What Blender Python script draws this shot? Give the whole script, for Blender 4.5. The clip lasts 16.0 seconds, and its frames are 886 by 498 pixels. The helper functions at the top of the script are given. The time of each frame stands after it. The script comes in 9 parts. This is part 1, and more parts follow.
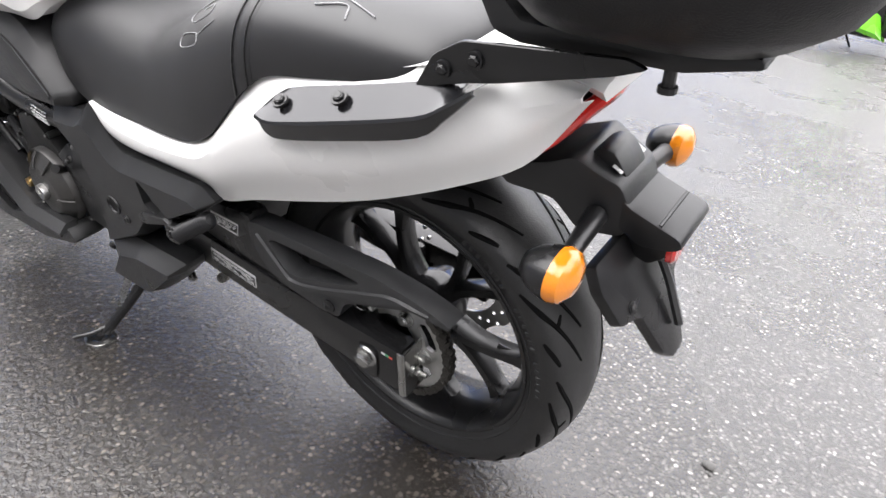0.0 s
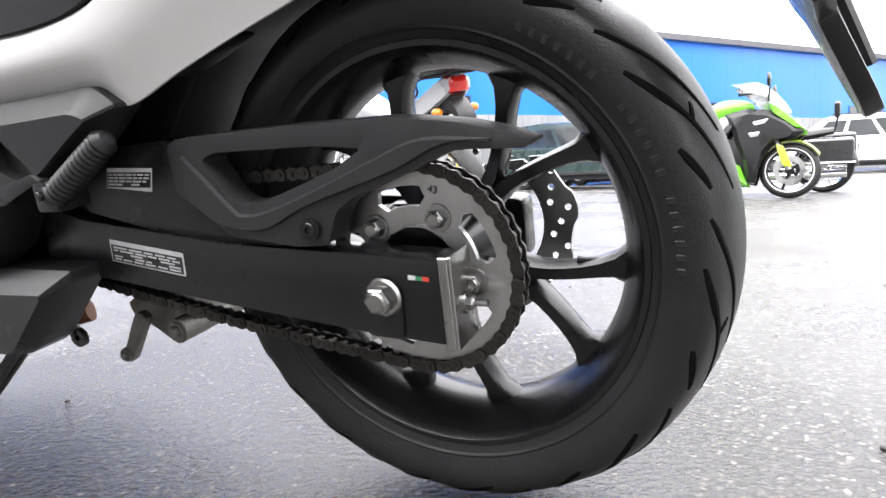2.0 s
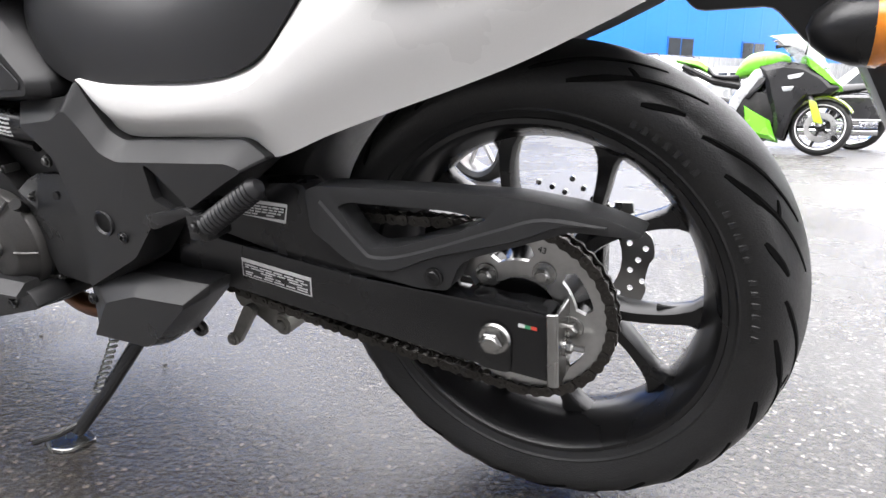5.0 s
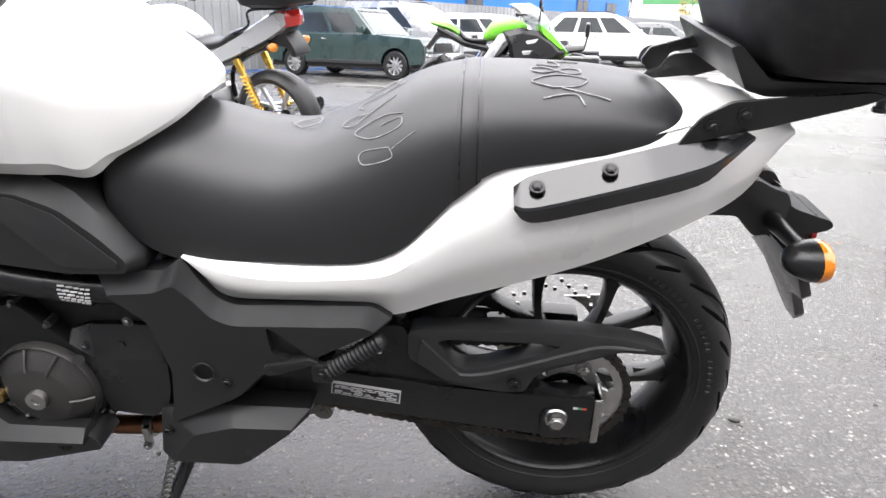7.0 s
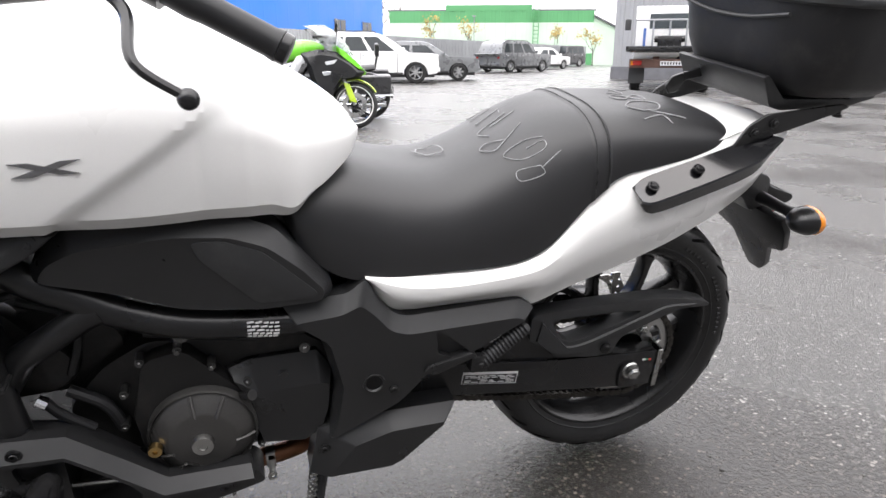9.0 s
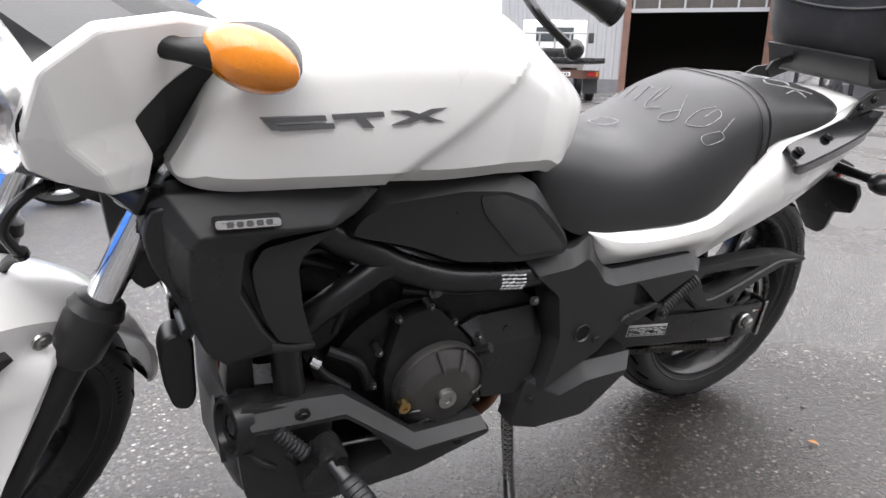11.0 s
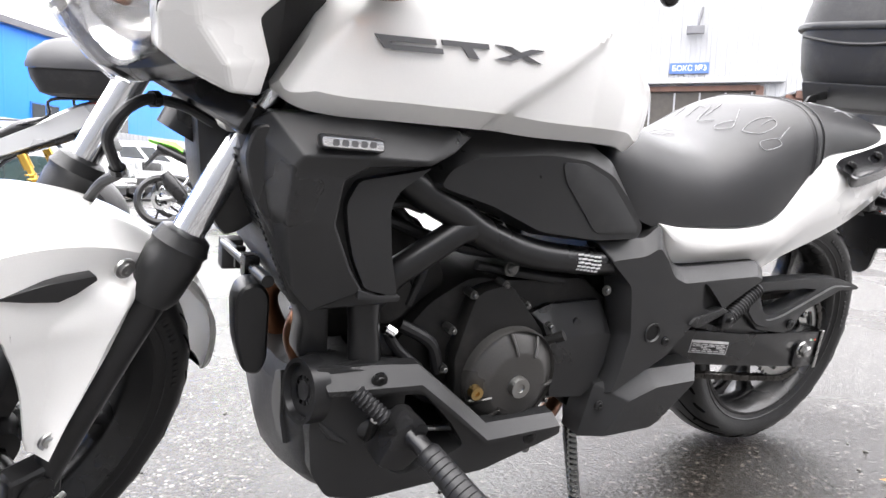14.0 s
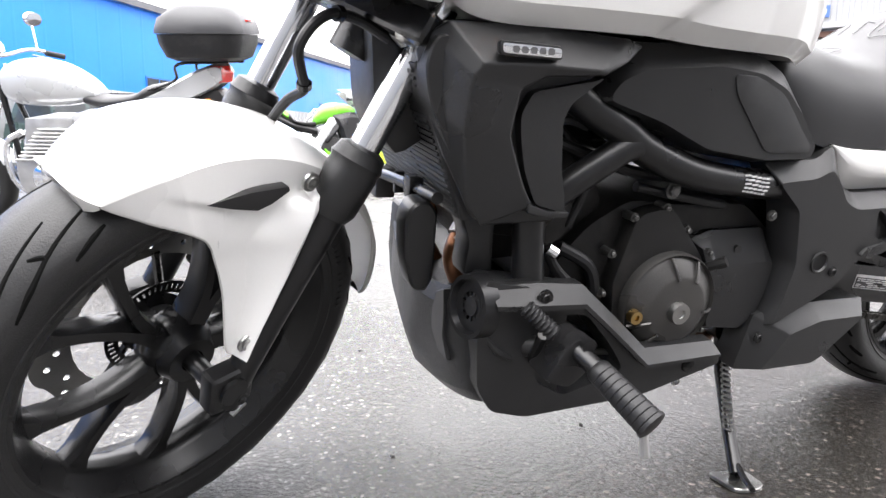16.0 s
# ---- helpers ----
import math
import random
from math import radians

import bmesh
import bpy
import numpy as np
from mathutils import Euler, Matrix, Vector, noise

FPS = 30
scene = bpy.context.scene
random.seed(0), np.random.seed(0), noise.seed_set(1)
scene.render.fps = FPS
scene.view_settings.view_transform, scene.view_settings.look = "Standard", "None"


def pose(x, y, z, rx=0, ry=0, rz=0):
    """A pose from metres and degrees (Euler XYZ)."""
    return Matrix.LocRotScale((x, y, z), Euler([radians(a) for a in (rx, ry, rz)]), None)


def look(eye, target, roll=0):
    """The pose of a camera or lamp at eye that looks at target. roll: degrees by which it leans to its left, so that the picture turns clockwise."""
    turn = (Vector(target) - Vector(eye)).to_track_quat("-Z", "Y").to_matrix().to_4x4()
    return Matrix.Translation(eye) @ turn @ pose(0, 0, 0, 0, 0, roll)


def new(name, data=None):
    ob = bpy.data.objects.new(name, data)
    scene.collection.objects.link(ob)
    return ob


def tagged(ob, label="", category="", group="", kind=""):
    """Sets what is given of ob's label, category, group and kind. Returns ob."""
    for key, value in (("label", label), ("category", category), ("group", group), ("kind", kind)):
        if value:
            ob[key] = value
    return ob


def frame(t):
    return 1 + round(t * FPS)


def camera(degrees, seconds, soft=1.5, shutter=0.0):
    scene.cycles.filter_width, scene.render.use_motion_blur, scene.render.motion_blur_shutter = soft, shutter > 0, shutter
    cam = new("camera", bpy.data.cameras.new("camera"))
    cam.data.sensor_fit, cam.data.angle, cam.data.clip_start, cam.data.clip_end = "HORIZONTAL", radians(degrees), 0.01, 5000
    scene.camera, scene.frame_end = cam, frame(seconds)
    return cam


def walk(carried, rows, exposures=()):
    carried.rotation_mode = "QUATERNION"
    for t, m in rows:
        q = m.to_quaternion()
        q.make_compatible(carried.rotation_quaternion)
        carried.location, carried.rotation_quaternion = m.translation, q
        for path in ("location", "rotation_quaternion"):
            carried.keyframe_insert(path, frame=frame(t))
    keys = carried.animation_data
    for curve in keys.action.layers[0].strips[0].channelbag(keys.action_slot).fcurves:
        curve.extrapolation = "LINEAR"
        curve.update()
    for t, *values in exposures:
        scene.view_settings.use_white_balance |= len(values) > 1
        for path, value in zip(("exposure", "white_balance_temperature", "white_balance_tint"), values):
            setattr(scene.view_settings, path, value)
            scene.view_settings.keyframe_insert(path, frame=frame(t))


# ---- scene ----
cam = camera(68.8, 16.0)

PATH = [
    (0, (0.559, -0.789, 0.923), (-0.466, 0.651, -0.012), 6.3),
    (0.5, (0.365, -0.774, 0.785), (-0.548, 0.803, -0.039), 2.4),
    (1, (0.265, -0.707, 0.551), (-0.72, 0.966, 0.07), -0.0),
    (1.5, (0.288, -0.676, 0.396), (-0.671, 1.064, 0.17), -1.0),
    (2, (0.343, -0.691, 0.39), (-0.603, 1.056, 0.166), -2.3),
    (2.5, (0.365, -0.699, 0.389), (-0.565, 1.056, 0.149), -1.7),
    (3, (0.369, -0.718, 0.389), (-0.595, 1.018, 0.15), -0.1),
    (3.5, (0.363, -0.736, 0.4), (-0.65, 0.973, 0.167), 0.2),
    (4, (0.339, -0.752, 0.413), (-0.757, 0.907, 0.193), 0.3),
    (4.2, (0.328, -0.754, 0.408), (-0.803, 0.882, 0.192), 0.3),
    (6.3, (0.109, -1.028, 0.833), (-0.305, 0.74, -0.005), 0.8),
    (6.5, (0.054, -1.06, 0.835), (-0.321, 0.763, 0.102), 0.4),
    (7, (-0.098, -1.129, 0.88), (-0.305, 0.759, 0.255), 1.1),
    (7.5, (-0.235, -1.252, 0.897), (-0.047, 0.647, 0.297), 2.8),
    (8, (-0.39, -1.34, 0.921), (-0.074, 0.552, 0.356), 1.3),
    (8.5, (-0.564, -1.306, 0.899), (-0.161, 0.568, 0.326), -1.2),
    (9, (-0.697, -1.27, 0.91), (-0.223, 0.587, 0.339), 0.0),
    (9.2, (-0.763, -1.284, 0.915), (-0.281, 0.578, 0.368), 0.8),
    (11.3, (-1.33, -1.115, 0.803), (-0.418, 0.58, 0.26), -1.3),
    (11.5, (-1.359, -1.072, 0.769), (-0.396, 0.605, 0.261), -3.0),
    (12, (-1.373, -1.008, 0.655), (-0.447, 0.743, 0.374), -2.8),
    (12.5, (-1.38, -1.042, 0.62), (-0.48, 0.728, 0.381), -2.7),
    (13, (-1.384, -1.081, 0.621), (-0.498, 0.696, 0.379), -0.5),
    (13.5, (-1.377, -1.12, 0.635), (-0.513, 0.673, 0.442), 0.8),
    (14, (-1.391, -1.135, 0.62), (-0.537, 0.664, 0.425), 2.1),
    (14.5, (-1.399, -1.141, 0.594), (-0.526, 0.644, 0.374), 3.2),
    (15, (-1.423, -1.144, 0.582), (-0.603, 0.664, 0.34), 2.9),
    (15.5, (-1.451, -1.133, 0.571), (-0.697, 0.7, 0.305), 2.3),
    (16, (-1.486, -1.106, 0.554), (-0.895, 0.78, 0.245), 0.8),
]
walk(cam, [(t, look(eye, target, roll)) for t, eye, target, roll in PATH], [(0, 1.46), (0.5, 1.43), (1.0, 1.38), (1.5, 1.70), (3.5, 1.68), (4.0, 1.76), (4.4, 1.72), (6.3, 1.36), (7.0, 1.26), (8, 0.80), (9.0, 0.94), (9.4, 0.96), (11.4, 1.22), (12.2, 1.76), (13.2, 1.84), (14.5, 1.78), (16, 1.73)])

# ---- world, light ----
world = bpy.data.worlds.new("overcast_sky")
scene.world = world
world.use_nodes = True
wn, wl = world.node_tree.nodes, world.node_tree.links
wn.clear()
sky = wn.new("ShaderNodeTexSky")
sky.sky_type = 'NISHITA'
sky.sun_disc = False
sky.sun_elevation, sky.sun_rotation = radians(62), radians(125)
sky.air_density, sky.dust_density = 1.0, 4.0
# the cloud layer: even white, about two and a half times as bright overhead as at the horizon
geo = wn.new("ShaderNodeTexCoord")
sepz = wn.new("ShaderNodeSeparateXYZ")
wl.new(geo.outputs["Generated"], sepz.inputs[0])
lift = wn.new("ShaderNodeMapRange")
lift.inputs[1].default_value, lift.inputs[2].default_value = 0.0, 1.0
lift.inputs[3].default_value, lift.inputs[4].default_value = 0.9, 2.6
wl.new(sepz.outputs[2], lift.inputs[0])
cloud = wn.new("ShaderNodeVectorMath")
cloud.operation = 'SCALE'
cloud.inputs[0].default_value = (1.005, 0.982, 1.005)
wl.new(lift.outputs[0], cloud.inputs["Scale"])
blue_part = wn.new("ShaderNodeMixRGB")
blue_part.inputs[0].default_value = 0.985
wl.new(sky.outputs[0], blue_part.inputs[1])
wl.new(cloud.outputs[0], blue_part.inputs[2])
bg = wn.new("ShaderNodeBackground")
bg.inputs[1].default_value = 1.0
wl.new(blue_part.outputs[0], bg.inputs[0])
wo = wn.new("ShaderNodeOutputWorld")
wl.new(bg.outputs[0], wo.inputs[0])

sun_data = bpy.data.lights.new("sun", 'SUN')
sun_data.energy, sun_data.angle, sun_data.color = 0.8, radians(50), (1.0, 0.98, 0.95)
sun = new("sun", sun_data)
sun.matrix_world = look((-3.5, -2.5, 8), (0, 0, 0))


# ---- materials ----
def rgb(c):
    return (*c, 1.0) if len(c) == 3 else c


def material(name, base, rough=0.5, metal=0.0, coat=0.0, grain=0.0, grain_scale=120.0, blotch=0.12, blotch_scale=4.0,
             bump=0.0, bump_scale=400.0, rough_var=0.1, spec=0.5, dirt=0.0, dirt_colour=(0.16, 0.15, 0.14), random_tone=0.0):
    """A surface with two scales of colour change, uneven gloss and fine relief."""
    m = bpy.data.materials.new(name)
    m.use_nodes = True
    n, l = m.node_tree.nodes, m.node_tree.links
    b = n["Principled BSDF"]
    b.inputs["Metallic"].default_value = metal
    b.inputs["Coat Weight"].default_value = coat
    b.inputs["Coat Roughness"].default_value = 0.06
    b.inputs["Specular IOR Level"].default_value = spec
    co = n.new("ShaderNodeTexCoord")
    big = n.new("ShaderNodeTexNoise")
    big.inputs["Scale"].default_value, big.inputs["Detail"].default_value = blotch_scale, 5
    l.new(co.outputs["Object"], big.inputs["Vector"])
    small = n.new("ShaderNodeTexNoise")
    small.inputs["Scale"].default_value, small.inputs["Detail"].default_value = grain_scale, 3
    l.new(co.outputs["Object"], small.inputs["Vector"])
    # colour = base * (1 + blotch*(n-0.5)*2 + grain*(s-0.5)*2)
    f1 = n.new("ShaderNodeMapRange")
    f1.inputs[1].default_value, f1.inputs[2].default_value = 0.25, 0.75
    f1.inputs[3].default_value, f1.inputs[4].default_value = 1 - blotch, 1 + blotch
    l.new(big.outputs[0], f1.inputs[0])
    f2 = n.new("ShaderNodeMapRange")
    f2.inputs[1].default_value, f2.inputs[2].default_value = 0.25, 0.75
    f2.inputs[3].default_value, f2.inputs[4].default_value = 1 - grain, 1 + grain
    l.new(small.outputs[0], f2.inputs[0])
    mul = n.new("ShaderNodeMath")
    mul.operation = 'MULTIPLY'
    l.new(f1.outputs[0], mul.inputs[0])
    l.new(f2.outputs[0], mul.inputs[1])
    last = mul.outputs[0]
    if random_tone:
        info = n.new("ShaderNodeObjectInfo")
        f3 = n.new("ShaderNodeMapRange")
        f3.inputs[3].default_value, f3.inputs[4].default_value = 1 - random_tone, 1 + random_tone
        l.new(info.outputs["Random"], f3.inputs[0])
        m3 = n.new("ShaderNodeMath")
        m3.operation = 'MULTIPLY'
        l.new(last, m3.inputs[0])
        l.new(f3.outputs[0], m3.inputs[1])
        last = m3.outputs[0]
    col = n.new("ShaderNodeVectorMath")
    col.operation = 'SCALE'
    col.inputs[0].default_value = base
    l.new(last, col.inputs["Scale"])
    out = col.outputs[0]
    if dirt:
        dn = n.new("ShaderNodeTexNoise")
        dn.inputs["Scale"].default_value, dn.inputs["Detail"].default_value = blotch_scale * 2.7, 8
        dn.inputs["Roughness"].default_value = 0.7
        l.new(co.outputs["Object"], dn.inputs["Vector"])
        dr = n.new("ShaderNodeMapRange")
        dr.inputs[1].default_value, dr.inputs[2].default_value = 0.5, 0.75
        dr.inputs[4].default_value = dirt
        l.new(dn.outputs[0], dr.inputs[0])
        mx = n.new("ShaderNodeMixRGB")
        mx.inputs[2].default_value = rgb(dirt_colour)
        l.new(dr.outputs[0], mx.inputs[0])
        l.new(out, mx.inputs[1])
        out = mx.outputs[0]
    l.new(out, b.inputs["Base Color"])
    r = n.new("ShaderNodeMapRange")
    r.inputs[1].default_value, r.inputs[2].default_value = 0.3, 0.7
    r.inputs[3].default_value, r.inputs[4].default_value = max(0.02, rough - rough_var), min(1, rough + rough_var)
    l.new(big.outputs[0], r.inputs[0])
    l.new(r.outputs[0], b.inputs["Roughness"])
    if bump:
        bn = n.new("ShaderNodeTexNoise")
        bn.inputs["Scale"].default_value, bn.inputs["Detail"].default_value = bump_scale, 2
        l.new(co.outputs["Object"], bn.inputs["Vector"])
        bp = n.new("ShaderNodeBump")
        bp.inputs["Strength"].default_value, bp.inputs["Distance"].default_value = bump, 0.002
        l.new(bn.outputs[0], bp.inputs["Height"])
        l.new(bp.outputs[0], b.inputs["Normal"])
    return m


def lens_material(name, colour, rough=0.12):
    m = material(name, colour, rough, coat=0.6, blotch=0.1, bump=0.35, bump_scale=160, rough_var=0.03)
    b = m.node_tree.nodes["Principled BSDF"]
    b.inputs["Transmission Weight"].default_value = 0.35
    return m


def glass_material(name, tint, rough=0.02):
    m = bpy.data.materials.new(name)
    m.use_nodes = True
    b = m.node_tree.nodes["Principled BSDF"]
    b.inputs["Base Color"].default_value = rgb(tint)
    b.inputs["Transmission Weight"].default_value = 1.0
    b.inputs["Roughness"].default_value = rough
    b.inputs["IOR"].default_value = 1.45
    return m


def asphalt_material():
    """Damp asphalt: dark binder, pale stones, wet and dry patches."""
    m = bpy.data.materials.new("damp_asphalt")
    m.use_nodes = True
    n, l = m.node_tree.nodes, m.node_tree.links
    b = n["Principled BSDF"]
    co = n.new("ShaderNodeTexCoord")
    warp = n.new("ShaderNodeTexNoise")
    warp.inputs["Scale"].default_value = 60
    l.new(co.outputs["Object"], warp.inputs["Vector"])
    madd = n.new("ShaderNodeVectorMath")
    madd.operation = 'MULTIPLY_ADD'
    madd.inputs[1].default_value = (0.013, 0.013, 0.0)
    l.new(warp.outputs["Color"], madd.inputs[0])
    l.new(co.outputs["Object"], madd.inputs[2])
    vor = n.new("ShaderNodeTexVoronoi")
    vor.inputs["Scale"].default_value = 104
    l.new(madd.outputs[0], vor.inputs["Vector"])
    # stone brightness by cell
    ramp = n.new("ShaderNodeValToRGB")
    ramp.color_ramp.elements[0].position, ramp.color_ramp.elements[0].color = 0.0, (0.074, 0.072, 0.070, 1)
    ramp.color_ramp.elements[1].position, ramp.color_ramp.elements[1].color = 1.0, (0.43, 0.415, 0.395, 1)
    e = ramp.color_ramp.elements.new(0.64)
    e.color = (0.118, 0.114, 0.110, 1)
    e = ramp.color_ramp.elements.new(0.92)
    e.color = (0.20, 0.193, 0.184, 1)
    sep = n.new("ShaderNodeSeparateColor")
    l.new(vor.outputs["Color"], sep.inputs[0])
    l.new(sep.outputs[0], ramp.inputs[0])
    edge = n.new("ShaderNodeMapRange")
    edge.inputs[1].default_value, edge.inputs[2].default_value = 0.34, 0.62
    l.new(vor.outputs["Distance"], edge.inputs[0])
    mix = n.new("ShaderNodeMixRGB")
    mix.inputs[2].default_value = (0.066, 0.064, 0.062, 1)
    l.new(edge.outputs[0], mix.inputs[0])
    l.new(ramp.outputs[0], mix.inputs[1])
    # damp patches
    wet = n.new("ShaderNodeTexNoise")
    wet.inputs["Scale"].default_value, wet.inputs["Detail"].default_value = 0.55, 6
    wet.inputs["Roughness"].default_value = 0.62
    l.new(co.outputs["Object"], wet.inputs["Vector"])
    # round the motorcycle: wetter, and coloured darker for its shade and reflection
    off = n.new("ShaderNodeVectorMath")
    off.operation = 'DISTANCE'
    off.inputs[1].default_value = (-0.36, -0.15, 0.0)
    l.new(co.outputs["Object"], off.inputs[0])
    bike_patch = n.new("ShaderNodeMapRange")
    bike_patch.interpolation_type = 'SMOOTHSTEP'
    bike_patch.inputs[1].default_value, bike_patch.inputs[2].default_value = 1.20, 0.50
    bike_patch.inputs[3].default_value, bike_patch.inputs[4].default_value = 0.0, 0.36
    l.new(off.outputs["Value"], bike_patch.inputs[0])
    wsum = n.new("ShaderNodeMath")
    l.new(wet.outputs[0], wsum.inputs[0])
    l.new(bike_patch.outputs[0], wsum.inputs[1])
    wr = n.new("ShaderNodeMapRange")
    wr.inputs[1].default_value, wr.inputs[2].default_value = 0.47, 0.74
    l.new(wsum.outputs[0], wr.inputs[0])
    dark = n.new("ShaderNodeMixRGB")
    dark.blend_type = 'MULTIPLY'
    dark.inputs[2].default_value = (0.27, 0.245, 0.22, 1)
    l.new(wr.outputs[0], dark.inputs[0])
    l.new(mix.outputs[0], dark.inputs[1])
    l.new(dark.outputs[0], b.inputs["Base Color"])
    rr = n.new("ShaderNodeMapRange")
    rr.inputs[3].default_value, rr.inputs[4].default_value = 0.30, 0.11
    l.new(wr.outputs[0], rr.inputs[0])
    l.new(rr.outputs[0], b.inputs["Roughness"])
    b.inputs["Specular IOR Level"].default_value = 0.7
    fine = n.new("ShaderNodeTexNoise")
    fine.inputs["Scale"].default_value, fine.inputs["Detail"].default_value = 330, 5
    l.new(co.outputs["Object"], fine.inputs["Vector"])
    hsum = n.new("ShaderNodeMath")
    hsum.operation = 'SUBTRACT'
    l.new(fine.outputs[0], hsum.inputs[0])
    l.new(vor.outputs["Distance"], hsum.inputs[1])
    bp = n.new("ShaderNodeBump")
    # a water film evens out the relief
    film = n.new("ShaderNodeMapRange")
    film.inputs[3].default_value, film.inputs[4].default_value = 1.0, 0.42
    l.new(wr.outputs[0], film.inputs[0])
    l.new(film.outputs[0], bp.inputs["Strength"])
    bp.inputs["Distance"].default_value = 0.0045
    l.new(hsum.outputs[0], bp.inputs["Height"])
    l.new(bp.outputs[0], b.inputs["Normal"])
    return m


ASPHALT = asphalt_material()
WHITE = material("pearl_white_paint", (0.74, 0.735, 0.72), 0.3, coat=0.7, grain=0.02, grain_scale=900, blotch=0.03, rough_var=0.05)
PLASTIC = material("black_textured_plastic", (0.0138, 0.0139, 0.0146), 0.35, spec=0.42, grain=0.12, grain_scale=700, blotch=0.18, blotch_scale=7,
                   bump=0.25, bump_scale=900, dirt=0.35, dirt_colour=(0.019, 0.0186, 0.018))
PLASTIC_SMOOTH = material("satin_black_plastic", (0.008, 0.008, 0.0087), 0.30, spec=0.4, grain=0.06, blotch=0.15, bump=0.08, bump_scale=500,
                          dirt=0.15, dirt_colour=(0.06, 0.058, 0.056))
GREY_PLASTIC = material("charcoal_plastic", (0.022, 0.0224, 0.0235), 0.44, spec=0.4, grain=0.1, grain_scale=600, blotch=0.15, bump=0.2, bump_scale=800,
                        dirt=0.2, dirt_colour=(0.1, 0.098, 0.095))
GLOSS_BLACK = material("gloss_black_paint", (0.008, 0.008, 0.009), 0.16, coat=0.4, blotch=0.15, rough_var=0.08)
BLACK_METAL = material("satin_black_metal", (0.0085, 0.0085, 0.009), 0.26, spec=0.45, blotch=0.2, dirt=0.12, dirt_colour=(0.04, 0.038, 0.036))
ENGINE = material("dark_engine_casting", (0.014, 0.0137, 0.0137), 0.40, metal=0.3, spec=0.3, grain=0.18, grain_scale=500, blotch=0.2, bump=0.25, bump_scale=600,
                  dirt=0.3, dirt_colour=(0.08, 0.075, 0.07))
COVER = material("satin_grey_cover", (0.060, 0.058, 0.056), 0.33, metal=0.5, grain=0.12, grain_scale=400, blotch=0.15, bump=0.15, bump_scale=500, dirt=0.25, dirt_colour=(0.06, 0.055, 0.05))
RUBBER = material("tyre_rubber", (0.0150, 0.0150, 0.0154), 0.40, spec=0.42, grain=0.22, grain_scale=350, blotch=0.25, blotch_scale=9, bump=0.3, bump_scale=500,
                  dirt=0.4, dirt_colour=(0.03, 0.029, 0.028))
VINYL = material("black_seat_vinyl", (0.0150, 0.0150, 0.0160), 0.40, spec=0.46, grain=0.08, grain_scale=500, blotch=0.1, bump=0.10, bump_scale=1400, rough_var=0.06)
CHROME = material("chrome", (0.82, 0.83, 0.85), 0.12, metal=1.0, blotch=0.05, rough_var=0.05)
STEEL = material("zinc_steel", (0.40, 0.40, 0.39), 0.32, metal=1.0, blotch=0.15, dirt=0.3, dirt_colour=(0.2, 0.17, 0.14))
SPROCKET = material("sprocket_steel", (0.50, 0.50, 0.49), 0.36, metal=0.9, grain=0.1, grain_scale=60, blotch=0.15, dirt=0.35, dirt_colour=(0.12, 0.11, 0.1))
CHAIN_STEEL = material("oily_chain_steel", (0.062, 0.058, 0.053), 0.38, metal=0.8, grain=0.3, grain_scale=200, blotch=0.3, dirt=0.4, dirt_colour=(0.035, 0.032, 0.029), random_tone=0.25)
ENGINE_BOLT = material("dull_bolt_steel", (0.13, 0.13, 0.128), 0.38, metal=0.9, blotch=0.2)
BRASS = material("brass", (0.55, 0.38, 0.16), 0.35, metal=1.0, blotch=0.2)
COPPER = material("heat_browned_pipe", (0.20, 0.088, 0.045), 0.38, metal=0.8, blotch=0.35, blotch_scale=18, dirt=0.3, dirt_colour=(0.12, 0.06, 0.03))
AMBER = lens_material("amber_lens", (0.95, 0.30, 0.015))
RED_LENS = lens_material("red_lens", (0.65, 0.02, 0.015))
CLEAR = glass_material("clear_lens", (0.97, 0.97, 0.97))
REFLECTOR = material("headlamp_reflector", (0.85, 0.84, 0.82), 0.16, metal=1.0, blotch=0.08)
LABEL_BLACK = material("black_label", (0.015, 0.015, 0.016), 0.3, blotch=0.1)
LABEL_WHITE = material("label_print", (0.6, 0.6, 0.6), 0.5, blotch=0.15, blotch_scale=60)
CHALK = material("white_chalk", (0.27, 0.27, 0.275), 0.9, grain=0.4, grain_scale=900, blotch=0.4, blotch_scale=60)
EMBLEM = material("dark_emblem", (0.16, 0.16, 0.165), 0.25, metal=0.6)
RUBBER_HOSE = material("black_hose", (0.012, 0.012, 0.013), 0.45, spec=0.35, blotch=0.2)
GOLD = material("gold_anodised", (0.75, 0.47, 0.1), 0.3, metal=1.0, blotch=0.15)
SILVER_PAINT = material("silver_paint", (0.55, 0.56, 0.57), 0.3, metal=0.4, coat=0.6, blotch=0.05)
ALLOY = material("bare_alloy", (0.5, 0.5, 0.5), 0.38, metal=0.9, blotch=0.2, blotch_scale=12)
LIME = material("lime_green_paint", (0.16, 0.55, 0.03), 0.25, coat=0.8, blotch=0.04)
YELLOW_LIME = material("yellow_green_paint", (0.45, 0.62, 0.04), 0.25, coat=0.8, blotch=0.04)


# ---- building blocks ----
def put(name, bm, mat, parent=None, label="", smooth=35, m=None):
    """Links a bmesh as one mesh object, under its parent where there is one."""
    if m is not None:
        bm.transform(m)
    me = bpy.data.meshes.new(name)
    bmesh.ops.recalc_face_normals(bm, faces=bm.faces)
    bm.to_mesh(me)
    bm.free()
    for q in (mat if isinstance(mat, (list, tuple)) else [mat]):
        me.materials.append(q)
    if smooth:
        me.shade_smooth()
        me.set_sharp_from_angle(angle=radians(smooth))
    ob = new(name, me)
    if parent is not None:
        ob.parent = parent
    if label:
        tagged(ob, label)
    return ob


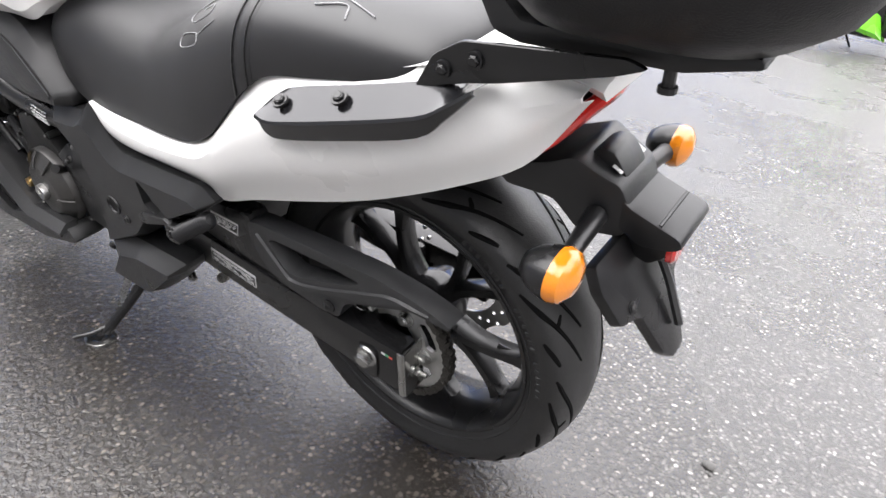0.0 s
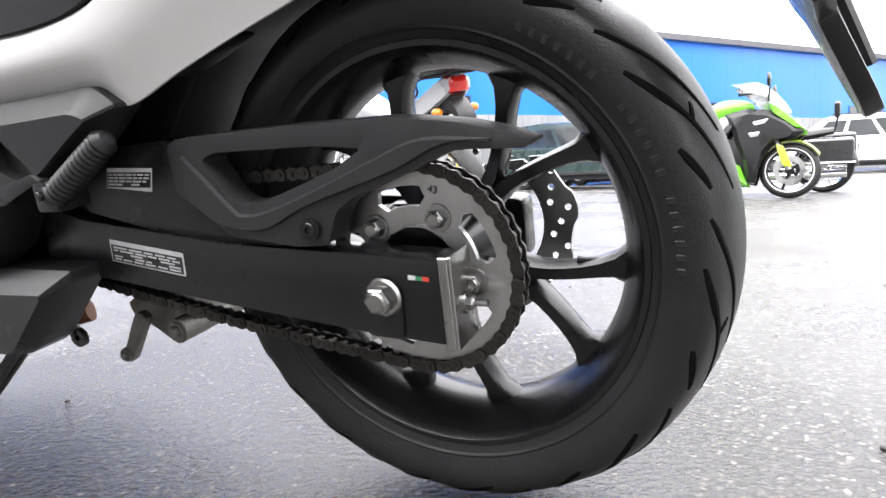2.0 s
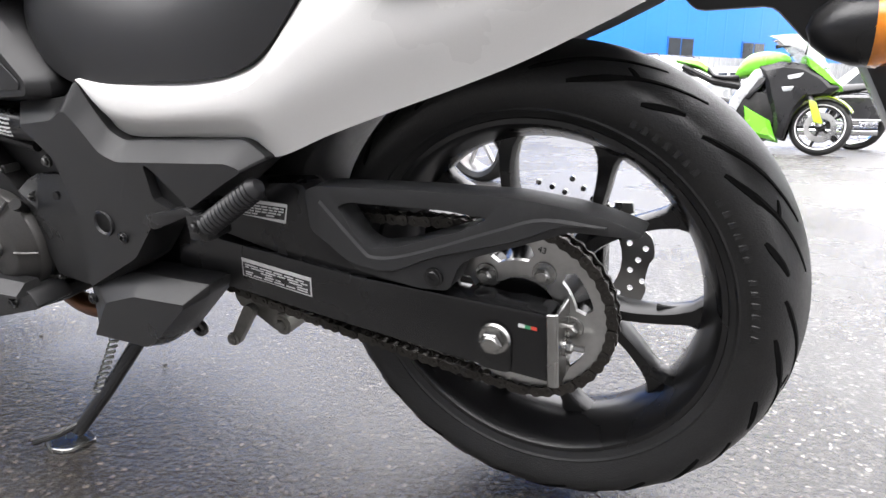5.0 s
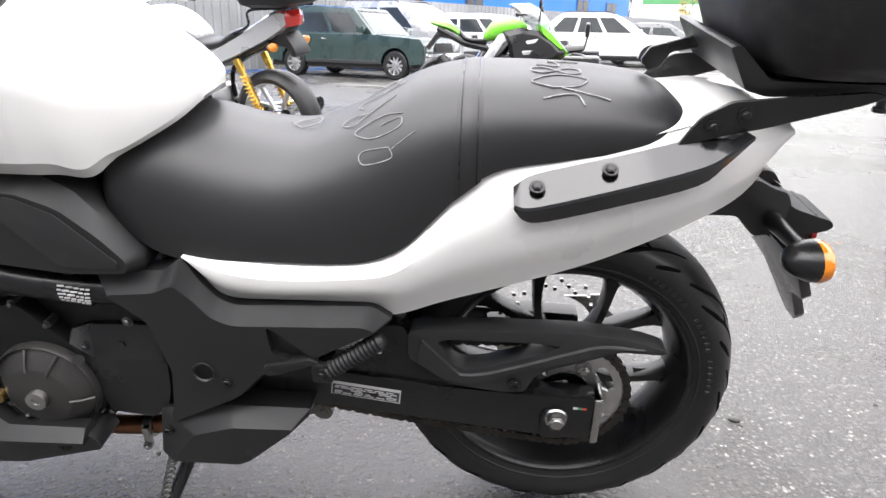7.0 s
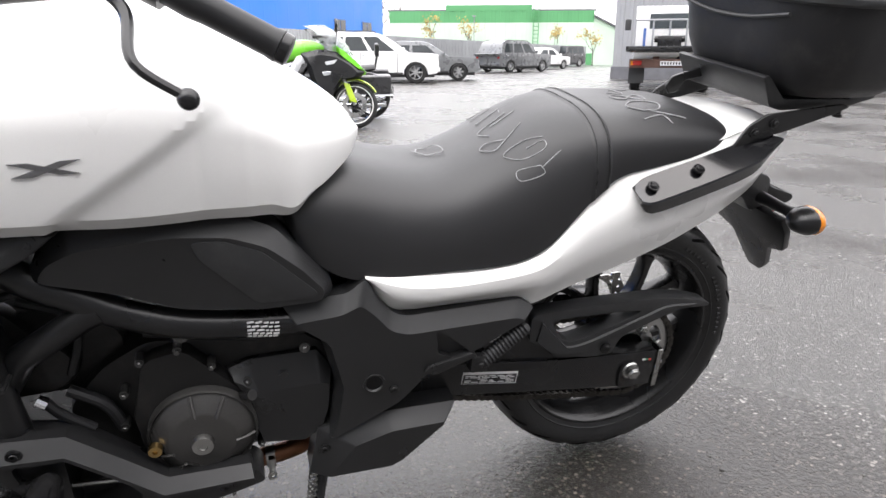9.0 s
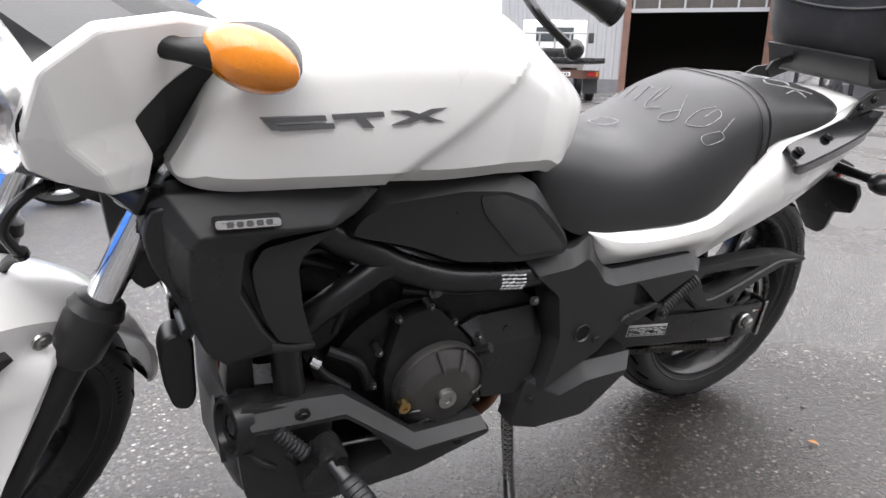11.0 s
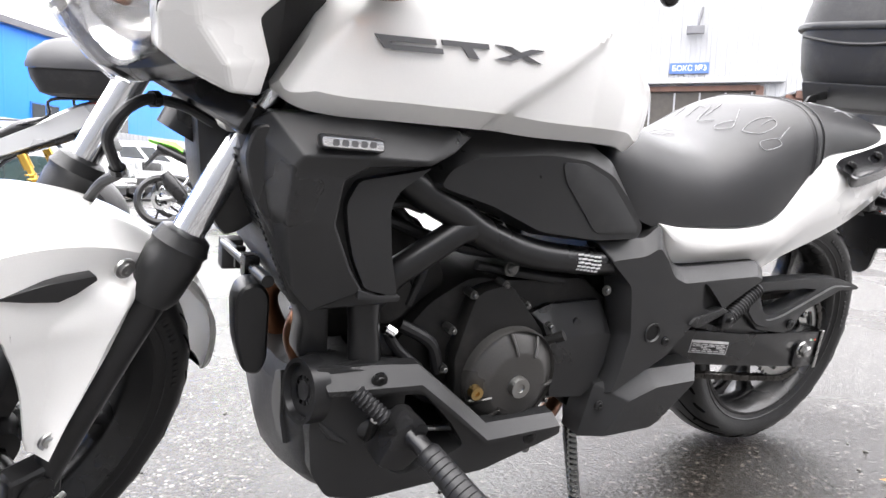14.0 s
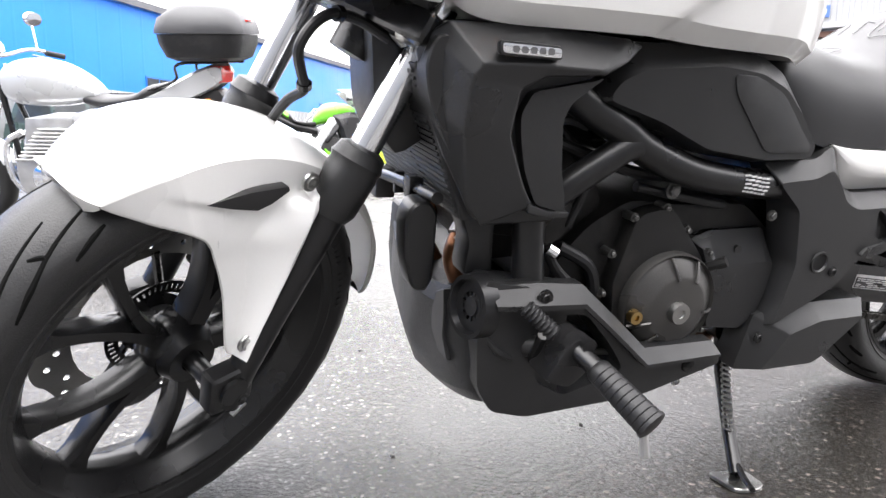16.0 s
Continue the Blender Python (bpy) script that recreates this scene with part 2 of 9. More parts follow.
def part(name, bm, mat, parent, label="", smooth=35, m=None):
    return put(name, bm, mat, parent, label, smooth, m)


def spread(pts, n, closed=False):
    """n points on a smooth curve through pts (any dimension)."""
    p = [np.array(q, float) for q in pts]
    k = len(p)
    seg = k if closed else k - 1
    out = []
    count = n if closed else n - 1
    for i in range(n):
        u = i * seg / count
        j = min(int(u), seg - 1)
        f = u - j
        if closed:
            a, b, c, d = p[(j - 1) % k], p[j % k], p[(j + 1) % k], p[(j + 2) % k]
        else:
            b, c = p[j], p[j + 1]
            a = p[j - 1] if j > 0 else 2 * b - c
            d = p[j + 2] if j + 2 < k else 2 * c - b
        out.append(0.5 * ((2 * b) + (c - a) * f + (2 * a - 5 * b + 4 * c - d) * f * f + (3 * b - a - 3 * c + d) * f ** 3))
    return out


def rounded(pts, r=0.01, n=3):
    """An outline with its corners rounded."""
    out = []
    k = len(pts)
    for i in range(k):
        a, b, c = (np.array(pts[j % k], float) for j in (i - 1, i, i + 1))
        da, dc = a - b, c - b
        la, lc = np.linalg.norm(da), np.linalg.norm(dc)
        q = min(r, la * 0.45, lc * 0.45)
        s, e = b + da / la * q, b + dc / lc * q
        for j in range(n + 1):
            f = j / n
            out.append((1 - f) ** 2 * s + 2 * f * (1 - f) * b + f * f * e)
    return out


def prism(outline, y0, y1, bevel=0.0, seg=2, axis="y"):
    """A plate with the outline (x, z) between y0 and y1."""
    bm = bmesh.new()
    f = bm.faces.new([bm.verts.new((float(p[0]), y0, float(p[1]))) for p in outline])
    r = bmesh.ops.extrude_face_region(bm, geom=[f])
    bmesh.ops.translate(bm, verts=[v for v in r["geom"] if isinstance(v, bmesh.types.BMVert)], vec=(0, y1 - y0, 0))
    if bevel:
        rim = [e for e in bm.edges if len(e.link_faces) == 2 and abs(e.verts[0].co.y - e.verts[1].co.y) < 1e-6]
        bmesh.ops.bevel(bm, geom=rim, offset=bevel, segments=seg, profile=0.6, affect='EDGES', clamp_overlap=True)
    if axis == "x":
        bm.transform(Matrix(((0, 1, 0, 0), (1, 0, 0, 0), (0, 0, 1, 0), (0, 0, 0, 1))))
    elif axis == "z":
        bm.transform(Matrix(((1, 0, 0, 0), (0, 0, 1, 0), (0, 1, 0, 0), (0, 0, 0, 1))))
    return bm


def holed(outer, holes, y0, y1, bevel=0.0):
    """A plate with openings: loops (x, z) cut out of the outer loop."""
    bm = bmesh.new()
    loops = []
    for loop in (outer, *holes):
        vs = [bm.verts.new((float(p[0]), y0, float(p[1]))) for p in loop]
        loops += [bm.edges.new((vs[i], vs[(i + 1) % len(vs)])) for i in range(len(vs))]
    bmesh.ops.triangle_fill(bm, use_beauty=True, use_dissolve=False, edges=loops)
    faces = list(bm.faces)
    r = bmesh.ops.extrude_face_region(bm, geom=faces)
    bmesh.ops.translate(bm, verts=[v for v in r["geom"] if isinstance(v, bmesh.types.BMVert)], vec=(0, y1 - y0, 0))
    if bevel:
        rim = [e for e in bm.edges if len(e.link_faces) == 2 and e.calc_face_angle(0) > 1.2 and abs(e.verts[0].co.y - e.verts[1].co.y) < 1e-6]
        bmesh.ops.bevel(bm, geom=rim, offset=bevel, segments=2, profile=0.6, affect='EDGES', clamp_overlap=True)
    return bm


def chamfered(outer, inner, y_edge, y_face, y_back, bevel=0.003):
    """A panel whose edge slopes from the outer loop (x, z) to a raised face with the inner loop."""
    bm = ring_mesh([[(p[0], y_back, p[1]) for p in outer], [(p[0], y_edge, p[1]) for p in outer], [(p[0], y_face, p[1]) for p in inner]])
    if bevel:
        rim = [e for e in bm.edges if len(e.link_faces) == 2 and e.calc_face_angle(0) > 0.25]
        bmesh.ops.bevel(bm, geom=rim, offset=bevel, segments=2, profile=0.6, affect='EDGES', clamp_overlap=True)
    return bm


def shell(points, faces, depth, bevel=0.003, seg=2):
    """A faceted skin given by named corners, thickened by the vector depth."""
    bm = bmesh.new()
    v = {k: bm.verts.new(p) for k, p in points.items()}
    for f in faces:
        bm.faces.new([v[k] for k in f])
    r = bmesh.ops.extrude_face_region(bm, geom=list(bm.faces))
    bmesh.ops.translate(bm, verts=[q for q in r["geom"] if isinstance(q, bmesh.types.BMVert)], vec=depth)
    bmesh.ops.recalc_face_normals(bm, faces=bm.faces)
    if bevel:
        rim = [e for e in bm.edges if len(e.link_faces) == 2 and e.calc_face_angle(0) > 0.12]
        bmesh.ops.bevel(bm, geom=rim, offset=bevel, segments=seg, profile=0.6, affect='EDGES', clamp_overlap=True)
    return bm


def ring_mesh(rings, closed=True, caps=True, loop=False):
    """Skins rows of points of equal length."""
    bm = bmesh.new()
    rows = [[bm.verts.new(tuple(map(float, p))) for p in ring] for ring in rings]
    k = len(rows[0])
    last = len(rows) if loop else len(rows) - 1
    for i in range(last):
        a, b = rows[i], rows[(i + 1) % len(rows)]
        for j in range(k if closed else k - 1):
            q = (a[j], a[(j + 1) % k], b[(j + 1) % k], b[j])
            if len(set(q)) == 4:
                bm.faces.new(q)
    if caps and closed and not loop:
        bm.faces.new(rows[0])
        bm.faces.new(rows[-1])
    return bm


def tube(pts, r, n=10, steps=0, caps=True):
    """A round bar along points; r may be one radius or one for each point."""
    pts = [Vector(p) for p in pts]
    rr = [r] * len(pts) if isinstance(r, (int, float)) else list(r)
    if steps:
        q = spread([(*p, s) for p, s in zip(pts, rr)], steps)
        pts, rr = [Vector(p[:3]) for p in q], [float(p[3]) for p in q]
    rings = []
    up = None
    for i, p in enumerate(pts):
        t = (pts[min(i + 1, len(pts) - 1)] - pts[max(i - 1, 0)]).normalized()
        if up is None:
            up = t.orthogonal().normalized()
        up = (up - t * up.dot(t)).normalized()
        s = t.cross(up)
        rings.append([p + (up * math.cos(2 * math.pi * j / n) + s * math.sin(2 * math.pi * j / n)) * rr[i] for j in range(n)])
    return ring_mesh(rings, caps=caps)


def lathe(profile, n=48, centre=(0, 0, 0), closed=False, turn=1.0):
    """Turns a profile of (radius, y) about the y axis."""
    rings = []
    for i in range(n):
        a = 2 * math.pi * i / n
        rings.append([(centre[0] + r * math.cos(a), centre[1] + y, centre[2] + r * math.sin(a)) for r, y in profile])
    return ring_mesh(rings, closed=closed, caps=False, loop=True)


def block(x0, x1, y0, y1, z0, z1, bevel=0.0, seg=2):
    bm = bmesh.new()
    bmesh.ops.create_cube(bm, size=1)
    bmesh.ops.scale(bm, vec=(x1 - x0, y1 - y0, z1 - z0), verts=bm.verts)
    bmesh.ops.translate(bm, vec=((x0 + x1) / 2, (y0 + y1) / 2, (z0 + z1) / 2), verts=bm.verts)
    if bevel:
        bmesh.ops.bevel(bm, geom=list(bm.edges), offset=bevel, segments=seg, profile=0.6, affect='EDGES', clamp_overlap=True)
    return bm


def merge(*bms):
    """Several pieces of one part as one bmesh."""
    out = bmesh.new()
    for b in bms:
        me = bpy.data.meshes.new("tmp")
        b.to_mesh(me)
        b.free()
        out.from_mesh(me)
        bpy.data.meshes.remove(me)
    return out


def moved(bm, m):
    bm.transform(m)
    return bm


def facing(p, d):
    """A pose at p whose own -y axis looks along d."""
    y = -Vector(d).normalized()
    z = Vector((0, 0, 1)) if abs(y.z) < 0.9 else Vector((1, 0, 0))
    x = y.cross(z).normalized()
    z = x.cross(y)
    return Matrix.Translation(p) @ Matrix((x, y, z)).transposed().to_4x4()


def hexbolt(p, d=(0, -1, 0), r=0.007, h=0.006, washer=True, socket=False):
    """A bolt head that looks along d, with its washer."""
    pieces = []
    if washer:
        pieces.append(lathe([(0, -0.0018), (r * 1.45, -0.0018), (r * 1.5, 0), (r * 1.5, 0.002)], 16))
    if socket:
        pieces.append(lathe([(0, -h * 0.35), (r * 0.5, -h * 0.35), (r * 0.52, -h), (r * 0.9, -h), (r, -h * 0.8), (r, 0)], 16))
    else:
        pieces.append(prism([(r * math.cos(i * math.pi / 3), r * math.sin(i * math.pi / 3)) for i in range(6)], 0, -h, bevel=r * 0.12, seg=1))
        pieces.append(lathe([(0, -h * 1.15), (r * 0.62, -h * 1.15), (r * 0.72, -h)], 14))
    return moved(merge(*pieces), facing(p, d))


def thing(name, m, label, category, group="", kind=""):
    ob = new(name)
    ob.empty_display_size = 0.1
    ob.matrix_world = m
    return tagged(ob, label, category, group, kind)

# ---- the white motorcycle ----
BIKE = pose(-0.003, 0.0313, 0.0048, 10.0, 0, 3.2)
bike = thing("motorcycle", BIKE, "white cruiser motorcycle leaning on its side stand, handlebar turned", "motorcycle")
RAKE, HEAD = radians(27.7), Vector((-1.559, -0.045, 0.281))
STEER = Matrix.Translation(HEAD) @ Matrix.Rotation(radians(36.5), 4, Vector((math.sin(RAKE), 0, math.cos(RAKE)))) @ Matrix.Translation(-HEAD)


def mirror_y(bm, about=0.0):
    """The same piece for the other side."""
    me = bpy.data.meshes.new("tmp")
    bm.to_mesh(me)
    out = bmesh.new()
    out.from_mesh(me)
    bpy.data.meshes.remove(me)
    for v in out.verts:
        v.co.y = 2 * about - v.co.y
    bmesh.ops.reverse_faces(out, faces=out.faces)
    return out


def tyre_profile(R, half, bead, k):
    """Side profile from one bead over the crown to the other."""
    side = [(bead, 0.80), (bead + 0.018, 0.92), (bead + (R - bead) * 0.46, 1.0), (R - (R - bead) * 0.34, 0.955), (R - 0.0165, 0.80), (R - 0.006, 0.46)]
    return spread([(r, -half * w) for r, w in side] + [(R, 0.0)] + [(r, half * w) for r, w in side[::-1]], k)


# near-black stands in for the shade inside the grooves, which aren't cut
GROOVE_SHADE = material("tread_groove_shade", (0.003, 0.003, 0.003), 0.9, spec=0.1, blotch=0.2)
# curves over one pitch of the tread: share of the half width and degrees round the tyre
GROOVES = [((0.985, 0), (0.955, 4), (0.88, 9), (0.70, 16), (0.42, 28)), ((0.98, 17), (0.945, 20.5), (0.86, 26)), ((0.93, 31), (0.82, 37), (0.60, 45), (0.28, 58)), ((0.80, 13.2), (0.72, 13.4), (0.60, 11))]


def tyre(wheel, R, half, bead, m, turns=9, phase=0.0):
    """A road tyre: smooth carcass, side wall lines and curved dark tubes for the shade in the tread grooves."""
    prof = tyre_profile(R, half, bead, 64)
    part("tyre", lathe(prof, 180), RUBBER, wheel, "worn black road tyre", 50, m=m)
    crown = np.array(tyre_profile(R, half, bead, 480))[:241]
    crown = crown[int(np.argmin(crown[:, 1])):][::-1]
    lean = np.gradient(crown, axis=0)
    lean /= np.linalg.norm(lean, axis=1)[:, None]
    for side in (-1, 1):
        for curve in GROOVES:
            line, rad = [], []
            path = spread([(q[0] * 40, q[1]) for q in curve], 18)
            for i, (share, deg) in enumerate(path):
                share /= 40
                u = i / (len(path) - 1)
                size = 0.0062 * (half / 0.079) ** 1.4 * (0.30 + 0.70 * math.sin(math.pi * (0.06 + 0.88 * u)) ** 0.6)
                r, ny, nr = (float(np.interp(share, -crown[:, 1] / half, v)) for v in (crown[:, 0], -lean[:, 0], -lean[:, 1]))
                ang = radians(phase - deg + (180 / turns if side > 0 else 0))
                r -= 0.74 * size * nr
                line.append((r * math.cos(ang), side * (share * half - 0.74 * size * ny), r * math.sin(ang)))
                rad.append(size)
            first = None
            for i in range(turns):
                if first is None:
                    first = part("tread_groove_shade", tube(line, rad, 8), GROOVE_SHADE, wheel)
                    ob = first
                else:
                    ob = new("tread_groove_shade", first.data)
                    ob.parent = wheel
                ob.matrix_basis = m @ Matrix.Rotation(-2 * math.pi * i / turns, 4, 'Y')
    first = None
    for i in range(22):
        if i in (7, 8, 15):
            continue
        if first is None:
            first = ob = part("raised_mark", block(-0.0035, 0.0035, -half * 0.992, -half * 0.95, -0.010, 0.009, 0.001, 1), RUBBER, wheel)
        else:
            ob = new("raised_mark", first.data)
            ob.parent = wheel
        ob.matrix_basis = m @ pose(0, 0, 0, 0, 28 + 3.0 * i, 0) @ Matrix.Translation((0, 0, bead + (R - bead) * 0.42))
    part("bead_line", lathe([(bead + 0.010, -half * 0.885), (bead + 0.0125, -half * 0.915), (bead + 0.015, -half * 0.905)], 96), RUBBER, wheel, m=m)


def cast_rim(lip, half, hub_r):
    """A cast rim and its hub."""
    rim = lathe([(lip, -half), (lip + 0.003, -half + 0.004), (lip - 0.002, -half + 0.009), (lip - 0.012, -half + 0.014), (lip - 0.018, -half * 0.55),
                 (lip - 0.020, 0), (lip - 0.018, half * 0.55), (lip - 0.012, half - 0.014), (lip - 0.002, half - 0.009), (lip + 0.003, half - 0.004),
                 (lip, half), (lip - 0.006, half), (lip - 0.011, half - 0.006), (lip - 0.016, half - 0.016), (lip - 0.024, half * 0.5), (lip - 0.030, half * 0.28),
                 (lip - 0.031, 0), (lip - 0.030, -half * 0.28), (lip - 0.024, -half * 0.5), (lip - 0.016, -half + 0.016), (lip - 0.011, -half + 0.006), (lip - 0.006, -half)], 96, closed=True)
    hub = lathe([(0.016, -half * 0.9), (hub_r * 0.7, -half * 0.9), (hub_r * 0.86, -half * 0.5), (hub_r, -half * 0.3), (hub_r, half * 0.3), (hub_r * 0.86, half * 0.5),
                 (hub_r * 0.7, half * 0.9), (0.016, half * 0.9)], 40)
    return rim, hub


def spoke(lip, hub_r, a0, a1):
    """One arm of a pair, from the hub out to the rim."""
    rows = []
    for f in np.linspace(0, 1, 10):
        a = a0 + (a1 - a0) * max(0, (f - 0.28) / 0.72) ** 0.95
        r = hub_r * 0.82 + (lip - 0.026 - hub_r * 0.82) * f
        w = 0.0135 - 0.0045 * math.sin(f * math.pi) + 0.012 * max(0, (f - 0.82) / 0.18) ** 2
        d = 0.022 - 0.006 * f
        t = Vector((-math.sin(a), 0, math.cos(a)))
        p = Vector((math.cos(a), 0, math.sin(a))) * r
        rows.append([p + t * x * w + Vector((0, y * d, 0)) for x, y in ((-1, -0.5), (-0.7, -1), (0.7, -1), (1, -0.5), (1, 0.5), (0.7, 1), (-0.7, 1), (-1, 0.5))])
    return ring_mesh(rows)


def cast_wheel(name, lip, half, hub_r, base, spread_angle, m, spokes=5):
    rim, hub = cast_rim(lip, half, hub_r)
    wheel = part(name, rim, BLACK_METAL, bike, "black cast wheel with paired spokes", m=m)
    part("hub", hub, BLACK_METAL, wheel, m=m)
    for i in range(spokes):
        for s in (-1, 1):
            a = base + i * 2 * math.pi / spokes
            part("spoke", spoke(lip, hub_r, a + s * radians(5), a + s * spread_angle), BLACK_METAL, wheel, m=m)
    return wheel


def circle(cx, cz, r, n=16, start=0.0):
    return [(cx + r * math.cos(start + 2 * math.pi * i / n), cz + r * math.sin(start + 2 * math.pi * i / n)) for i in range(n)]


def sprocket_outline(teeth, R, depth):
    pts = []
    for i in range(teeth):
        for f, r in ((0.0, R - depth), (0.18, R - depth), (0.40, R + depth * 0.55), (0.60, R + depth * 0.55), (0.82, R - depth)):
            a = 2 * math.pi * (i + f) / teeth
            pts.append((r * math.cos(a), r * math.sin(a)))
    return pts


def wave_outline(R, amp, waves, n=160):
    return [((R + amp * (1 if math.sin(waves * a) > 0 else -1) * abs(math.sin(waves * a)) ** 0.5) * math.cos(a),
             (R + amp * (1 if math.sin(waves * a) > 0 else -1) * abs(math.sin(waves * a)) ** 0.5) * math.sin(a)) for a in np.linspace(0, 2 * math.pi, n, endpoint=False)]


def arc_window(r0, r1, a0, a1, n=8):
    mid = (r0 + r1) / 2
    pts = [(r1 * math.cos(a), r1 * math.sin(a)) for a in np.linspace(a0, a1, n)]
    pts += [(mid * math.cos(a1 + 0.08), mid * math.sin(a1 + 0.08))]
    pts += [(r0 * math.cos(a), r0 * math.sin(a)) for a in np.linspace(a1, a0, n)]
    pts += [(mid * math.cos(a0 - 0.08), mid * math.sin(a0 - 0.08))]
    return pts



# rear wheel
AXLE = Vector((0, 0, 0.313))
at_axle = Matrix.Translation(AXLE)
rear_wheel = cast_wheel("rear_wheel", 0.226, 0.066, 0.062, radians(-23), radians(18), at_axle)
tyre(rear_wheel, 0.306, 0.079, 0.224, at_axle)
# sprocket carrier and sprocket
carrier = merge(lathe([(0.02, -0.09), (0.055, -0.09), (0.058, -0.07), (0.064, -0.03)], 40),
                *[moved(lathe([(0, -0.096), (0.016, -0.096), (0.018, -0.07)], 16), Matrix.Translation((0.062 * math.cos(a), 0, 0.062 * math.sin(a)))) for a in [radians(62 + 72 * i) for i in range(5)]])
part("sprocket_carrier", carrier, BLACK_METAL, rear_wheel, m=at_axle)
sprocket = part("sprocket", holed(sprocket_outline(43, 0.1065, 0.0042), [arc_window(0.067, 0.088, radians(82 + 72 * i), radians(114 + 72 * i)) for i in range(5)] + [circle(0, 0, 0.045, 32)],
                                  -0.101, -0.094), SPROCKET, rear_wheel, "grey steel chain sprocket", m=at_axle)
for i in range(5):
    a = radians(62 + 72 * i)
    part("sprocket_nut", hexbolt(AXLE + Vector((0.062 * math.cos(a), -0.102, 0.062 * math.sin(a))), r=0.0098, h=0.010), STEEL, rear_wheel)
part("valve", tube([(0.176, 0, -0.02), (0.150, -0.004, -0.018), (0.142, -0.004, -0.018)], [0.004, 0.0035, 0.005], 8), BLACK_METAL, rear_wheel, m=at_axle)
holes = [circle(r * math.cos(a), r * math.sin(a), 0.0042, 8) for i in range(14) for r, a in ((0.100, i * 2 * math.pi / 14), (0.111, (i + 0.36) * 2 * math.pi / 14), (0.091, (i + 0.6) * 2 * math.pi / 14))]
part("brake_disc", holed(wave_outline(0.118, 0.0045, 9), holes + [circle(0, 0, 0.078, 32)], 0.094, 0.099), STEEL, rear_wheel, "drilled wavy brake disc", m=at_axle)
caliper = merge(block(-0.135, -0.085, 0.082, 0.112, -0.03, 0.03, 0.010), block(-0.13, -0.09, 0.112, 0.128, -0.02, 0.02, 0.007))
part("rear_caliper", caliper, BLACK_METAL, bike, m=at_axle)

# writing on the sprocket
font = bpy.data.curves.new("tooth_count", 'FONT')
font.body, font.size, font.extrude = "43", 0.011, 0.0003
font.align_x = font.align_y = 'CENTER'
tmp = bpy.data.objects.new("tmp", font)
scene.collection.objects.link(tmp)
dg = bpy.context.evaluated_depsgraph_get()
me43 = bpy.data.meshes.new_from_object(tmp.evaluated_get(dg))
bpy.data.objects.remove(tmp)
bm = bmesh.new()
bm.from_mesh(me43)
part("tooth_count", bm, LABEL_BLACK, sprocket, "stamped number 43", 0, m=Matrix.Translation(AXLE + Vector((0.027, -0.1022, 0.083))) @ pose(0, 0, 0, 90, 0, 0) @ pose(0, 0, 0, 0, 0, -14))

# swingarm
arm = prism(rounded([(-0.50, 0.40), (-0.43, 0.380), (-0.21, 0.352), (0.050, 0.338), (0.052, 0.250), (-0.048, 0.258), (-0.223, 0.279), (-0.46, 0.310), (-0.52, 0.33)], 0.01, 2), -0.105, -0.146, 0.004)
arm_far = prism(rounded([(-0.50, 0.40), (-0.21, 0.352), (0.05, 0.34), (0.05, 0.26), (-0.22, 0.28), (-0.52, 0.33)], 0.01, 2), 0.105, 0.145, 0.004)
cross = block(-0.46, -0.34, -0.11, 0.11, 0.31, 0.40, 0.015)
swingarm = part("swingarm", merge(arm, arm_far, cross), BLACK_METAL, bike, "satin black box-section swingarm")
part("end_plate", merge(block(0.0545, 0.059, -0.148, -0.10, 0.247, 0.341, 0.001, 1), block(0.046, 0.056, -0.150, -0.1465, 0.247, 0.341, 0.001, 1)), STEEL, swingarm, "bare steel chain adjuster plate")
part("adjuster_bolt", merge(hexbolt((0.060, -0.122, 0.288), (1, 0, 0), 0.0075, 0.008), tube([(0.05, -0.122, 0.288), (0.082, -0.122, 0.288)], 0.004, 8)), STEEL, swingarm)
part("axle_block", prism(rounded([(-0.036, 0.318), (-0.002, 0.318), (0.004, 0.305), (0.002, 0.256), (-0.040, 0.258), (-0.042, 0.30)], 0.008, 2), -0.1462, -0.151, 0.001), BLACK_METAL, swingarm)
part("axle_nut", merge(lathe([(0, -0.154), (0.018, -0.154), (0.020, -0.151)], 28, (-0.016, 0, 0.3)), hexbolt((-0.016, -0.154, 0.3), r=0.0145, h=0.012, washer=False)), STEEL, swingarm, "large zinc axle nut")


def label_plate(parent, name, corners, y, rows, border=True):
    """A small sticker with lines of print that cannot be read."""
    tl, tr, br, bl = [np.array(c) for c in corners]
    part(name, prism([tl, tr, br, bl], y, y - 0.0006), LABEL_WHITE if border else LABEL_BLACK, parent, "printed sticker with small illegible lines", 0)
    q = lambda u, v: tl + (tr - tl) * u + (bl - tl) * v
    if border:
        part("sticker_field", prism([q(0.015, 0.2), q(0.985, 0.2), q(0.985, 0.96), q(0.015, 0.96)], y - 0.0006, y - 0.0009), LABEL_BLACK, parent, "", 0)
    bars = []
    rnd = random.Random(len(name) * 7 + rows)
    for r in range(rows):
        v = 0.28 + 0.66 * r / rows if border else 0.08 + 0.9 * r / rows
        u = 0.05
        while u < 0.9:
            w = rnd.uniform(0.05, 0.2)
            if rnd.random() < 0.85:
                h = 0.36 / rows
                bars.append(prism([q(u, v), q(min(0.95, u + w), v), q(min(0.95, u + w), v + h), q(u, v + h)], y - 0.0009, y - 0.0012))
            u += w + 0.03
    part("print_line", merge(*bars), LABEL_WHITE, parent, "", 0)


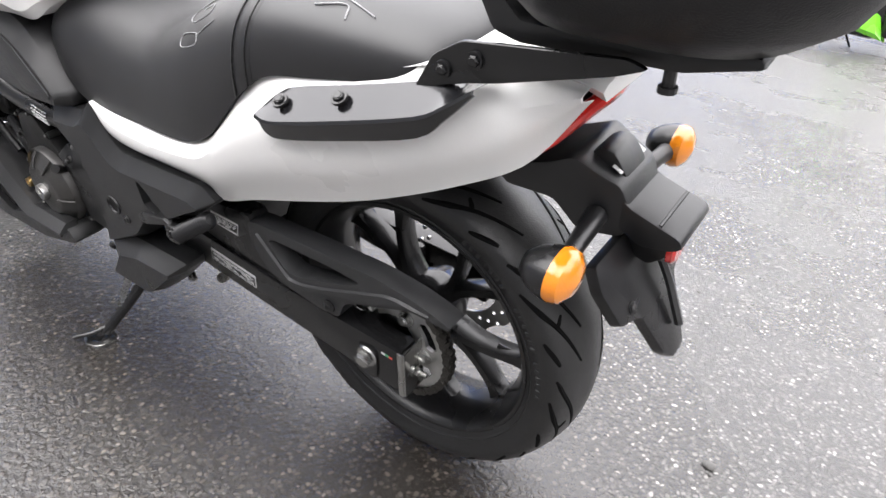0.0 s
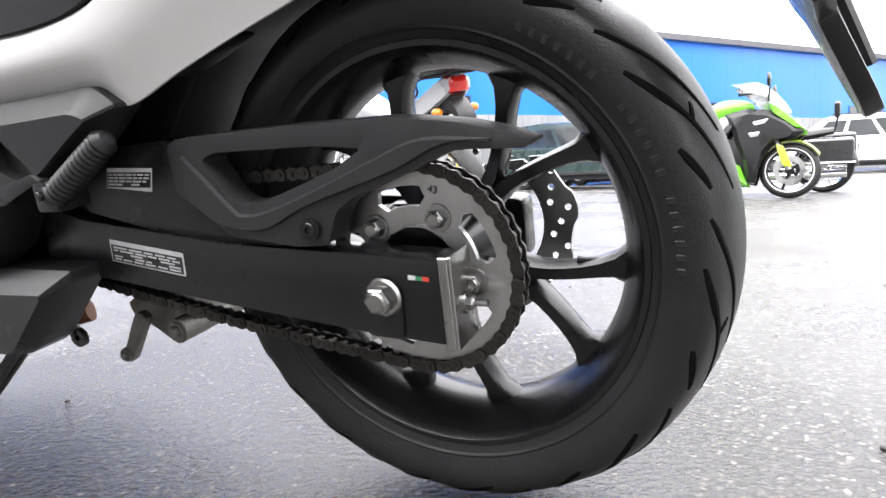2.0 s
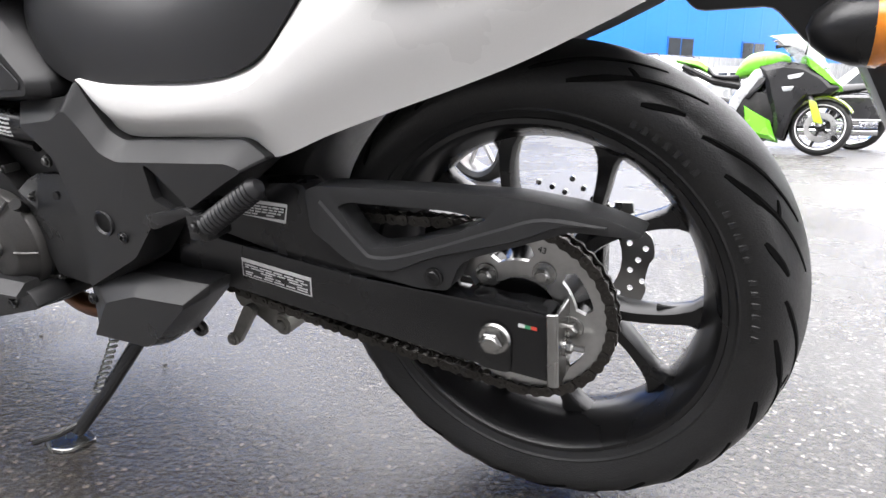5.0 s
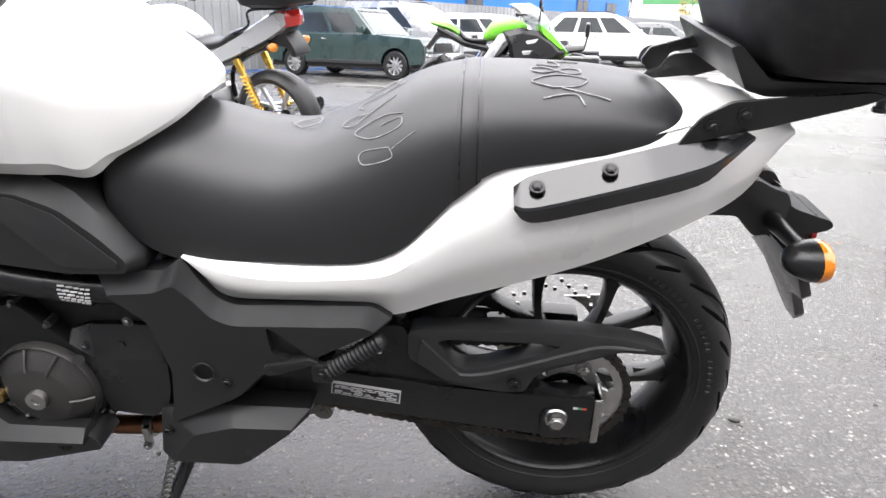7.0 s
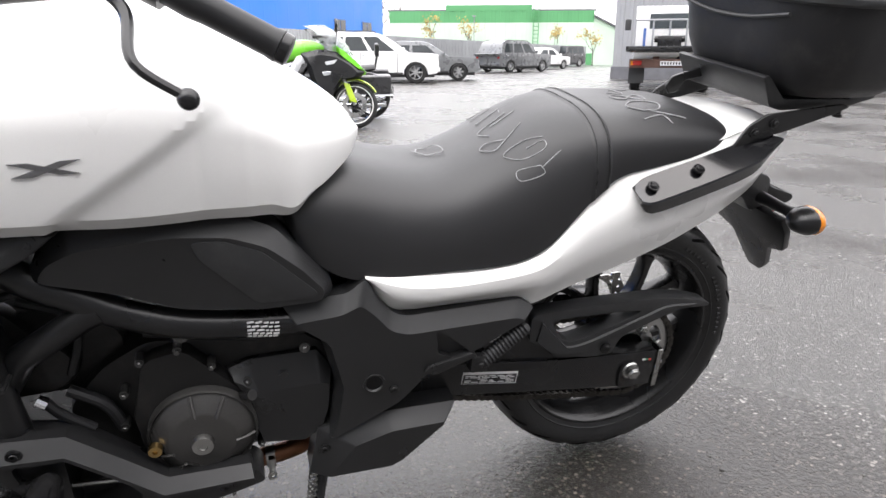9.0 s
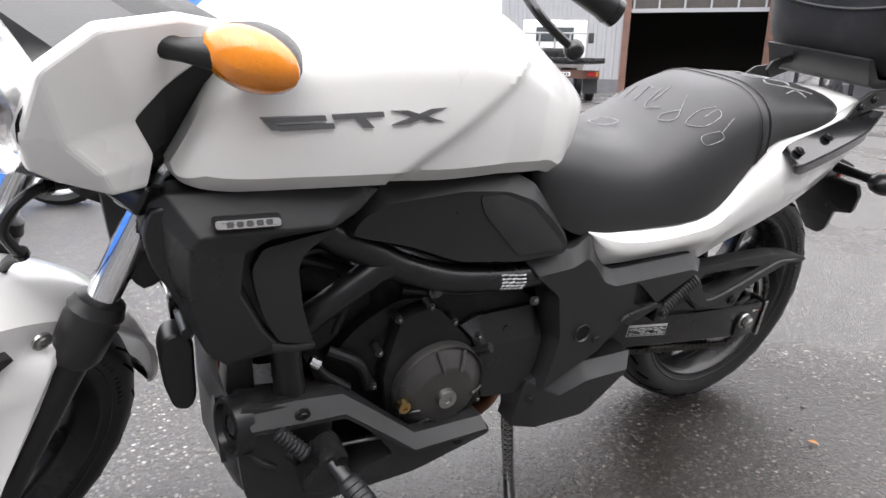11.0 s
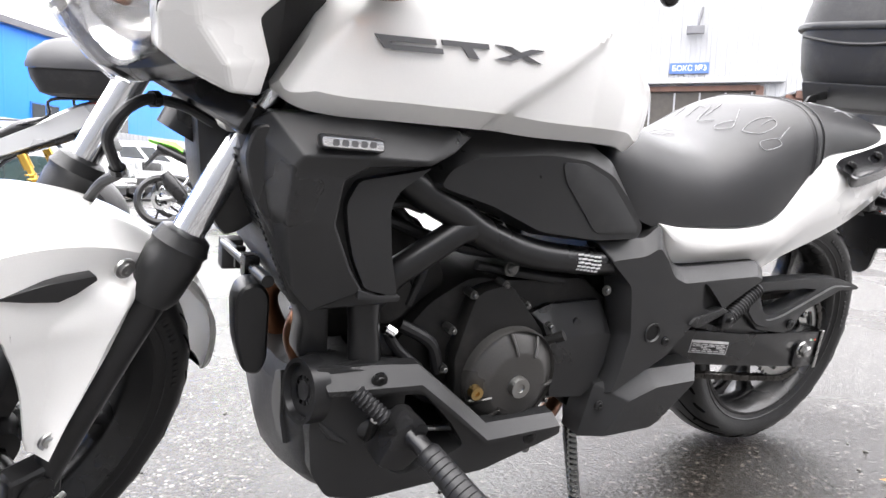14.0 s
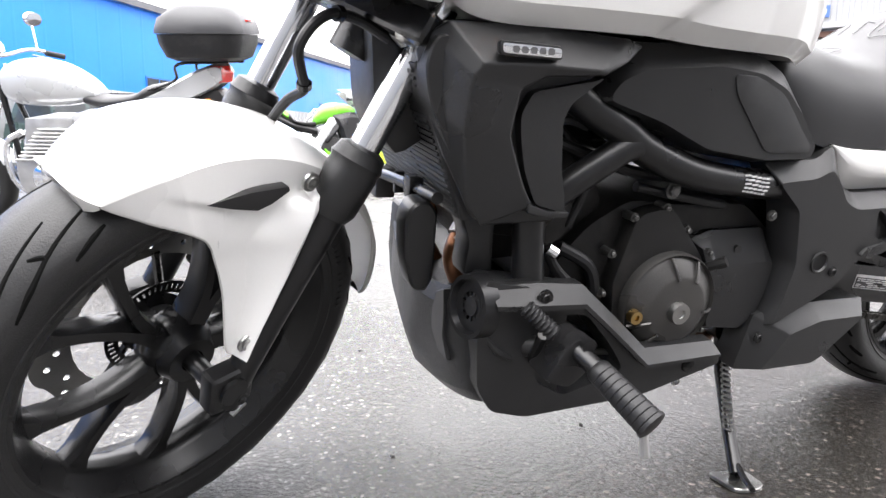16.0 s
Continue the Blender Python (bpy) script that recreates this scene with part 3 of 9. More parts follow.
label_plate(swingarm, "warning_sticker", [(-0.392, 0.356), (-0.276, 0.340), (-0.279, 0.312), (-0.395, 0.329)], -0.1462, 5)
part("colour_sticker", prism([(0.012, 0.3225), (0.020, 0.3218), (0.020, 0.3175), (0.012, 0.318)], -0.1462, -0.1466), LABEL_WHITE, swingarm, "", 0)
part("colour_sticker", prism([(0.020, 0.3218), (0.027, 0.3212), (0.027, 0.317), (0.020, 0.3175)], -0.1462, -0.1466), material("sticker_green", (0.05, 0.25, 0.12)), swingarm, "", 0)
part("colour_sticker", prism([(0.027, 0.3212), (0.034, 0.3206), (0.034, 0.3163), (0.027, 0.317)], -0.1462, -0.1466), material("sticker_red", (0.6, 0.06, 0.04)), swingarm, "", 0)

# chain guard
guard_out = rounded([(-0.262, 0.463), (-0.24, 0.469), (-0.10, 0.472), (0.012, 0.472), (0.077, 0.464), (0.115, 0.455), (0.146, 0.444), (0.141, 0.438), (0.075, 0.440), (0.006, 0.414), (-0.039, 0.398),
                     (-0.057, 0.386), (-0.072, 0.352), (-0.112, 0.350), (-0.196, 0.362), (-0.232, 0.390), (-0.262, 0.410)], 0.008, 3)
guard_hole = rounded([(-0.217, 0.444), (-0.200, 0.451), (-0.07, 0.451), (-0.018, 0.446), (-0.052, 0.428), (-0.136, 0.400), (-0.173, 0.394), (-0.191, 0.403)], 0.007, 3)
guard = part("chain_guard", holed(guard_out, [guard_hole], -0.112, -0.149, 0.004), GREY_PLASTIC, bike, "charcoal plastic chain guard with a long opening")
part("bolt", hexbolt((-0.089, -0.152, 0.369), r=0.008, h=0.004, socket=True), BLACK_METAL, guard)
# the proud lower band, whose upper edge catches the light
band_up = [(-0.240, 0.453), (-0.187, 0.396), (-0.172, 0.387), (-0.138, 0.391), (-0.083, 0.409), (-0.006, 0.438), (0.045, 0.454), (0.110, 0.450)]
band_low = [(-0.247, 0.405), (-0.216, 0.378), (-0.184, 0.367), (-0.143, 0.367), (-0.086, 0.391), (0.010, 0.420), (0.064, 0.442), (0.110, 0.445)]
rail = [(p[0], -0.146, p[1]) for p in spread(band_up, 30)]
face = [(p[0], -0.1535, p[1] - 0.004) for p in spread(band_up, 30)]
low_face = [(p[0], -0.1535, p[1] + 0.004) for p in spread(band_low, 30)]
low_rail = [(p[0], -0.146, p[1]) for p in spread(band_low, 30)]
part("guard_band", ring_mesh([[a, b, c, d] for a, b, c, d in zip(rail, face, low_face, low_rail)]), GREY_PLASTIC, guard, "", 25)
inner_rail = prism(rounded([(-0.42, 0.46), (-0.27, 0.468), (-0.245, 0.40), (-0.2, 0.36), (-0.12, 0.345), (-0.2, 0.342), (-0.30, 0.36), (-0.43, 0.39)], 0.01, 2), -0.10, -0.140, 0.004)
part("guard_front", inner_rail, PLASTIC_SMOOTH, bike, "black swingarm guard")
label_plate(bike, "notice_sticker", [(-0.372, 0.441), (-0.300, 0.438), (-0.308, 0.411), (-0.380, 0.418)], -0.1405, 4)

# chain: links on a belt round two sprockets
PITCH, SPR, FRONT = 0.015875, 0.1087, Vector((-0.66, 0, 0.365))
r0 = 0.040
dirv = Vector((AXLE.x - FRONT.x, 0, AXLE.z - FRONT.z))
dist = dirv.length
tilt = math.asin((SPR - r0) / dist)
head = math.atan2(dirv.z, dirv.x)
up_dir, low_dir = head + math.pi / 2 + tilt, head - math.pi / 2 - tilt
pts = [(FRONT.x + r0 * math.cos(up_dir), FRONT.z + r0 * math.sin(up_dir)), (AXLE.x + SPR * math.cos(up_dir), AXLE.z + SPR * math.sin(up_dir))]
pts += [(AXLE.x + SPR * math.cos(a), AXLE.z + SPR * math.sin(a)) for a in np.linspace(up_dir, low_dir, 60)][1:]
lower0, lower1 = pts[-1], (FRONT.x + r0 * math.cos(low_dir), FRONT.z + r0 * math.sin(low_dir))
pts += [(lower0[0] + (lower1[0] - lower0[0]) * f, lower0[1] + (lower1[1] - lower0[1]) * f - 0.012 * math.sin(f * math.pi)) for f in np.linspace(0, 1, 20)][1:]
cum = [0]
for a, b in zip(pts, pts[1:]):
    cum.append(cum[-1] + math.hypot(b[0] - a[0], b[1] - a[1]))


def along(s):
    j = int(np.searchsorted(cum, s)) - 1
    j = max(0, min(j, len(pts) - 2))
    f = (s - cum[j]) / max(1e-9, cum[j + 1] - cum[j])
    return pts[j][0] + (pts[j + 1][0] - pts[j][0]) * f, pts[j][1] + (pts[j + 1][1] - pts[j][1]) * f


def link_mesh(name, gap):
    outline = []
    for cx, a0, a1 in ((PITCH / 2, -math.pi / 2, math.pi / 2), (-PITCH / 2, math.pi / 2, 3 * math.pi / 2)):
        outline += [(cx + 0.0072 * math.cos(a), 0.0072 * math.sin(a)) for a in np.linspace(a0, a1, 6)]
        outline.append((0, 0.0052 if cx > 0 else -0.0052))
    m = merge(prism(outline, -gap, -gap - 0.0021), prism(outline, gap, gap + 0.0021),
              *[lathe([(0, -gap - 0.0035), (0.0027, -gap - 0.0035), (0.003, -gap - 0.002)], 8, (c, 0, 0)) for c in (-PITCH / 2, PITCH / 2)],
              *[lathe([(0.0050, -gap), (0.0050, gap)], 8, (c, 0, 0)) for c in (-PITCH / 2, PITCH / 2)])
    me = bpy.data.meshes.new(name)
    bmesh.ops.recalc_face_normals(m, faces=m.faces)
    m.to_mesh(me)
    m.free()
    me.materials.append(CHAIN_STEEL)
    return me


CHAIN_Y = -0.0975
chain = part("drive_chain", tube([(p[0], CHAIN_Y, p[1]) for p in pts[::2]], 0.0022, 6), CHAIN_STEEL, bike, "oily drive chain")
outer_link, inner_link = link_mesh("chain_link_outer", 0.0075), link_mesh("chain_link_inner", 0.0052)
for i in range(int(cum[-1] / PITCH) - 1):
    a, b = along(i * PITCH + 0.002), along((i + 1) * PITCH + 0.002)
    ob = new("chain_link", outer_link if i % 2 else inner_link)
    ob.parent = chain
    ob.matrix_basis = pose((a[0] + b[0]) / 2, CHAIN_Y, (a[1] + b[1]) / 2, 0, -math.degrees(math.atan2(b[1] - a[1], b[0] - a[0])), 0)

# inner rear mudguard, shock and linkage
part("inner_mudguard", prism(rounded([(-0.46, 0.62), (-0.1, 0.63), (0.14, 0.70), (0.235, 0.74), (0.20, 0.69), (0.06, 0.655), (-0.10, 0.615), (-0.22, 0.56), (-0.30, 0.48), (-0.345, 0.36), (-0.37, 0.36), (-0.36, 0.52)], 0.02, 2), -0.095, 0.10, 0.01), PLASTIC, bike, "black inner mudguard")
part("fender_flap", merge(prism(rounded([(-0.255, 0.545), (-0.18, 0.572), (-0.15, 0.565), (-0.20, 0.545), (-0.25, 0.53)], 0.006, 2), -0.10, -0.14, 0.004)), PLASTIC_SMOOTH, bike)
shock = [tube([(-0.40, 0.02, 0.30), (-0.33, 0.02, 0.56)], 0.022, 12), ]
for i in range(7):
    f = 0.2 + i * 0.1
    shock.append(moved(lathe([(0.028, -0.006), (0.036, 0), (0.028, 0.006)], 16), Matrix.Translation((-0.40 + 0.07 * f, 0.02, 0.30 + 0.26 * f)) @ pose(0, 0, 0, 75, 0, 90)))
part("shock_absorber", merge(*shock), BLACK_METAL, bike)
link = merge(prism(rounded([(-0.515, 0.240), (-0.430, 0.258), (-0.372, 0.232), (-0.378, 0.198), (-0.425, 0.172), (-0.470, 0.200), (-0.505, 0.212)], 0.012, 2), -0.055, 0.03, 0.006), tube([(-0.392, -0.078, 0.207), (-0.392, 0.05, 0.207)], 0.019, 16))
LINK_AT = Matrix.Translation((-0.053, 0.040, -0.022))
DULL_ALLOY = material("dull_cast_alloy", (0.22, 0.215, 0.20), 0.45, metal=0.7, grain=0.1, blotch=0.25, blotch_scale=20, dirt=0.4, dirt_colour=(0.10, 0.09, 0.08))
linkage = part("shock_linkage", link, DULL_ALLOY, bike, "bare alloy shock linkage", m=LINK_AT)
part("link_arm", prism(rounded([(-0.513, 0.158), (-0.497, 0.150), (-0.488, 0.160), (-0.440, 0.226), (-0.452, 0.238), (-0.464, 0.232)], 0.006, 2), -0.072, -0.086, 0.002), DULL_ALLOY, linkage, m=LINK_AT)
part("bolt", merge(lathe([(0.0, -0.002), (0.011, -0.002), (0.012, 0.003)], 18, (-0.501, -0.087, 0.164)), hexbolt((-0.501, -0.088, 0.164), r=0.0075, h=0.006)), DULL_ALLOY, linkage, m=LINK_AT)
part("bolt", hexbolt((-0.392, -0.078, 0.207), r=0.010, h=0.006), DULL_ALLOY, linkage, m=LINK_AT)
part("stay", merge(tube([(-0.56, -0.12, 0.30), (-0.56, -0.12, 0.24), (-0.54, -0.12, 0.21)], 0.007, 8), lathe([(0.005, -0.004), (0.014, -0.004), (0.014, 0.004), (0.005, 0.004)], 14, (-0.54, -0.12, 0.205))), BLACK_METAL, bike)

# white tail panels
up_l = [(-0.588, 0.606), (-0.50, 0.606), (-0.40, 0.606), (-0.32, 0.614), (-0.27, 0.632), (-0.222, 0.680), (-0.180, 0.722), (-0.12, 0.750), (-0.04, 0.765), (0.05, 0.785), (0.13, 0.806), (0.20, 0.813), (0.270, 0.797)]
lo_l = [(-0.588, 0.600), (-0.560, 0.545), (-0.520, 0.527), (-0.40, 0.529), (-0.31, 0.526), (-0.280, 0.508), (-0.20, 0.536), (-0.11, 0.565), (-0.03, 0.590), (0.045, 0.617), (0.145, 0.662), (0.222, 0.705), (0.272, 0.778)]
edge_y = [-0.172, -0.182, -0.184, -0.186, -0.186, -0.184, -0.182, -0.180, -0.174, -0.165, -0.150, -0.124, -0.088]


def tail_side(sign):
    n = 56
    top, low, ys = spread(up_l, n), spread(lo_l, n), [float(v[0]) for v in spread([(v,) for v in edge_y], n)]
    rows = []
    for i in range(n):
        u = i / (n - 1)
        outer = []
        for f in np.linspace(0, 1, 12):
            p = top[i] + (low[i] - top[i]) * f
            # flat upper shelf that breaks into the side
            shelf = 0.026 * (1 - min(1, f / 0.34)) ** 1.1
            belly = 0.012 * math.sin(math.pi * min(1, f * 1.05))
            under = 0.016 * max(0, (f - 0.66) / 0.34)
            outer.append((p[0], sign * (-ys[i] - shelf + belly - under), p[1]))
        inner = [(x, y - sign * 0.004, z) for x, y, z in outer]
        rows.append(outer + inner[::-1])
    return ring_mesh(rows)


part("tail_panel", tail_side(-1), WHITE, bike, "pearl white side tail panel", 28)
part("tail_panel", tail_side(1), WHITE, bike, "pearl white side tail panel", 28)
deck = ring_mesh([[(x, -w, z - 0.006), (x, -w * 0.8, z), (x, 0, z + 0.006), (x, w * 0.8, z), (x, w, z - 0.006), (x, w * 0.8, z - 0.02), (x, -w * 0.8, z - 0.02)]
                  for x, z, w in ((0.02, 0.785, 0.148), (0.10, 0.805, 0.135), (0.17, 0.818, 0.118), (0.22, 0.816, 0.10), (0.260, 0.807, 0.084), (0.280, 0.792, 0.066))])
part("tail_deck", deck, WHITE, bike, "pearl white tail deck")

# seat: a rider's hollow, a step with a stitched band and a pillion pad
seat_rows = [(-0.705, 0.690, 0.735, 0.145), (-0.69, 0.664, 0.758, 0.162), (-0.655, 0.625, 0.772, 0.172), (-0.60, 0.598, 0.768, 0.176), (-0.52, 0.596, 0.748, 0.177), (-0.44, 0.598, 0.744, 0.179), (-0.37, 0.600, 0.768, 0.182), (-0.31, 0.608, 0.800, 0.183),
             (-0.26, 0.632, 0.826, 0.180), (-0.215, 0.678, 0.840, 0.175), (-0.175, 0.718, 0.846, 0.170), (-0.13, 0.744, 0.847, 0.163), (-0.06, 0.755, 0.846, 0.157), (0.01, 0.765, 0.842, 0.151), (0.07, 0.771, 0.834, 0.143), (0.105, 0.776, 0.824, 0.130), (0.128, 0.781, 0.810, 0.104), (0.136, 0.786, 0.800, 0.07)]


def seat_ring(x, zb, zt, w, grow=0.0, k=40):
    ring = []
    for i in range(k):
        a = math.pi * i / (k - 1)
        c, s = math.cos(a), math.sin(a)
        y = -math.copysign(abs(c) ** 0.62, c) * (w + grow)
        z = zb + (zt - zb + grow) * abs(s) ** 0.78
        ring.append((x, y, z))
    return ring


def seat_at(x):
    r = np.array([s for s in seat_rows])
    return [float(np.interp(x, r[:, 0], r[:, k])) for k in (1, 2, 3)]


smooth_rows = spread(seat_rows, 90)
seat = part("seat", ring_mesh([seat_ring(*map(float, r)) for r in smooth_rows]), VINYL, bike, "black vinyl stepped seat with chalk marks", 60)
band = [seat_ring(x, *seat_at(x), grow=g) for x, g in ((-0.192, 0.0005), (-0.188, 0.0022), (-0.160, 0.0022), (-0.156, 0.0005))]
part("stitched_band", ring_mesh(band, closed=False, caps=False), VINYL, seat)
for xs in (-0.186, -0.162):
    line = [(x, y, z) for x, y, z in seat_ring(xs, *seat_at(xs), grow=0.0028)]
    part("seam", tube(line, 0.0011, 5), BLACK_METAL, seat)


def on_seat(x, y):
    zb, zt, w = seat_at(x)
    c = min(0.999, abs(y) / w) ** (1 / 0.62)
    return (x, y, zb + (zt - zb) * math.sqrt(max(0, 1 - c * c)) ** 0.78 + 0.0012)


def chalk(name, strokes, label):
    """Chalk strokes that lie on the seat: each a run of (x, y)."""
    for s in strokes:
        fine = spread([(*q, 0) for q in s], max(8, 6 * len(s))) if len(s) > 2 else [np.array((*s[0], 0)) + (np.array((*s[1], 0)) - np.array((*s[0], 0))) * f for f in np.linspace(0, 1, 8)]
        part(name, tube([on_seat(q[0], q[1]) for q in fine], 0.0013 if name == "chalk_figure" else 0.0008, 5), CHALK, seat, label)


pill = [[(-0.021, -0.125), (-0.034, -0.106), (-0.076, -0.117)], [(0.014, -0.112), (-0.050, -0.092)],
        [(-0.063, -0.092), (-0.090, -0.074), (-0.052, -0.042), (-0.012, -0.053), (-0.026, -0.083), (-0.063, -0.092)],
        [(-0.052, -0.018), (-0.068, -0.034), (-0.086, -0.028), (-0.086, -0.008), (-0.068, -0.004), (-0.052, -0.018), (-0.036, -0.032), (-0.018, -0.024), (-0.018, -0.004), (-0.036, -0.002), (-0.052, -0.018)],
        [(-0.078, 0.016), (-0.046, 0.012), (-0.052, 0.050)], [(-0.060, 0.040), (-0.012, 0.052)]]
chalk("chalk_figure", pill, "stroke of the chalked figures 4084")
marks = [[(-0.283, -0.148), (-0.322, -0.142), (-0.319, -0.154), (-0.280, -0.157), (-0.283, -0.148)], [(-0.282, -0.151), (-0.246, -0.142)],
         [(-0.268, -0.112), (-0.300, -0.100), (-0.336, -0.108), (-0.312, -0.130), (-0.272, -0.131), (-0.270, -0.118), (-0.298, -0.117)],
         [(-0.320, -0.075), (-0.349, -0.056), (-0.363, -0.067), (-0.344, -0.087), (-0.320, -0.075), (-0.284, -0.050)],
         [(-0.287, 0.018), (-0.345, -0.003), (-0.336, -0.036)], [(-0.324, -0.004), (-0.274, 0.006)],
         [(-0.284, 0.052), (-0.337, 0.037)], [(-0.292, 0.032), (-0.286, 0.054)], [(-0.290, 0.084), (-0.335, 0.071)], [(-0.282, 0.112), (-0.330, 0.101)],
         [(-0.465, 0.022), (-0.441, -0.003), (-0.413, -0.010), (-0.416, 0.028), (-0.448, 0.034), (-0.458, 0.012)]]
chalk("chalk_stroke", marks, "faint illegible chalk stroke")

# grab-rail bracket on each side, with bolts
def bracket(sign):
    """A folded plate: a sloping upper face above a short upright flange."""
    rows = []
    keys = [(-0.112, 0.706, 0.712, 0.736, 0.209), (-0.096, 0.690, 0.708, 0.745, 0.209), (-0.065, 0.690, 0.713, 0.755, 0.207), (0.03, 0.713, 0.737, 0.777, 0.200), (0.125, 0.739, 0.763, 0.800, 0.189), (0.158, 0.766, 0.781, 0.806, 0.183), (0.188, 0.797, 0.802, 0.810, 0.176)]
    for x, z0, z1, z2, y in spread(keys, 22):
        outer = [(x, sign * (y - 0.004), z0), (x, sign * y, z1 - 0.002), (x, sign * (y - 0.002), z1 + 0.002), (x, sign * (y - 0.044), z2 - 0.009)]
        rows.append(outer + [(q[0], q[1] - sign * 0.004, q[2] - 0.001) for q in outer[::-1]])
    return ring_mesh(rows)


left_bracket = part("grab_bracket", bracket(-1), GLOSS_BLACK, bike, "black folded steel side bracket", 25)
part("grab_bracket", bracket(1), GLOSS_BLACK, bike, "black folded steel side bracket", 25)
for p in ((-0.082, -0.188, 0.732), (0.012, -0.180, 0.756)):
    part("bolt", hexbolt(p, (0, -0.5, 0.85), 0.0072, 0.005), BLACK_METAL, left_bracket)


def rack_arm(y):
    plate = prism(rounded([(0.098, 0.779), (0.125, 0.822), (0.160, 0.842), (0.20, 0.846), (0.33, 0.858), (0.35, 0.852), (0.32, 0.84), (0.20, 0.806), (0.17, 0.80)], 0.006, 2), y, y + 0.006, 0.001, 1)
    return plate


part("rack_arm", rack_arm(-0.152), BLACK_METAL, bike, "black steel rack plate")
part("rack_arm", rack_arm(0.146), BLACK_METAL, bike, "black steel rack plate")
for p in ((0.139, -0.154, 0.809), (0.178, -0.154, 0.826)):
    part("bolt", hexbolt(p, r=0.0065, h=0.005), BLACK_METAL, bike)
# carrier plate and front lugs under the box
LUG = rounded([(0.098, 0.832), (0.086, 0.848), (0.098, 0.868), (0.16, 0.886), (0.20, 0.884), (0.20, 0.874), (0.13, 0.860), (0.118, 0.838)], 0.004, 2)
part("rack_lug", prism(LUG, 0.060, 0.067, 0.001, 1), BLACK_METAL, bike)
plate = merge(prism(rounded([(0.150, 0.905), (0.165, 0.908), (0.21, 0.864), (0.36, 0.862), (0.43, 0.872), (0.435, 0.862), (0.37, 0.846), (0.21, 0.842), (0.18, 0.85)], 0.006, 2), -0.128, 0.128, 0.006),
              tube([(0.359, -0.121, 0.85), (0.359, -0.121, 0.829)], 0.006, 10), tube([(0.359, -0.121, 0.831), (0.359, -0.121, 0.825)], 0.009, 10))
part("carrier_plate", plate, PLASTIC, bike, "black plastic top-box carrier plate")

# tail lamp, rear mudguard and plate holder
lamp_line = [(0.236, -0.104, 0.716), (0.250, -0.092, 0.732), (0.262, -0.070, 0.748), (0.270, -0.036, 0.757), (0.273, 0.0, 0.759), (0.270, 0.036, 0.757), (0.262, 0.070, 0.748), (0.250, 0.092, 0.732), (0.236, 0.104, 0.716)]
lamp_line = [(x - 0.011, y * 0.94, z) for x, y, z in lamp_line]
part("tail_lamp", tube(lamp_line, [0.005, 0.008, 0.0095, 0.010, 0.010, 0.010, 0.0095, 0.008, 0.005], 10, 36), RED_LENS, bike, "red tail lamp strip")
STEM = [(0.150, 0.664), (0.225, 0.690), (0.255, 0.704), (0.287, 0.687), (0.312, 0.678), (0.330, 0.640), (0.322, 0.610), (0.270, 0.606), (0.236, 0.643), (0.17, 0.642)]
stem = prism(rounded(STEM, 0.008, 2), -0.066, 0.066, 0.008)
for v in stem.verts:
    v.co.y *= 1 - 0.35 * max(0, (v.co.x - 0.24) / 0.11)
mudguard = part("rear_mudguard", stem, PLASTIC, bike, "black plastic rear mudguard")
part("centre_ridge", prism(rounded([(0.245, 0.680), (0.270, 0.706), (0.290, 0.706), (0.312, 0.676)], 0.008, 2), -0.03, 0.03, 0.006), PLASTIC, mudguard)
part("maker_label", prism([(0.0, 0.0), (0.075, 0.0), (0.075, 0.014), (0.0, 0.014)], 0, -0.0008), LABEL_WHITE, mudguard, "small pale label", 0, m=Matrix.Translation((0.304, -0.036, 0.6840)) @ pose(0, 0, 0, -60, 0, 90))
hood = prism(rounded([(0.298, 0.672), (0.328, 0.652), (0.362, 0.641), (0.388, 0.633), (0.393, 0.622), (0.380, 0.614), (0.345, 0.608), (0.310, 0.625)], 0.006, 2), -0.050, 0.050, 0.006)
part("lamp_hood", hood, PLASTIC_SMOOTH, mudguard, "black plate-lamp hood")
part("hood_rib", tube([(0.362, -0.046, 0.6405), (0.362, 0.046, 0.6405)], 0.0025, 6), PLASTIC_SMOOTH, mudguard)
holder = prism(rounded([(0.288, 0.606), (0.326, 0.580), (0.352, 0.572), (0.372, 0.588), (0.374, 0.618), (0.310, 0.630)], 0.006, 2), -0.030, 0.030, 0.005)
part("plate_holder", holder, PLASTIC_SMOOTH, mudguard, "black number-plate holder")
# the sloping plate ends in a narrow tongue
PLATE = Matrix(((0, 0.89, 0.456, 0.325), (1, 0, 0, 0), (0, 0.456, -0.89, 0.600), (0, 0, 0, 1)))
half_plate = [(0.116, -0.01), (0.122, 0.022), (0.106, 0.078), (0.058, 0.094)]
tongue = prism(rounded([(-y, q) for y, q in half_plate] + [(-0.034, 0.165), (-0.014, 0.186), (0.022, 0.186), (0.034, 0.160)] + half_plate[::-1], 0.006, 2), -0.016, 0.0, 0.003)
part("holder_plate", tongue, PLASTIC_SMOOTH, mudguard, m=PLATE)
part("holder_bolt", hexbolt((0.358, -0.072, 0.536), (0.89, 0, 0.456), 0.006, 0.004), BLACK_METAL, mudguard)
part("reflector", moved(merge(lathe([(0, -0.006), (0.018, -0.006), (0.022, -0.003), (0.023, 0.004)], 20)), Matrix.Translation((0.3765, -0.012, 0.600)) @ pose(0, 0, 0, 0, -8, 90)), RED_LENS, mudguard, "round red reflector")
part("gauge_wire", tube([(0.36, 0.01, 0.56), (0.375, 0.012, 0.53), (0.40, 0.012, 0.47)], 0.006, 6), GREY_PLASTIC, bike)


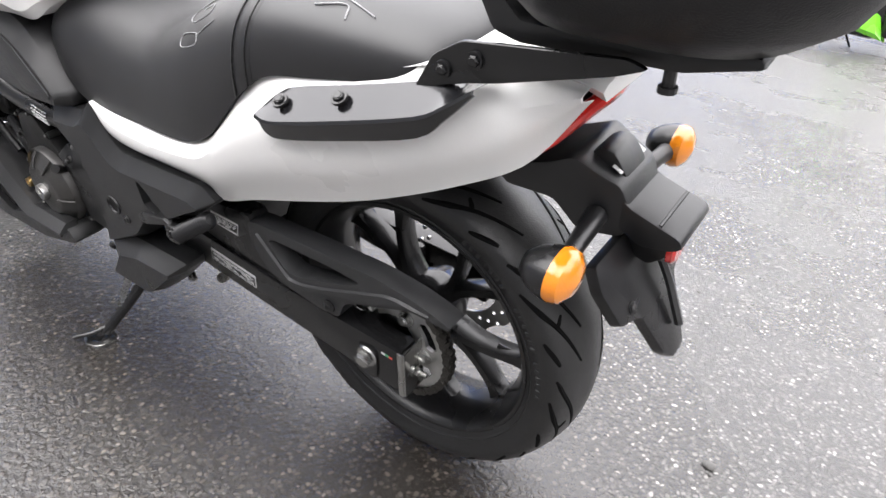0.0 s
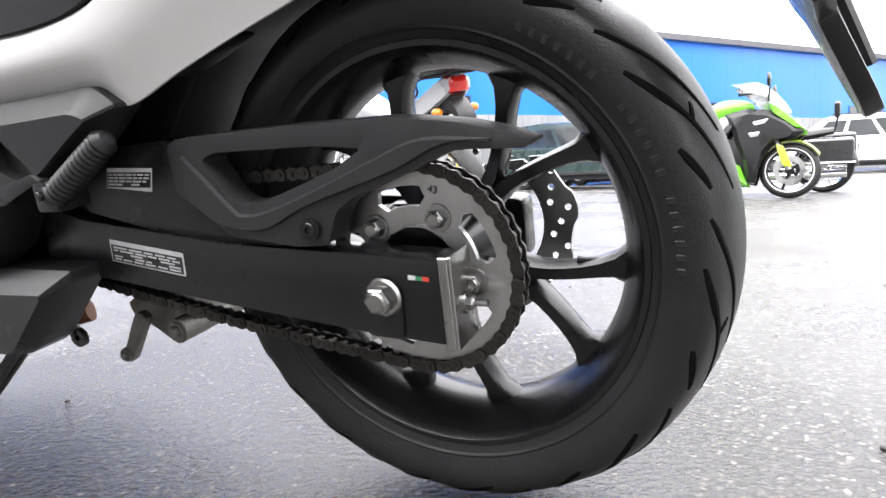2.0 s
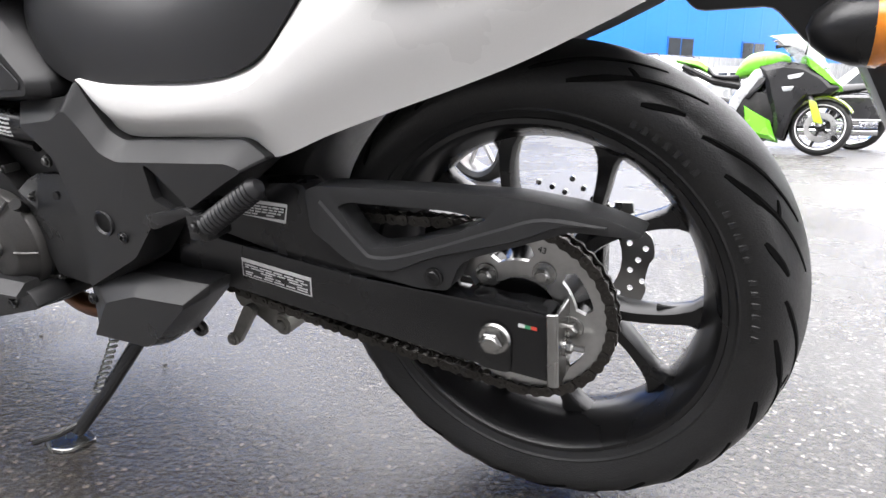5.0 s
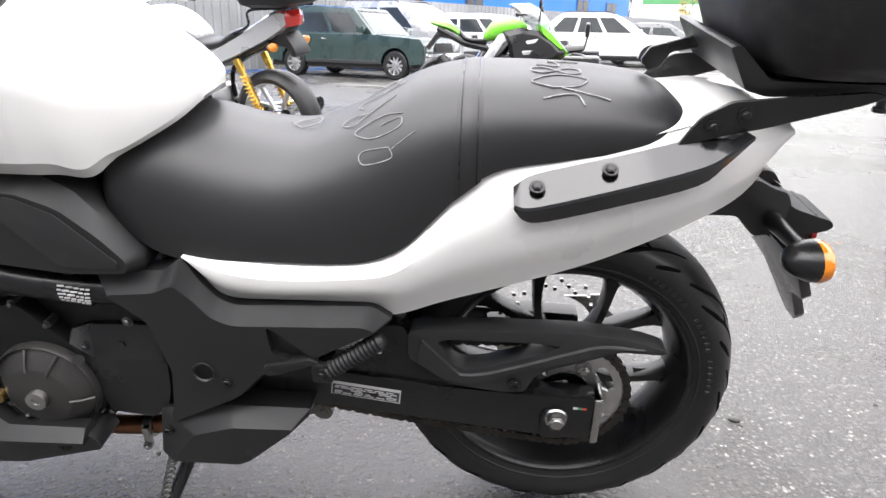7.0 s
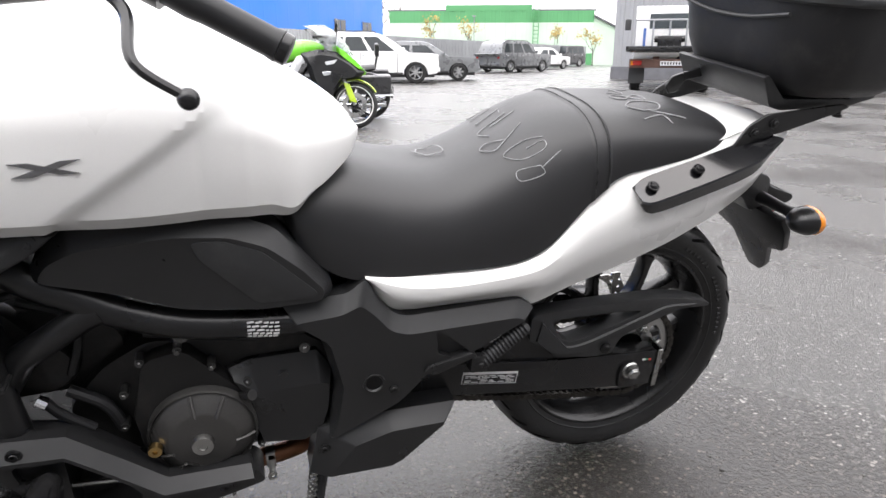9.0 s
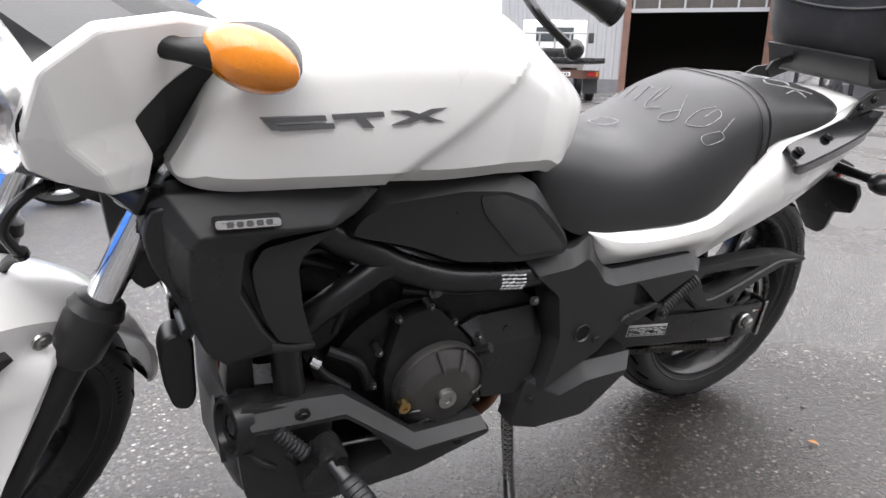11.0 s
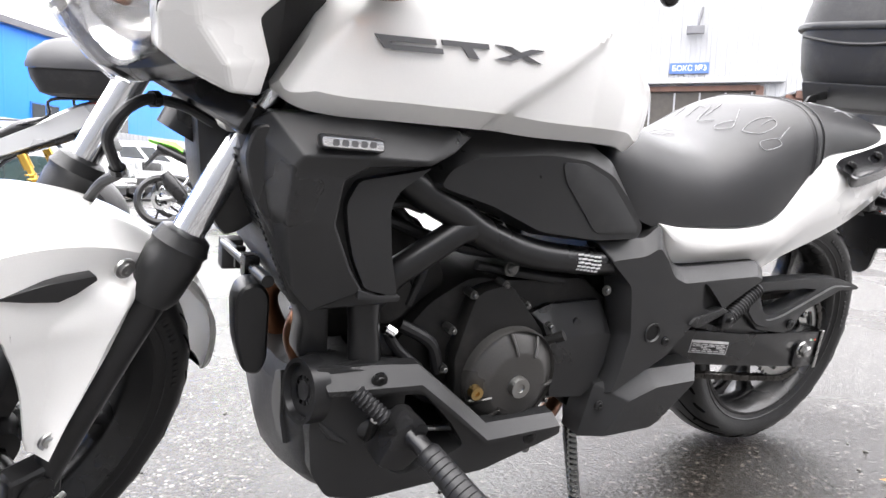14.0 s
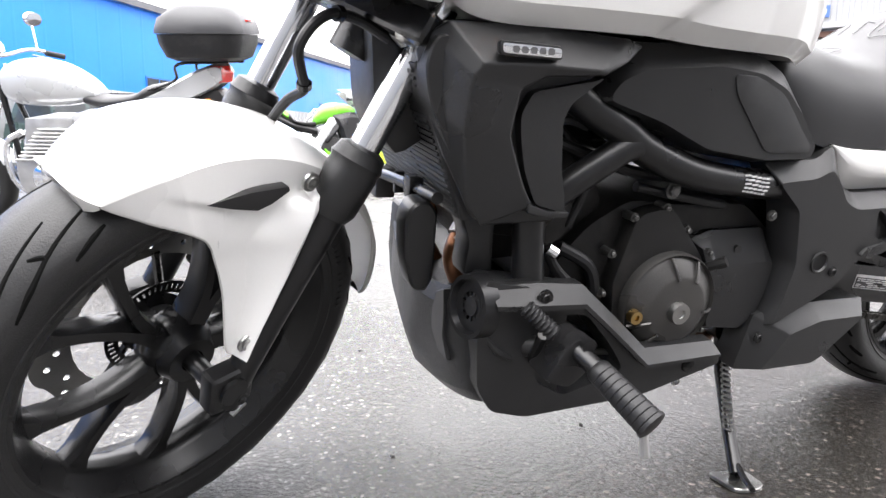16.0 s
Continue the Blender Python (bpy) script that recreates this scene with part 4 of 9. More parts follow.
def indicator(base, tip, m=None, lens_dir=1.0):
    """A bullet-shaped turn signal: stalk, black bowl, amber lens."""
    base, tip = Vector(base), Vector(tip)
    d = (tip - base).normalized()
    stalk = tube([base, base + (tip - base) * 0.55, tip], [0.014, 0.011, 0.016], 12)
    # the bowl looks backwards along +x
    bowl = lathe([(0.0, -0.046), (0.015, -0.041), (0.026, -0.028), (0.033, -0.010), (0.034, 0.0)], 24)
    lens = lathe([(0.034, 0.0), (0.0352, 0.006), (0.032, 0.016), (0.020, 0.025), (0.0, 0.029)], 24)
    turn = Matrix.Translation(tip) @ pose(0, 0, 0, 0, 0, -90) @ Matrix.Diagonal((1.05, 0.9 * lens_dir, 0.84, 1))
    body = part("indicator", merge(stalk, moved(bowl, turn)), PLASTIC_SMOOTH, bike, "black indicator on a short stalk", m=m)
    part("lens", moved(lens, turn), AMBER, body, "amber lens", m=m)


indicator((0.291, -0.06, 0.637), (0.302, -0.178, 0.632))
indicator((0.291, 0.06, 0.637), (0.302, 0.178, 0.632))

# frame covers
cover_out = rounded([(-0.726, 0.574), (-0.618, 0.580), (-0.588, 0.604), (-0.568, 0.566), (-0.545, 0.536), (-0.520, 0.524), (-0.31, 0.532), (-0.278, 0.510), (-0.33, 0.474), (-0.396, 0.436), (-0.475, 0.407),
                     (-0.526, 0.352), (-0.60, 0.315), (-0.665, 0.286), (-0.650, 0.33), (-0.640, 0.408), (-0.664, 0.503)], 0.010, 3)
pocket = rounded([(-0.470, 0.500), (-0.455, 0.492), (-0.405, 0.448), (-0.43, 0.438), (-0.465, 0.452)], 0.006, 2)
cover_in = rounded([(-0.706, 0.546), (-0.630, 0.553), (-0.600, 0.568), (-0.576, 0.545), (-0.550, 0.512), (-0.520, 0.500), (-0.325, 0.507), (-0.302, 0.499), (-0.336, 0.482), (-0.400, 0.446), (-0.478, 0.417),
                    (-0.530, 0.362), (-0.602, 0.325), (-0.652, 0.300), (-0.640, 0.335), (-0.629, 0.408), (-0.650, 0.500)], 0.010, 3)
skirt = ring_mesh([[(p[0], y, p[1]) for p in loop] for loop, y in ((cover_out, -0.150), (cover_out, -0.184), (cover_in, -0.206))], caps=False)
frame_cover = part("frame_cover", merge(skirt, holed(cover_in, [pocket], -0.186, -0.206)), PLASTIC, bike, "black textured plastic frame cover", 30)
part("pocket_back", prism(pocket, -0.160, -0.192), PLASTIC, frame_cover)
part("pocket_shelf", prism(rounded([(-0.492, 0.420), (-0.480, 0.432), (-0.405, 0.448), (-0.392, 0.440), (-0.470, 0.412)], 0.004, 2), -0.17, -0.212, 0.004), PLASTIC, frame_cover)
part("pivot_cap", lathe([(0, -0.206), (0.014, -0.206), (0.016, -0.209), (0.019, -0.209), (0.020, -0.203)], 28, (-0.578, 0, 0.410)), PLASTIC, frame_cover)
part("bolt", hexbolt((-0.543, -0.207, 0.392), r=0.006, h=0.004, socket=True), BLACK_METAL, frame_cover)
part("frame_cover", mirror_y(prism(cover_out, -0.150, -0.203, 0.007)), PLASTIC, bike, "black textured plastic frame cover")
heel_edge = rounded([(-0.692, 0.212), (-0.674, 0.314), (-0.55, 0.328), (-0.420, 0.328), (-0.424, 0.312), (-0.52, 0.222), (-0.545, 0.210)], 0.004, 2)
heel_face = rounded([(-0.660, 0.222), (-0.612, 0.284), (-0.545, 0.304), (-0.447, 0.306), (-0.449, 0.299), (-0.525, 0.232), (-0.545, 0.222)], 0.004, 2)
stand_cover = part("stand_cover", chamfered(heel_edge, heel_face, -0.186, -0.215, -0.14), PLASTIC, bike, "black plastic heel cover with a sloping edge", 20)
part("bolt", hexbolt((-0.665, -0.199, 0.276), r=0.006, h=0.004, socket=True), BLACK_METAL, stand_cover)
# folded passenger peg
peg_m = Matrix.Translation((-0.385, -0.205, 0.420)) @ Vector((0.085, 0.012, 0.055)).to_track_quat("Y", "Z").to_matrix().to_4x4()
rib = [(0.0, 0.0), (0.012, 0.0)]
for i in range(14):
    rib += [(0.0135, 0.005 + i * 0.0072), (0.0155, 0.008 + i * 0.0072), (0.0135, 0.011 + i * 0.0072)]
rib += [(0.009, 0.110), (0, 0.112)]
passenger_peg = part("passenger_peg", lathe(rib, 16), RUBBER_HOSE, bike, "folded ribbed rubber passenger peg", 30, m=peg_m)
part("peg_hinge", merge(block(-0.405, -0.372, -0.214, -0.17, 0.405, 0.440, 0.005), hexbolt((-0.388, -0.215, 0.425), r=0.006, h=0.005)), BLACK_METAL, passenger_peg)

# dark panel under the tank
edge_loop = rounded([(-1.060, 0.655), (-1.035, 0.700), (-1.0, 0.735), (-0.865, 0.738), (-0.775, 0.730), (-0.725, 0.706), (-0.68, 0.652), (-0.640, 0.604), (-0.645, 0.578), (-0.75, 0.575), (-0.865, 0.588), (-0.96, 0.623)], 0.012, 3)
face_loop = rounded([(-1.040, 0.660), (-1.025, 0.684), (-0.985, 0.702), (-0.865, 0.712), (-0.790, 0.706), (-0.738, 0.686), (-0.690, 0.644), (-0.656, 0.604), (-0.662, 0.586), (-0.75, 0.583), (-0.862, 0.597), (-0.95, 0.634)], 0.012, 3)
side_panel = part("side_panel", chamfered(edge_loop, face_loop, -0.184, -0.209, -0.13), PLASTIC, bike, "black plastic side panel with a sloping top edge", 30)
part("knee_pad", prism(rounded([(-0.842, 0.703), (-0.800, 0.702), (-0.745, 0.680), (-0.668, 0.604), (-0.672, 0.594), (-0.757, 0.595), (-0.832, 0.675)], 0.010, 3), -0.206, -0.2112, 0.001), GREY_PLASTIC, side_panel, "grey rubbed knee patch")
part("side_panel", mirror_y(chamfered(edge_loop, face_loop, -0.184, -0.209, -0.13)), PLASTIC, bike, "black plastic side panel with a sloping top edge", 30)
# frame tubes
frame_pts = [(-1.20, -0.13, 0.78), (-1.12, -0.165, 0.70), (-1.06, -0.18, 0.652), (-1.0, -0.185, 0.620), (-0.95, -0.186, 0.590), (-0.86, -0.186, 0.558), (-0.74, -0.180, 0.541), (-0.64, -0.17, 0.535)]
frame_tube = part("frame_tube", tube(frame_pts, 0.0235, 16, 50), PLASTIC_SMOOTH, bike, "thick black steel frame tube")
part("frame_tube", mirror_y(tube(frame_pts, 0.0235, 16, 50)), PLASTIC_SMOOTH, bike, "thick black steel frame tube")
part("brace_tube", tube([(-1.125, -0.165, 0.470), (-1.085, -0.19, 0.535), (-0.995, -0.19, 0.592), (-0.975, -0.188, 0.600)], [0.021, 0.021, 0.021, 0.023], 16), PLASTIC_SMOOTH, bike)


def tube_label():
    bars = []
    for r in range(5):
        a = radians(150 + r * 15)
        u = 0.0
        rnd = random.Random(r)
        while u < 0.046:
            w = rnd.uniform(0.004, 0.012)
            x = -0.776 + u
            z0 = float(np.interp(x, [-0.86, -0.74, -0.64], [0.558, 0.541, 0.535]))
            y, z = -0.182 + 0.0241 * math.cos(a), z0 + 0.0241 * math.sin(-a + math.pi)
            bars.append(block(x, min(x + w, -0.728), y - 0.0006, y + 0.0006, z - 0.0013, z + 0.0013))
            u += w + 0.002
    return merge(*bars)


part("frame_sticker", tube_label(), LABEL_WHITE, frame_tube, "small sticker with illegible lines", 0)

# tank
tank_rows = [(-1.292, 0.768, 0.205, 0.88), (-1.27, 0.750, 0.232, 0.93), (-1.22, 0.742, 0.248, 0.965), (-1.12, 0.742, 0.258, 0.995), (-1.0, 0.741, 0.262, 1.008), (-0.92, 0.736, 0.257, 1.005), (-0.85, 0.734, 0.246, 0.990),
             (-0.79, 0.733, 0.231, 0.965), (-0.735, 0.730, 0.212, 0.935), (-0.695, 0.722, 0.194, 0.910), (-0.665, 0.744, 0.172, 0.890), (-0.63, 0.762, 0.142, 0.868), (-0.595, 0.782, 0.10, 0.84), (-0.575, 0.80, 0.05, 0.815)]
LIP = 0.024


def tank_mesh():
    rows = []
    for x, zl, w, zt in spread(tank_rows, 150):
        lip = LIP * min(1, max(0.3, (-0.62 - x) / 0.1), max(0.3, (x + 1.30) / 0.05))
        zs = zl + lip + (zt - zl) * 0.42
        line = 0.765 + (x + 0.995) * 0.66
        ring = []
        for s in (-1, 1):
            sect = [(w * 0.86, zl + 0.003), (w * 0.90, zl), (w * 0.93, zl + lip * 0.3), (w * 1.0, zl + lip)]
            sect += [(w * (1.0 + 0.018 * math.sin(q * math.pi * 0.9)), zl + lip + (zs - zl - lip) * q) for q in np.linspace(0.05, 1, 26)]
            sect += [(w * 1.0055 * math.cos(a) ** 0.85, zs + (zt - zs) * math.sin(a) ** 1.15) for a in np.linspace(0, math.pi / 2, 15)[1:]]
            half = []
            for y, z in sect:
                # a break that climbs from the lower crease to the rear
                behind = line - z if x > -1.0 else -1
                step = (lambda q: q * q * (3 - 2 * q))(min(1, max(0, behind / 0.030 + 0.2))) * 0.013 * min(1, max(0, (-0.78 - x) / 0.06 + 0.4))
                # the front edge leans back
                fade = min(1, max(0, (-0.98 - x) / 0.31)) ** 1.5
                half.append((x + fade * (0.024 + 0.60 * max(0, z - 0.765)), s * (y - step), z))
            ring.append(half)
        rows.append(ring[0] + ring[1][::-1][1:])
    return ring_mesh(rows)


part("tank_front_panel", prism(rounded([(-1.300, 0.735), (-1.255, 0.765), (-1.195, 0.870), (-1.215, 0.930), (-1.300, 0.935), (-1.335, 0.800)], 0.012, 2), -0.165, 0.165, 0.01), PLASTIC, bike, "black panel ahead of the tank")
tank = part("tank", tank_mesh(), WHITE, bike, "pearl white tank with creased sides", 22)
# model mark: dark slanted bars
def tank_y(x, z):
    r = np.array(tank_rows)
    w, zl, zt = (float(np.interp(x, r[:, 0], r[:, k])) for k in (2, 1, 3))
    q = min(1, max(0, (z - zl - LIP) / ((zt - zl) * 0.42)))
    return -(w * (1.0 + 0.018 * math.sin(q * math.pi * 0.9)))


def mark(quads):
    bms = []
    for q in quads:
        bm = bmesh.new()
        out = [bm.verts.new((x, tank_y(x, z) - 0.003, z)) for x, z in q]
        inn = [bm.verts.new((x, tank_y(x, z) + 0.002, z)) for x, z in q]
        bm.faces.new(out)
        for i in range(4):
            bm.faces.new((out[i], out[(i + 1) % 4], inn[(i + 1) % 4], inn[i]))
        bms.append(bm)
    return merge(*bms)


part("emblem", mark([[(-1.168, 0.838), (-1.100, 0.841), (-1.098, 0.835), (-1.166, 0.832)], [(-1.172, 0.838), (-1.160, 0.838), (-1.148, 0.824), (-1.160, 0.824)], [(-1.158, 0.829), (-1.090, 0.832), (-1.088, 0.826), (-1.150, 0.823)],
                     [(-1.092, 0.842), (-1.030, 0.845), (-1.028, 0.839), (-1.090, 0.836)], [(-1.066, 0.838), (-1.052, 0.838), (-1.040, 0.826), (-1.054, 0.826)],
                     [(-1.020, 0.846), (-0.998, 0.846), (-0.946, 0.831), (-0.968, 0.831)], [(-0.944, 0.848), (-0.966, 0.847), (-1.018, 0.829), (-0.996, 0.829)]]), EMBLEM, tank, "dark raised bars of the model mark")

# shroud: a recessed base, a raised front with a top band, and a rear fin
shroud_base = rounded([(-1.300, 0.69), (-1.288, 0.726), (-1.04, 0.726), (-1.07, 0.69), (-1.128, 0.652), (-1.120, 0.562), (-1.101, 0.500), (-1.212, 0.497), (-1.252, 0.575), (-1.29, 0.646)], 0.012, 2)
shroud = part("radiator_shroud", prism(shroud_base, -0.12, -0.220, 0.010, 3), PLASTIC, bike, "black plastic radiator shroud")
SHROUD = {"a": (-1.302, -0.190, 0.706), "b": (-1.292, -0.202, 0.726), "c": (-1.272, -0.215, 0.741), "d": (-1.16, -0.226, 0.743), "e": (-1.032, -0.220, 0.737), "f": (-1.004, -0.214, 0.729),
          "g": (-1.036, -0.232, 0.708), "h": (-1.076, -0.246, 0.691), "i": (-1.16, -0.250, 0.686), "j": (-1.190, -0.250, 0.670), "k": (-1.197, -0.250, 0.616), "l": (-1.170, -0.244, 0.555), "m": (-1.150, -0.238, 0.526),
          "n": (-1.214, -0.226, 0.498), "o": (-1.238, -0.228, 0.524), "p": (-1.262, -0.204, 0.580), "q": (-1.290, -0.192, 0.648), "r": (-1.252, -0.252, 0.682), "s": (-1.240, -0.255, 0.698), "t": (-1.16, -0.257, 0.699),
          "u": (-1.085, -0.252, 0.697), "v": (-1.255, -0.246, 0.620)}
SHROUD_FACES = ["abr", "bcsr", "cdts", "deut", "efgu", "ugh", "tuhi", "rstij", "rjkv", "vklo", "olmn", "opn", "vopq", "arvq"]
part("shroud_front", shell(SHROUD, SHROUD_FACES, (0.012, 0.05, 0), 0.016, 4), PLASTIC, shroud, "", 70)
fin = rounded([(-1.180, 0.640), (-1.166, 0.668), (-1.082, 0.684), (-1.068, 0.689), (-1.112, 0.656), (-1.121, 0.634), (-1.114, 0.575), (-1.100, 0.516), (-1.146, 0.528), (-1.166, 0.57), (-1.176, 0.61)], 0.008, 3)
part("shroud_fin", prism(fin, -0.19, -0.236, 0.012, 4), PLASTIC, shroud, "", 70)
part("shroud_lip", prism(rounded([(-1.158, 0.531), (-1.128, 0.520), (-1.097, 0.519), (-1.099, 0.511), (-1.13, 0.511), (-1.158, 0.518)], 0.003, 2), -0.18, -0.241, 0.003), PLASTIC, shroud)
part("shroud_front", mirror_y(shell(SHROUD, SHROUD_FACES, (0.012, 0.05, 0), 0.016, 4)), PLASTIC, bike, "black plastic radiator shroud", 70)
badge = prism(rounded([(-1.228, 0.724), (-1.148, 0.722), (-1.146, 0.706), (-1.226, 0.708)], 0.006, 3), -0.250, -0.2600, 0.002)
badge = part("badge", badge, LABEL_BLACK, shroud, "chrome-faced oblong badge with a dark printed bar")
part("badge_face", prism(rounded([(-1.225, 0.7215), (-1.150, 0.7195), (-1.1485, 0.7085), (-1.2235, 0.7105)], 0.004, 3), -0.2595, -0.2615, 0.0006), CHROME, badge)
for k in range(5):
    u = -1.212 + 0.0112 * k
    part("badge_bar", prism(rounded([(u, 0.7190), (u + 0.0078, 0.7188), (u + 0.0080, 0.7114), (u + 0.0002, 0.7116)], 0.0015, 1), -0.2613, -0.2620), EMBLEM, badge)
# radiator core with fins
rad = prism([(-1.301, 0.69), (-1.276, 0.70), (-1.201, 0.505), (-1.226, 0.495)], -0.182, 0.182, 0.004)
radiator = part("radiator", rad, LABEL_BLACK, bike, "black radiator")
for i in range(22):
    f = (i + 0.5) / 22
    x, z = -1.3025 + 0.075 * f, 0.685 - 0.185 * f
    ob = part("radiator_fin", block(x - 0.0012, x + 0.002, -0.176, 0.176, z - 0.0020, z + 0.0020), GREY_PLASTIC, radiator, "", 0)
for y0, y1 in ((-0.186, -0.178), (0.178, 0.186)):
    part("end_tank", prism(rounded([(-1.302, 0.692), (-1.274, 0.704), (-1.196, 0.505), (-1.224, 0.492)], 0.006, 2), y0, y1, 0.005), PLASTIC, radiator)
part("fan_cowl", prism(rounded([(-1.290, 0.486), (-1.280, 0.510), (-1.256, 0.513), (-1.243, 0.495), (-1.243, 0.400), (-1.254, 0.378), (-1.276, 0.386), (-1.287, 0.43)], 0.012, 3), -0.150, -0.100, 0.012, 3), PLASTIC_SMOOTH, bike, "black rounded regulator cover")
guard = part("radiator_guard", merge(tube([(-1.252, -0.165, 0.520), (-1.254, -0.06, 0.512), (-1.254, 0.125, 0.492)], 0.0085, 12), block(-1.266, -1.244, -0.085, -0.055, 0.496, 0.530, 0.004), block(-1.262, -1.246, 0.00, 0.012, 0.486, 0.520, 0.003)), PLASTIC_SMOOTH, bike, "black lower radiator guard bar")
part("guard_end", block(-1.262, -1.226, 0.115, 0.150, 0.448, 0.500, 0.005), GREY_PLASTIC, guard, "grey end block")
part("guard_rod", tube([(-1.263, -0.055, 0.520), (-1.264, 0.04, 0.510), (-1.262, 0.115, 0.498)], 0.0035, 8), STEEL, guard, "thin steel rod")
part("bolt", hexbolt((-1.262, -0.128, 0.500), (-0.9, -0.3, 0), 0.006, 0.006), STEEL, guard)

# lower cowl
cowl_out = rounded([(-1.200, 0.422), (-1.12, 0.408), (-1.040, 0.392), (-0.99, 0.345), (-0.925, 0.283), (-0.885, 0.277), (-0.782, 0.284), (-0.766, 0.254), (-0.914, 0.214), (-1.115, 0.205), (-1.172, 0.222), (-1.196, 0.262), (-1.203, 0.33)], 0.012, 3)
cowl_hole = rounded([(-1.128, 0.368), (-1.035, 0.362), (-0.985, 0.308), (-0.955, 0.264), (-1.055, 0.232), (-1.105, 0.262)], 0.014, 3)
def nose_section(y, xf, zt, zb):
    return [(-1.06, y, zt - 0.03), (xf + 0.06, y, zt), (xf + 0.012, y, zt - 0.004), (xf, y, zt - 0.03), (xf, y, zb + 0.075), (xf + 0.012, y, zb + 0.035), (xf + 0.035, y, zb + 0.012), (xf + 0.09, y, zb), (-1.06, y, zb - 0.002)]


cowl = part("lower_cowl", holed(cowl_out, [cowl_hole], -0.165, -0.226, 0.008), PLASTIC, bike, "black textured plastic lower cowl")
ledge_top = [(-1.192, 0.414), (-1.12, 0.414), (-1.048, 0.408), (-0.985, 0.354), (-0.919, 0.295), (-0.79, 0.295)]
ledge_low = [(-1.185, 0.386), (-1.147, 0.382), (-1.05, 0.379), (-0.99, 0.328), (-0.927, 0.272), (-0.786, 0.276)]
ledge_face = [(a[0] * 0.25 + b[0] * 0.75, a[1] * 0.25 + b[1] * 0.75) for a, b in zip(ledge_top, ledge_low)]
part("cowl_ledge", chamfered(ledge_top + ledge_low[::-1], ledge_face + ledge_low[::-1], -0.222, -0.243, -0.20, 0.0042), PLASTIC, cowl, "", 35)
part("cowl_far_side", mirror_y(prism(cowl_out, -0.165, -0.226, 0.01)), PLASTIC, cowl)
nose_keys = [(0.214, -1.192, 0.420, 0.224), (0.190, -1.204, 0.408, 0.205), (0.137, -1.211, 0.385, 0.184), (0.07, -1.216, 0.365, 0.166), (0.0, -1.222, 0.360, 0.158)]
half = spread([(-k[0],) + k[1:] for k in nose_keys], 12)
nose_rows = [nose_section(*map(float, k)) for k in half] + [nose_section(-float(k[0]), *map(float, k[1:])) for k in half[-2::-1]]
part("cowl_nose", ring_mesh(nose_rows), PLASTIC, cowl, "", 24)
part("cowl_belly", prism(rounded([(-1.07, 0.27), (-0.95, 0.245), (-0.80, 0.262), (-0.80, 0.235), (-0.914, 0.196), (-1.07, 0.168)], 0.012, 2), -0.165, 0.165, 0.02), PLASTIC, cowl)
part("cowl_slot", prism(rounded([(-0.093, 0.357), (-0.080, 0.320), (-0.082, 0.294), (-0.116, 0.272), (-0.158, 0.272), (-0.132, 0.300), (-0.130, 0.340), (-0.122, 0.372)], 0.004, 2), -1.195, -1.2165, 0.001, 1, axis="x"), LABEL_BLACK, cowl)
part("cowl_fold", tube([(-1.150, -0.229, 0.305), (-1.172, -0.228, 0.318), (-1.190, -0.224, 0.34)], [0.003, 0.006, 0.003], 8), PLASTIC, cowl)
VENT = facing((-1.207, -0.204, 0.379), (-0.96, -0.27, 0.08)) @ Matrix.Diagonal((0.94, 0.86, 1.04, 1)) @ Matrix.Translation((0, 0.214, 0))
vent = part("round_vent", lathe([(0.020, -0.214), (0.034, -0.214), (0.037, -0.224), (0.043, -0.224), (0.045, -0.195)], 32), PLASTIC_SMOOTH, cowl, "round ringed side vent", m=VENT)
part("vent_core", merge(lathe([(0, -0.213), (0.013, -0.215), (0.015, -0.205), (0.034, -0.205)], 24), *[moved(block(-0.032, 0.032, -0.212, -0.205, -0.0018, 0.0018), pose(0, 0, 0, 0, 30 * i, 0)) for i in range(6)]), LABEL_BLACK, vent, m=VENT)
for p in ((-1.113, -0.238, 0.398), (-0.833, -0.228, 0.258)):
    part("bolt", merge(lathe([(0.0, -0.001), (0.011, -0.001), (0.012, 0.002)], 18, p), hexbolt(p, r=0.0065, h=0.004, socket=True)), BLACK_METAL, cowl)
# struts from shroud to cowl
part("strut", merge(tube([(-1.128, -0.186, 0.520), (-1.124, -0.190, 0.46), (-1.118, -0.192, 0.392)], [0.024, 0.022, 0.024], 18), prism(rounded([(-1.225, 0.512), (-1.17, 0.515), (-1.165, 0.40), (-1.21, 0.41), (-1.205, 0.46)], 0.01, 2), -0.12, -0.175, 0.01)), PLASTIC_SMOOTH, bike, "black strut between shroud and cowl")

# engine
case = merge(prism(rounded([(-1.06, 0.40), (-1.0, 0.47), (-0.93, 0.51), (-0.84, 0.50), (-0.70, 0.50), (-0.62, 0.44), (-0.62, 0.33), (-0.72, 0.27), (-0.86, 0.255), (-0.98, 0.29), (-1.05, 0.34)], 0.02, 3), -0.145, 0.17, 0.012),
             prism(rounded([(-1.21, 0.52), (-1.02, 0.60), (-0.96, 0.50), (-1.0, 0.42), (-1.16, 0.41)], 0.02, 3), -0.12, 0.13, 0.012))
engine = part("engine", case, ENGINE, bike, "dark grey twin-cylinder engine")
flange = [(-0.962, 0.385), (-0.938, 0.484), (-0.922, 0.495), (-0.880, 0.503), (-0.866, 0.494), (-0.800, 0.420)]
ring_pts = [(-0.862 + 0.095 * math.cos(a), 0.345 + 0.090 * math.sin(a)) for a in np.linspace(radians(30), radians(-215), 24)]
part("cover_flange", prism(rounded(flange + ring_pts[3:-3], 0.003, 1), -0.14, -0.176, 0.004), ENGINE, engine, "dark generator flange")
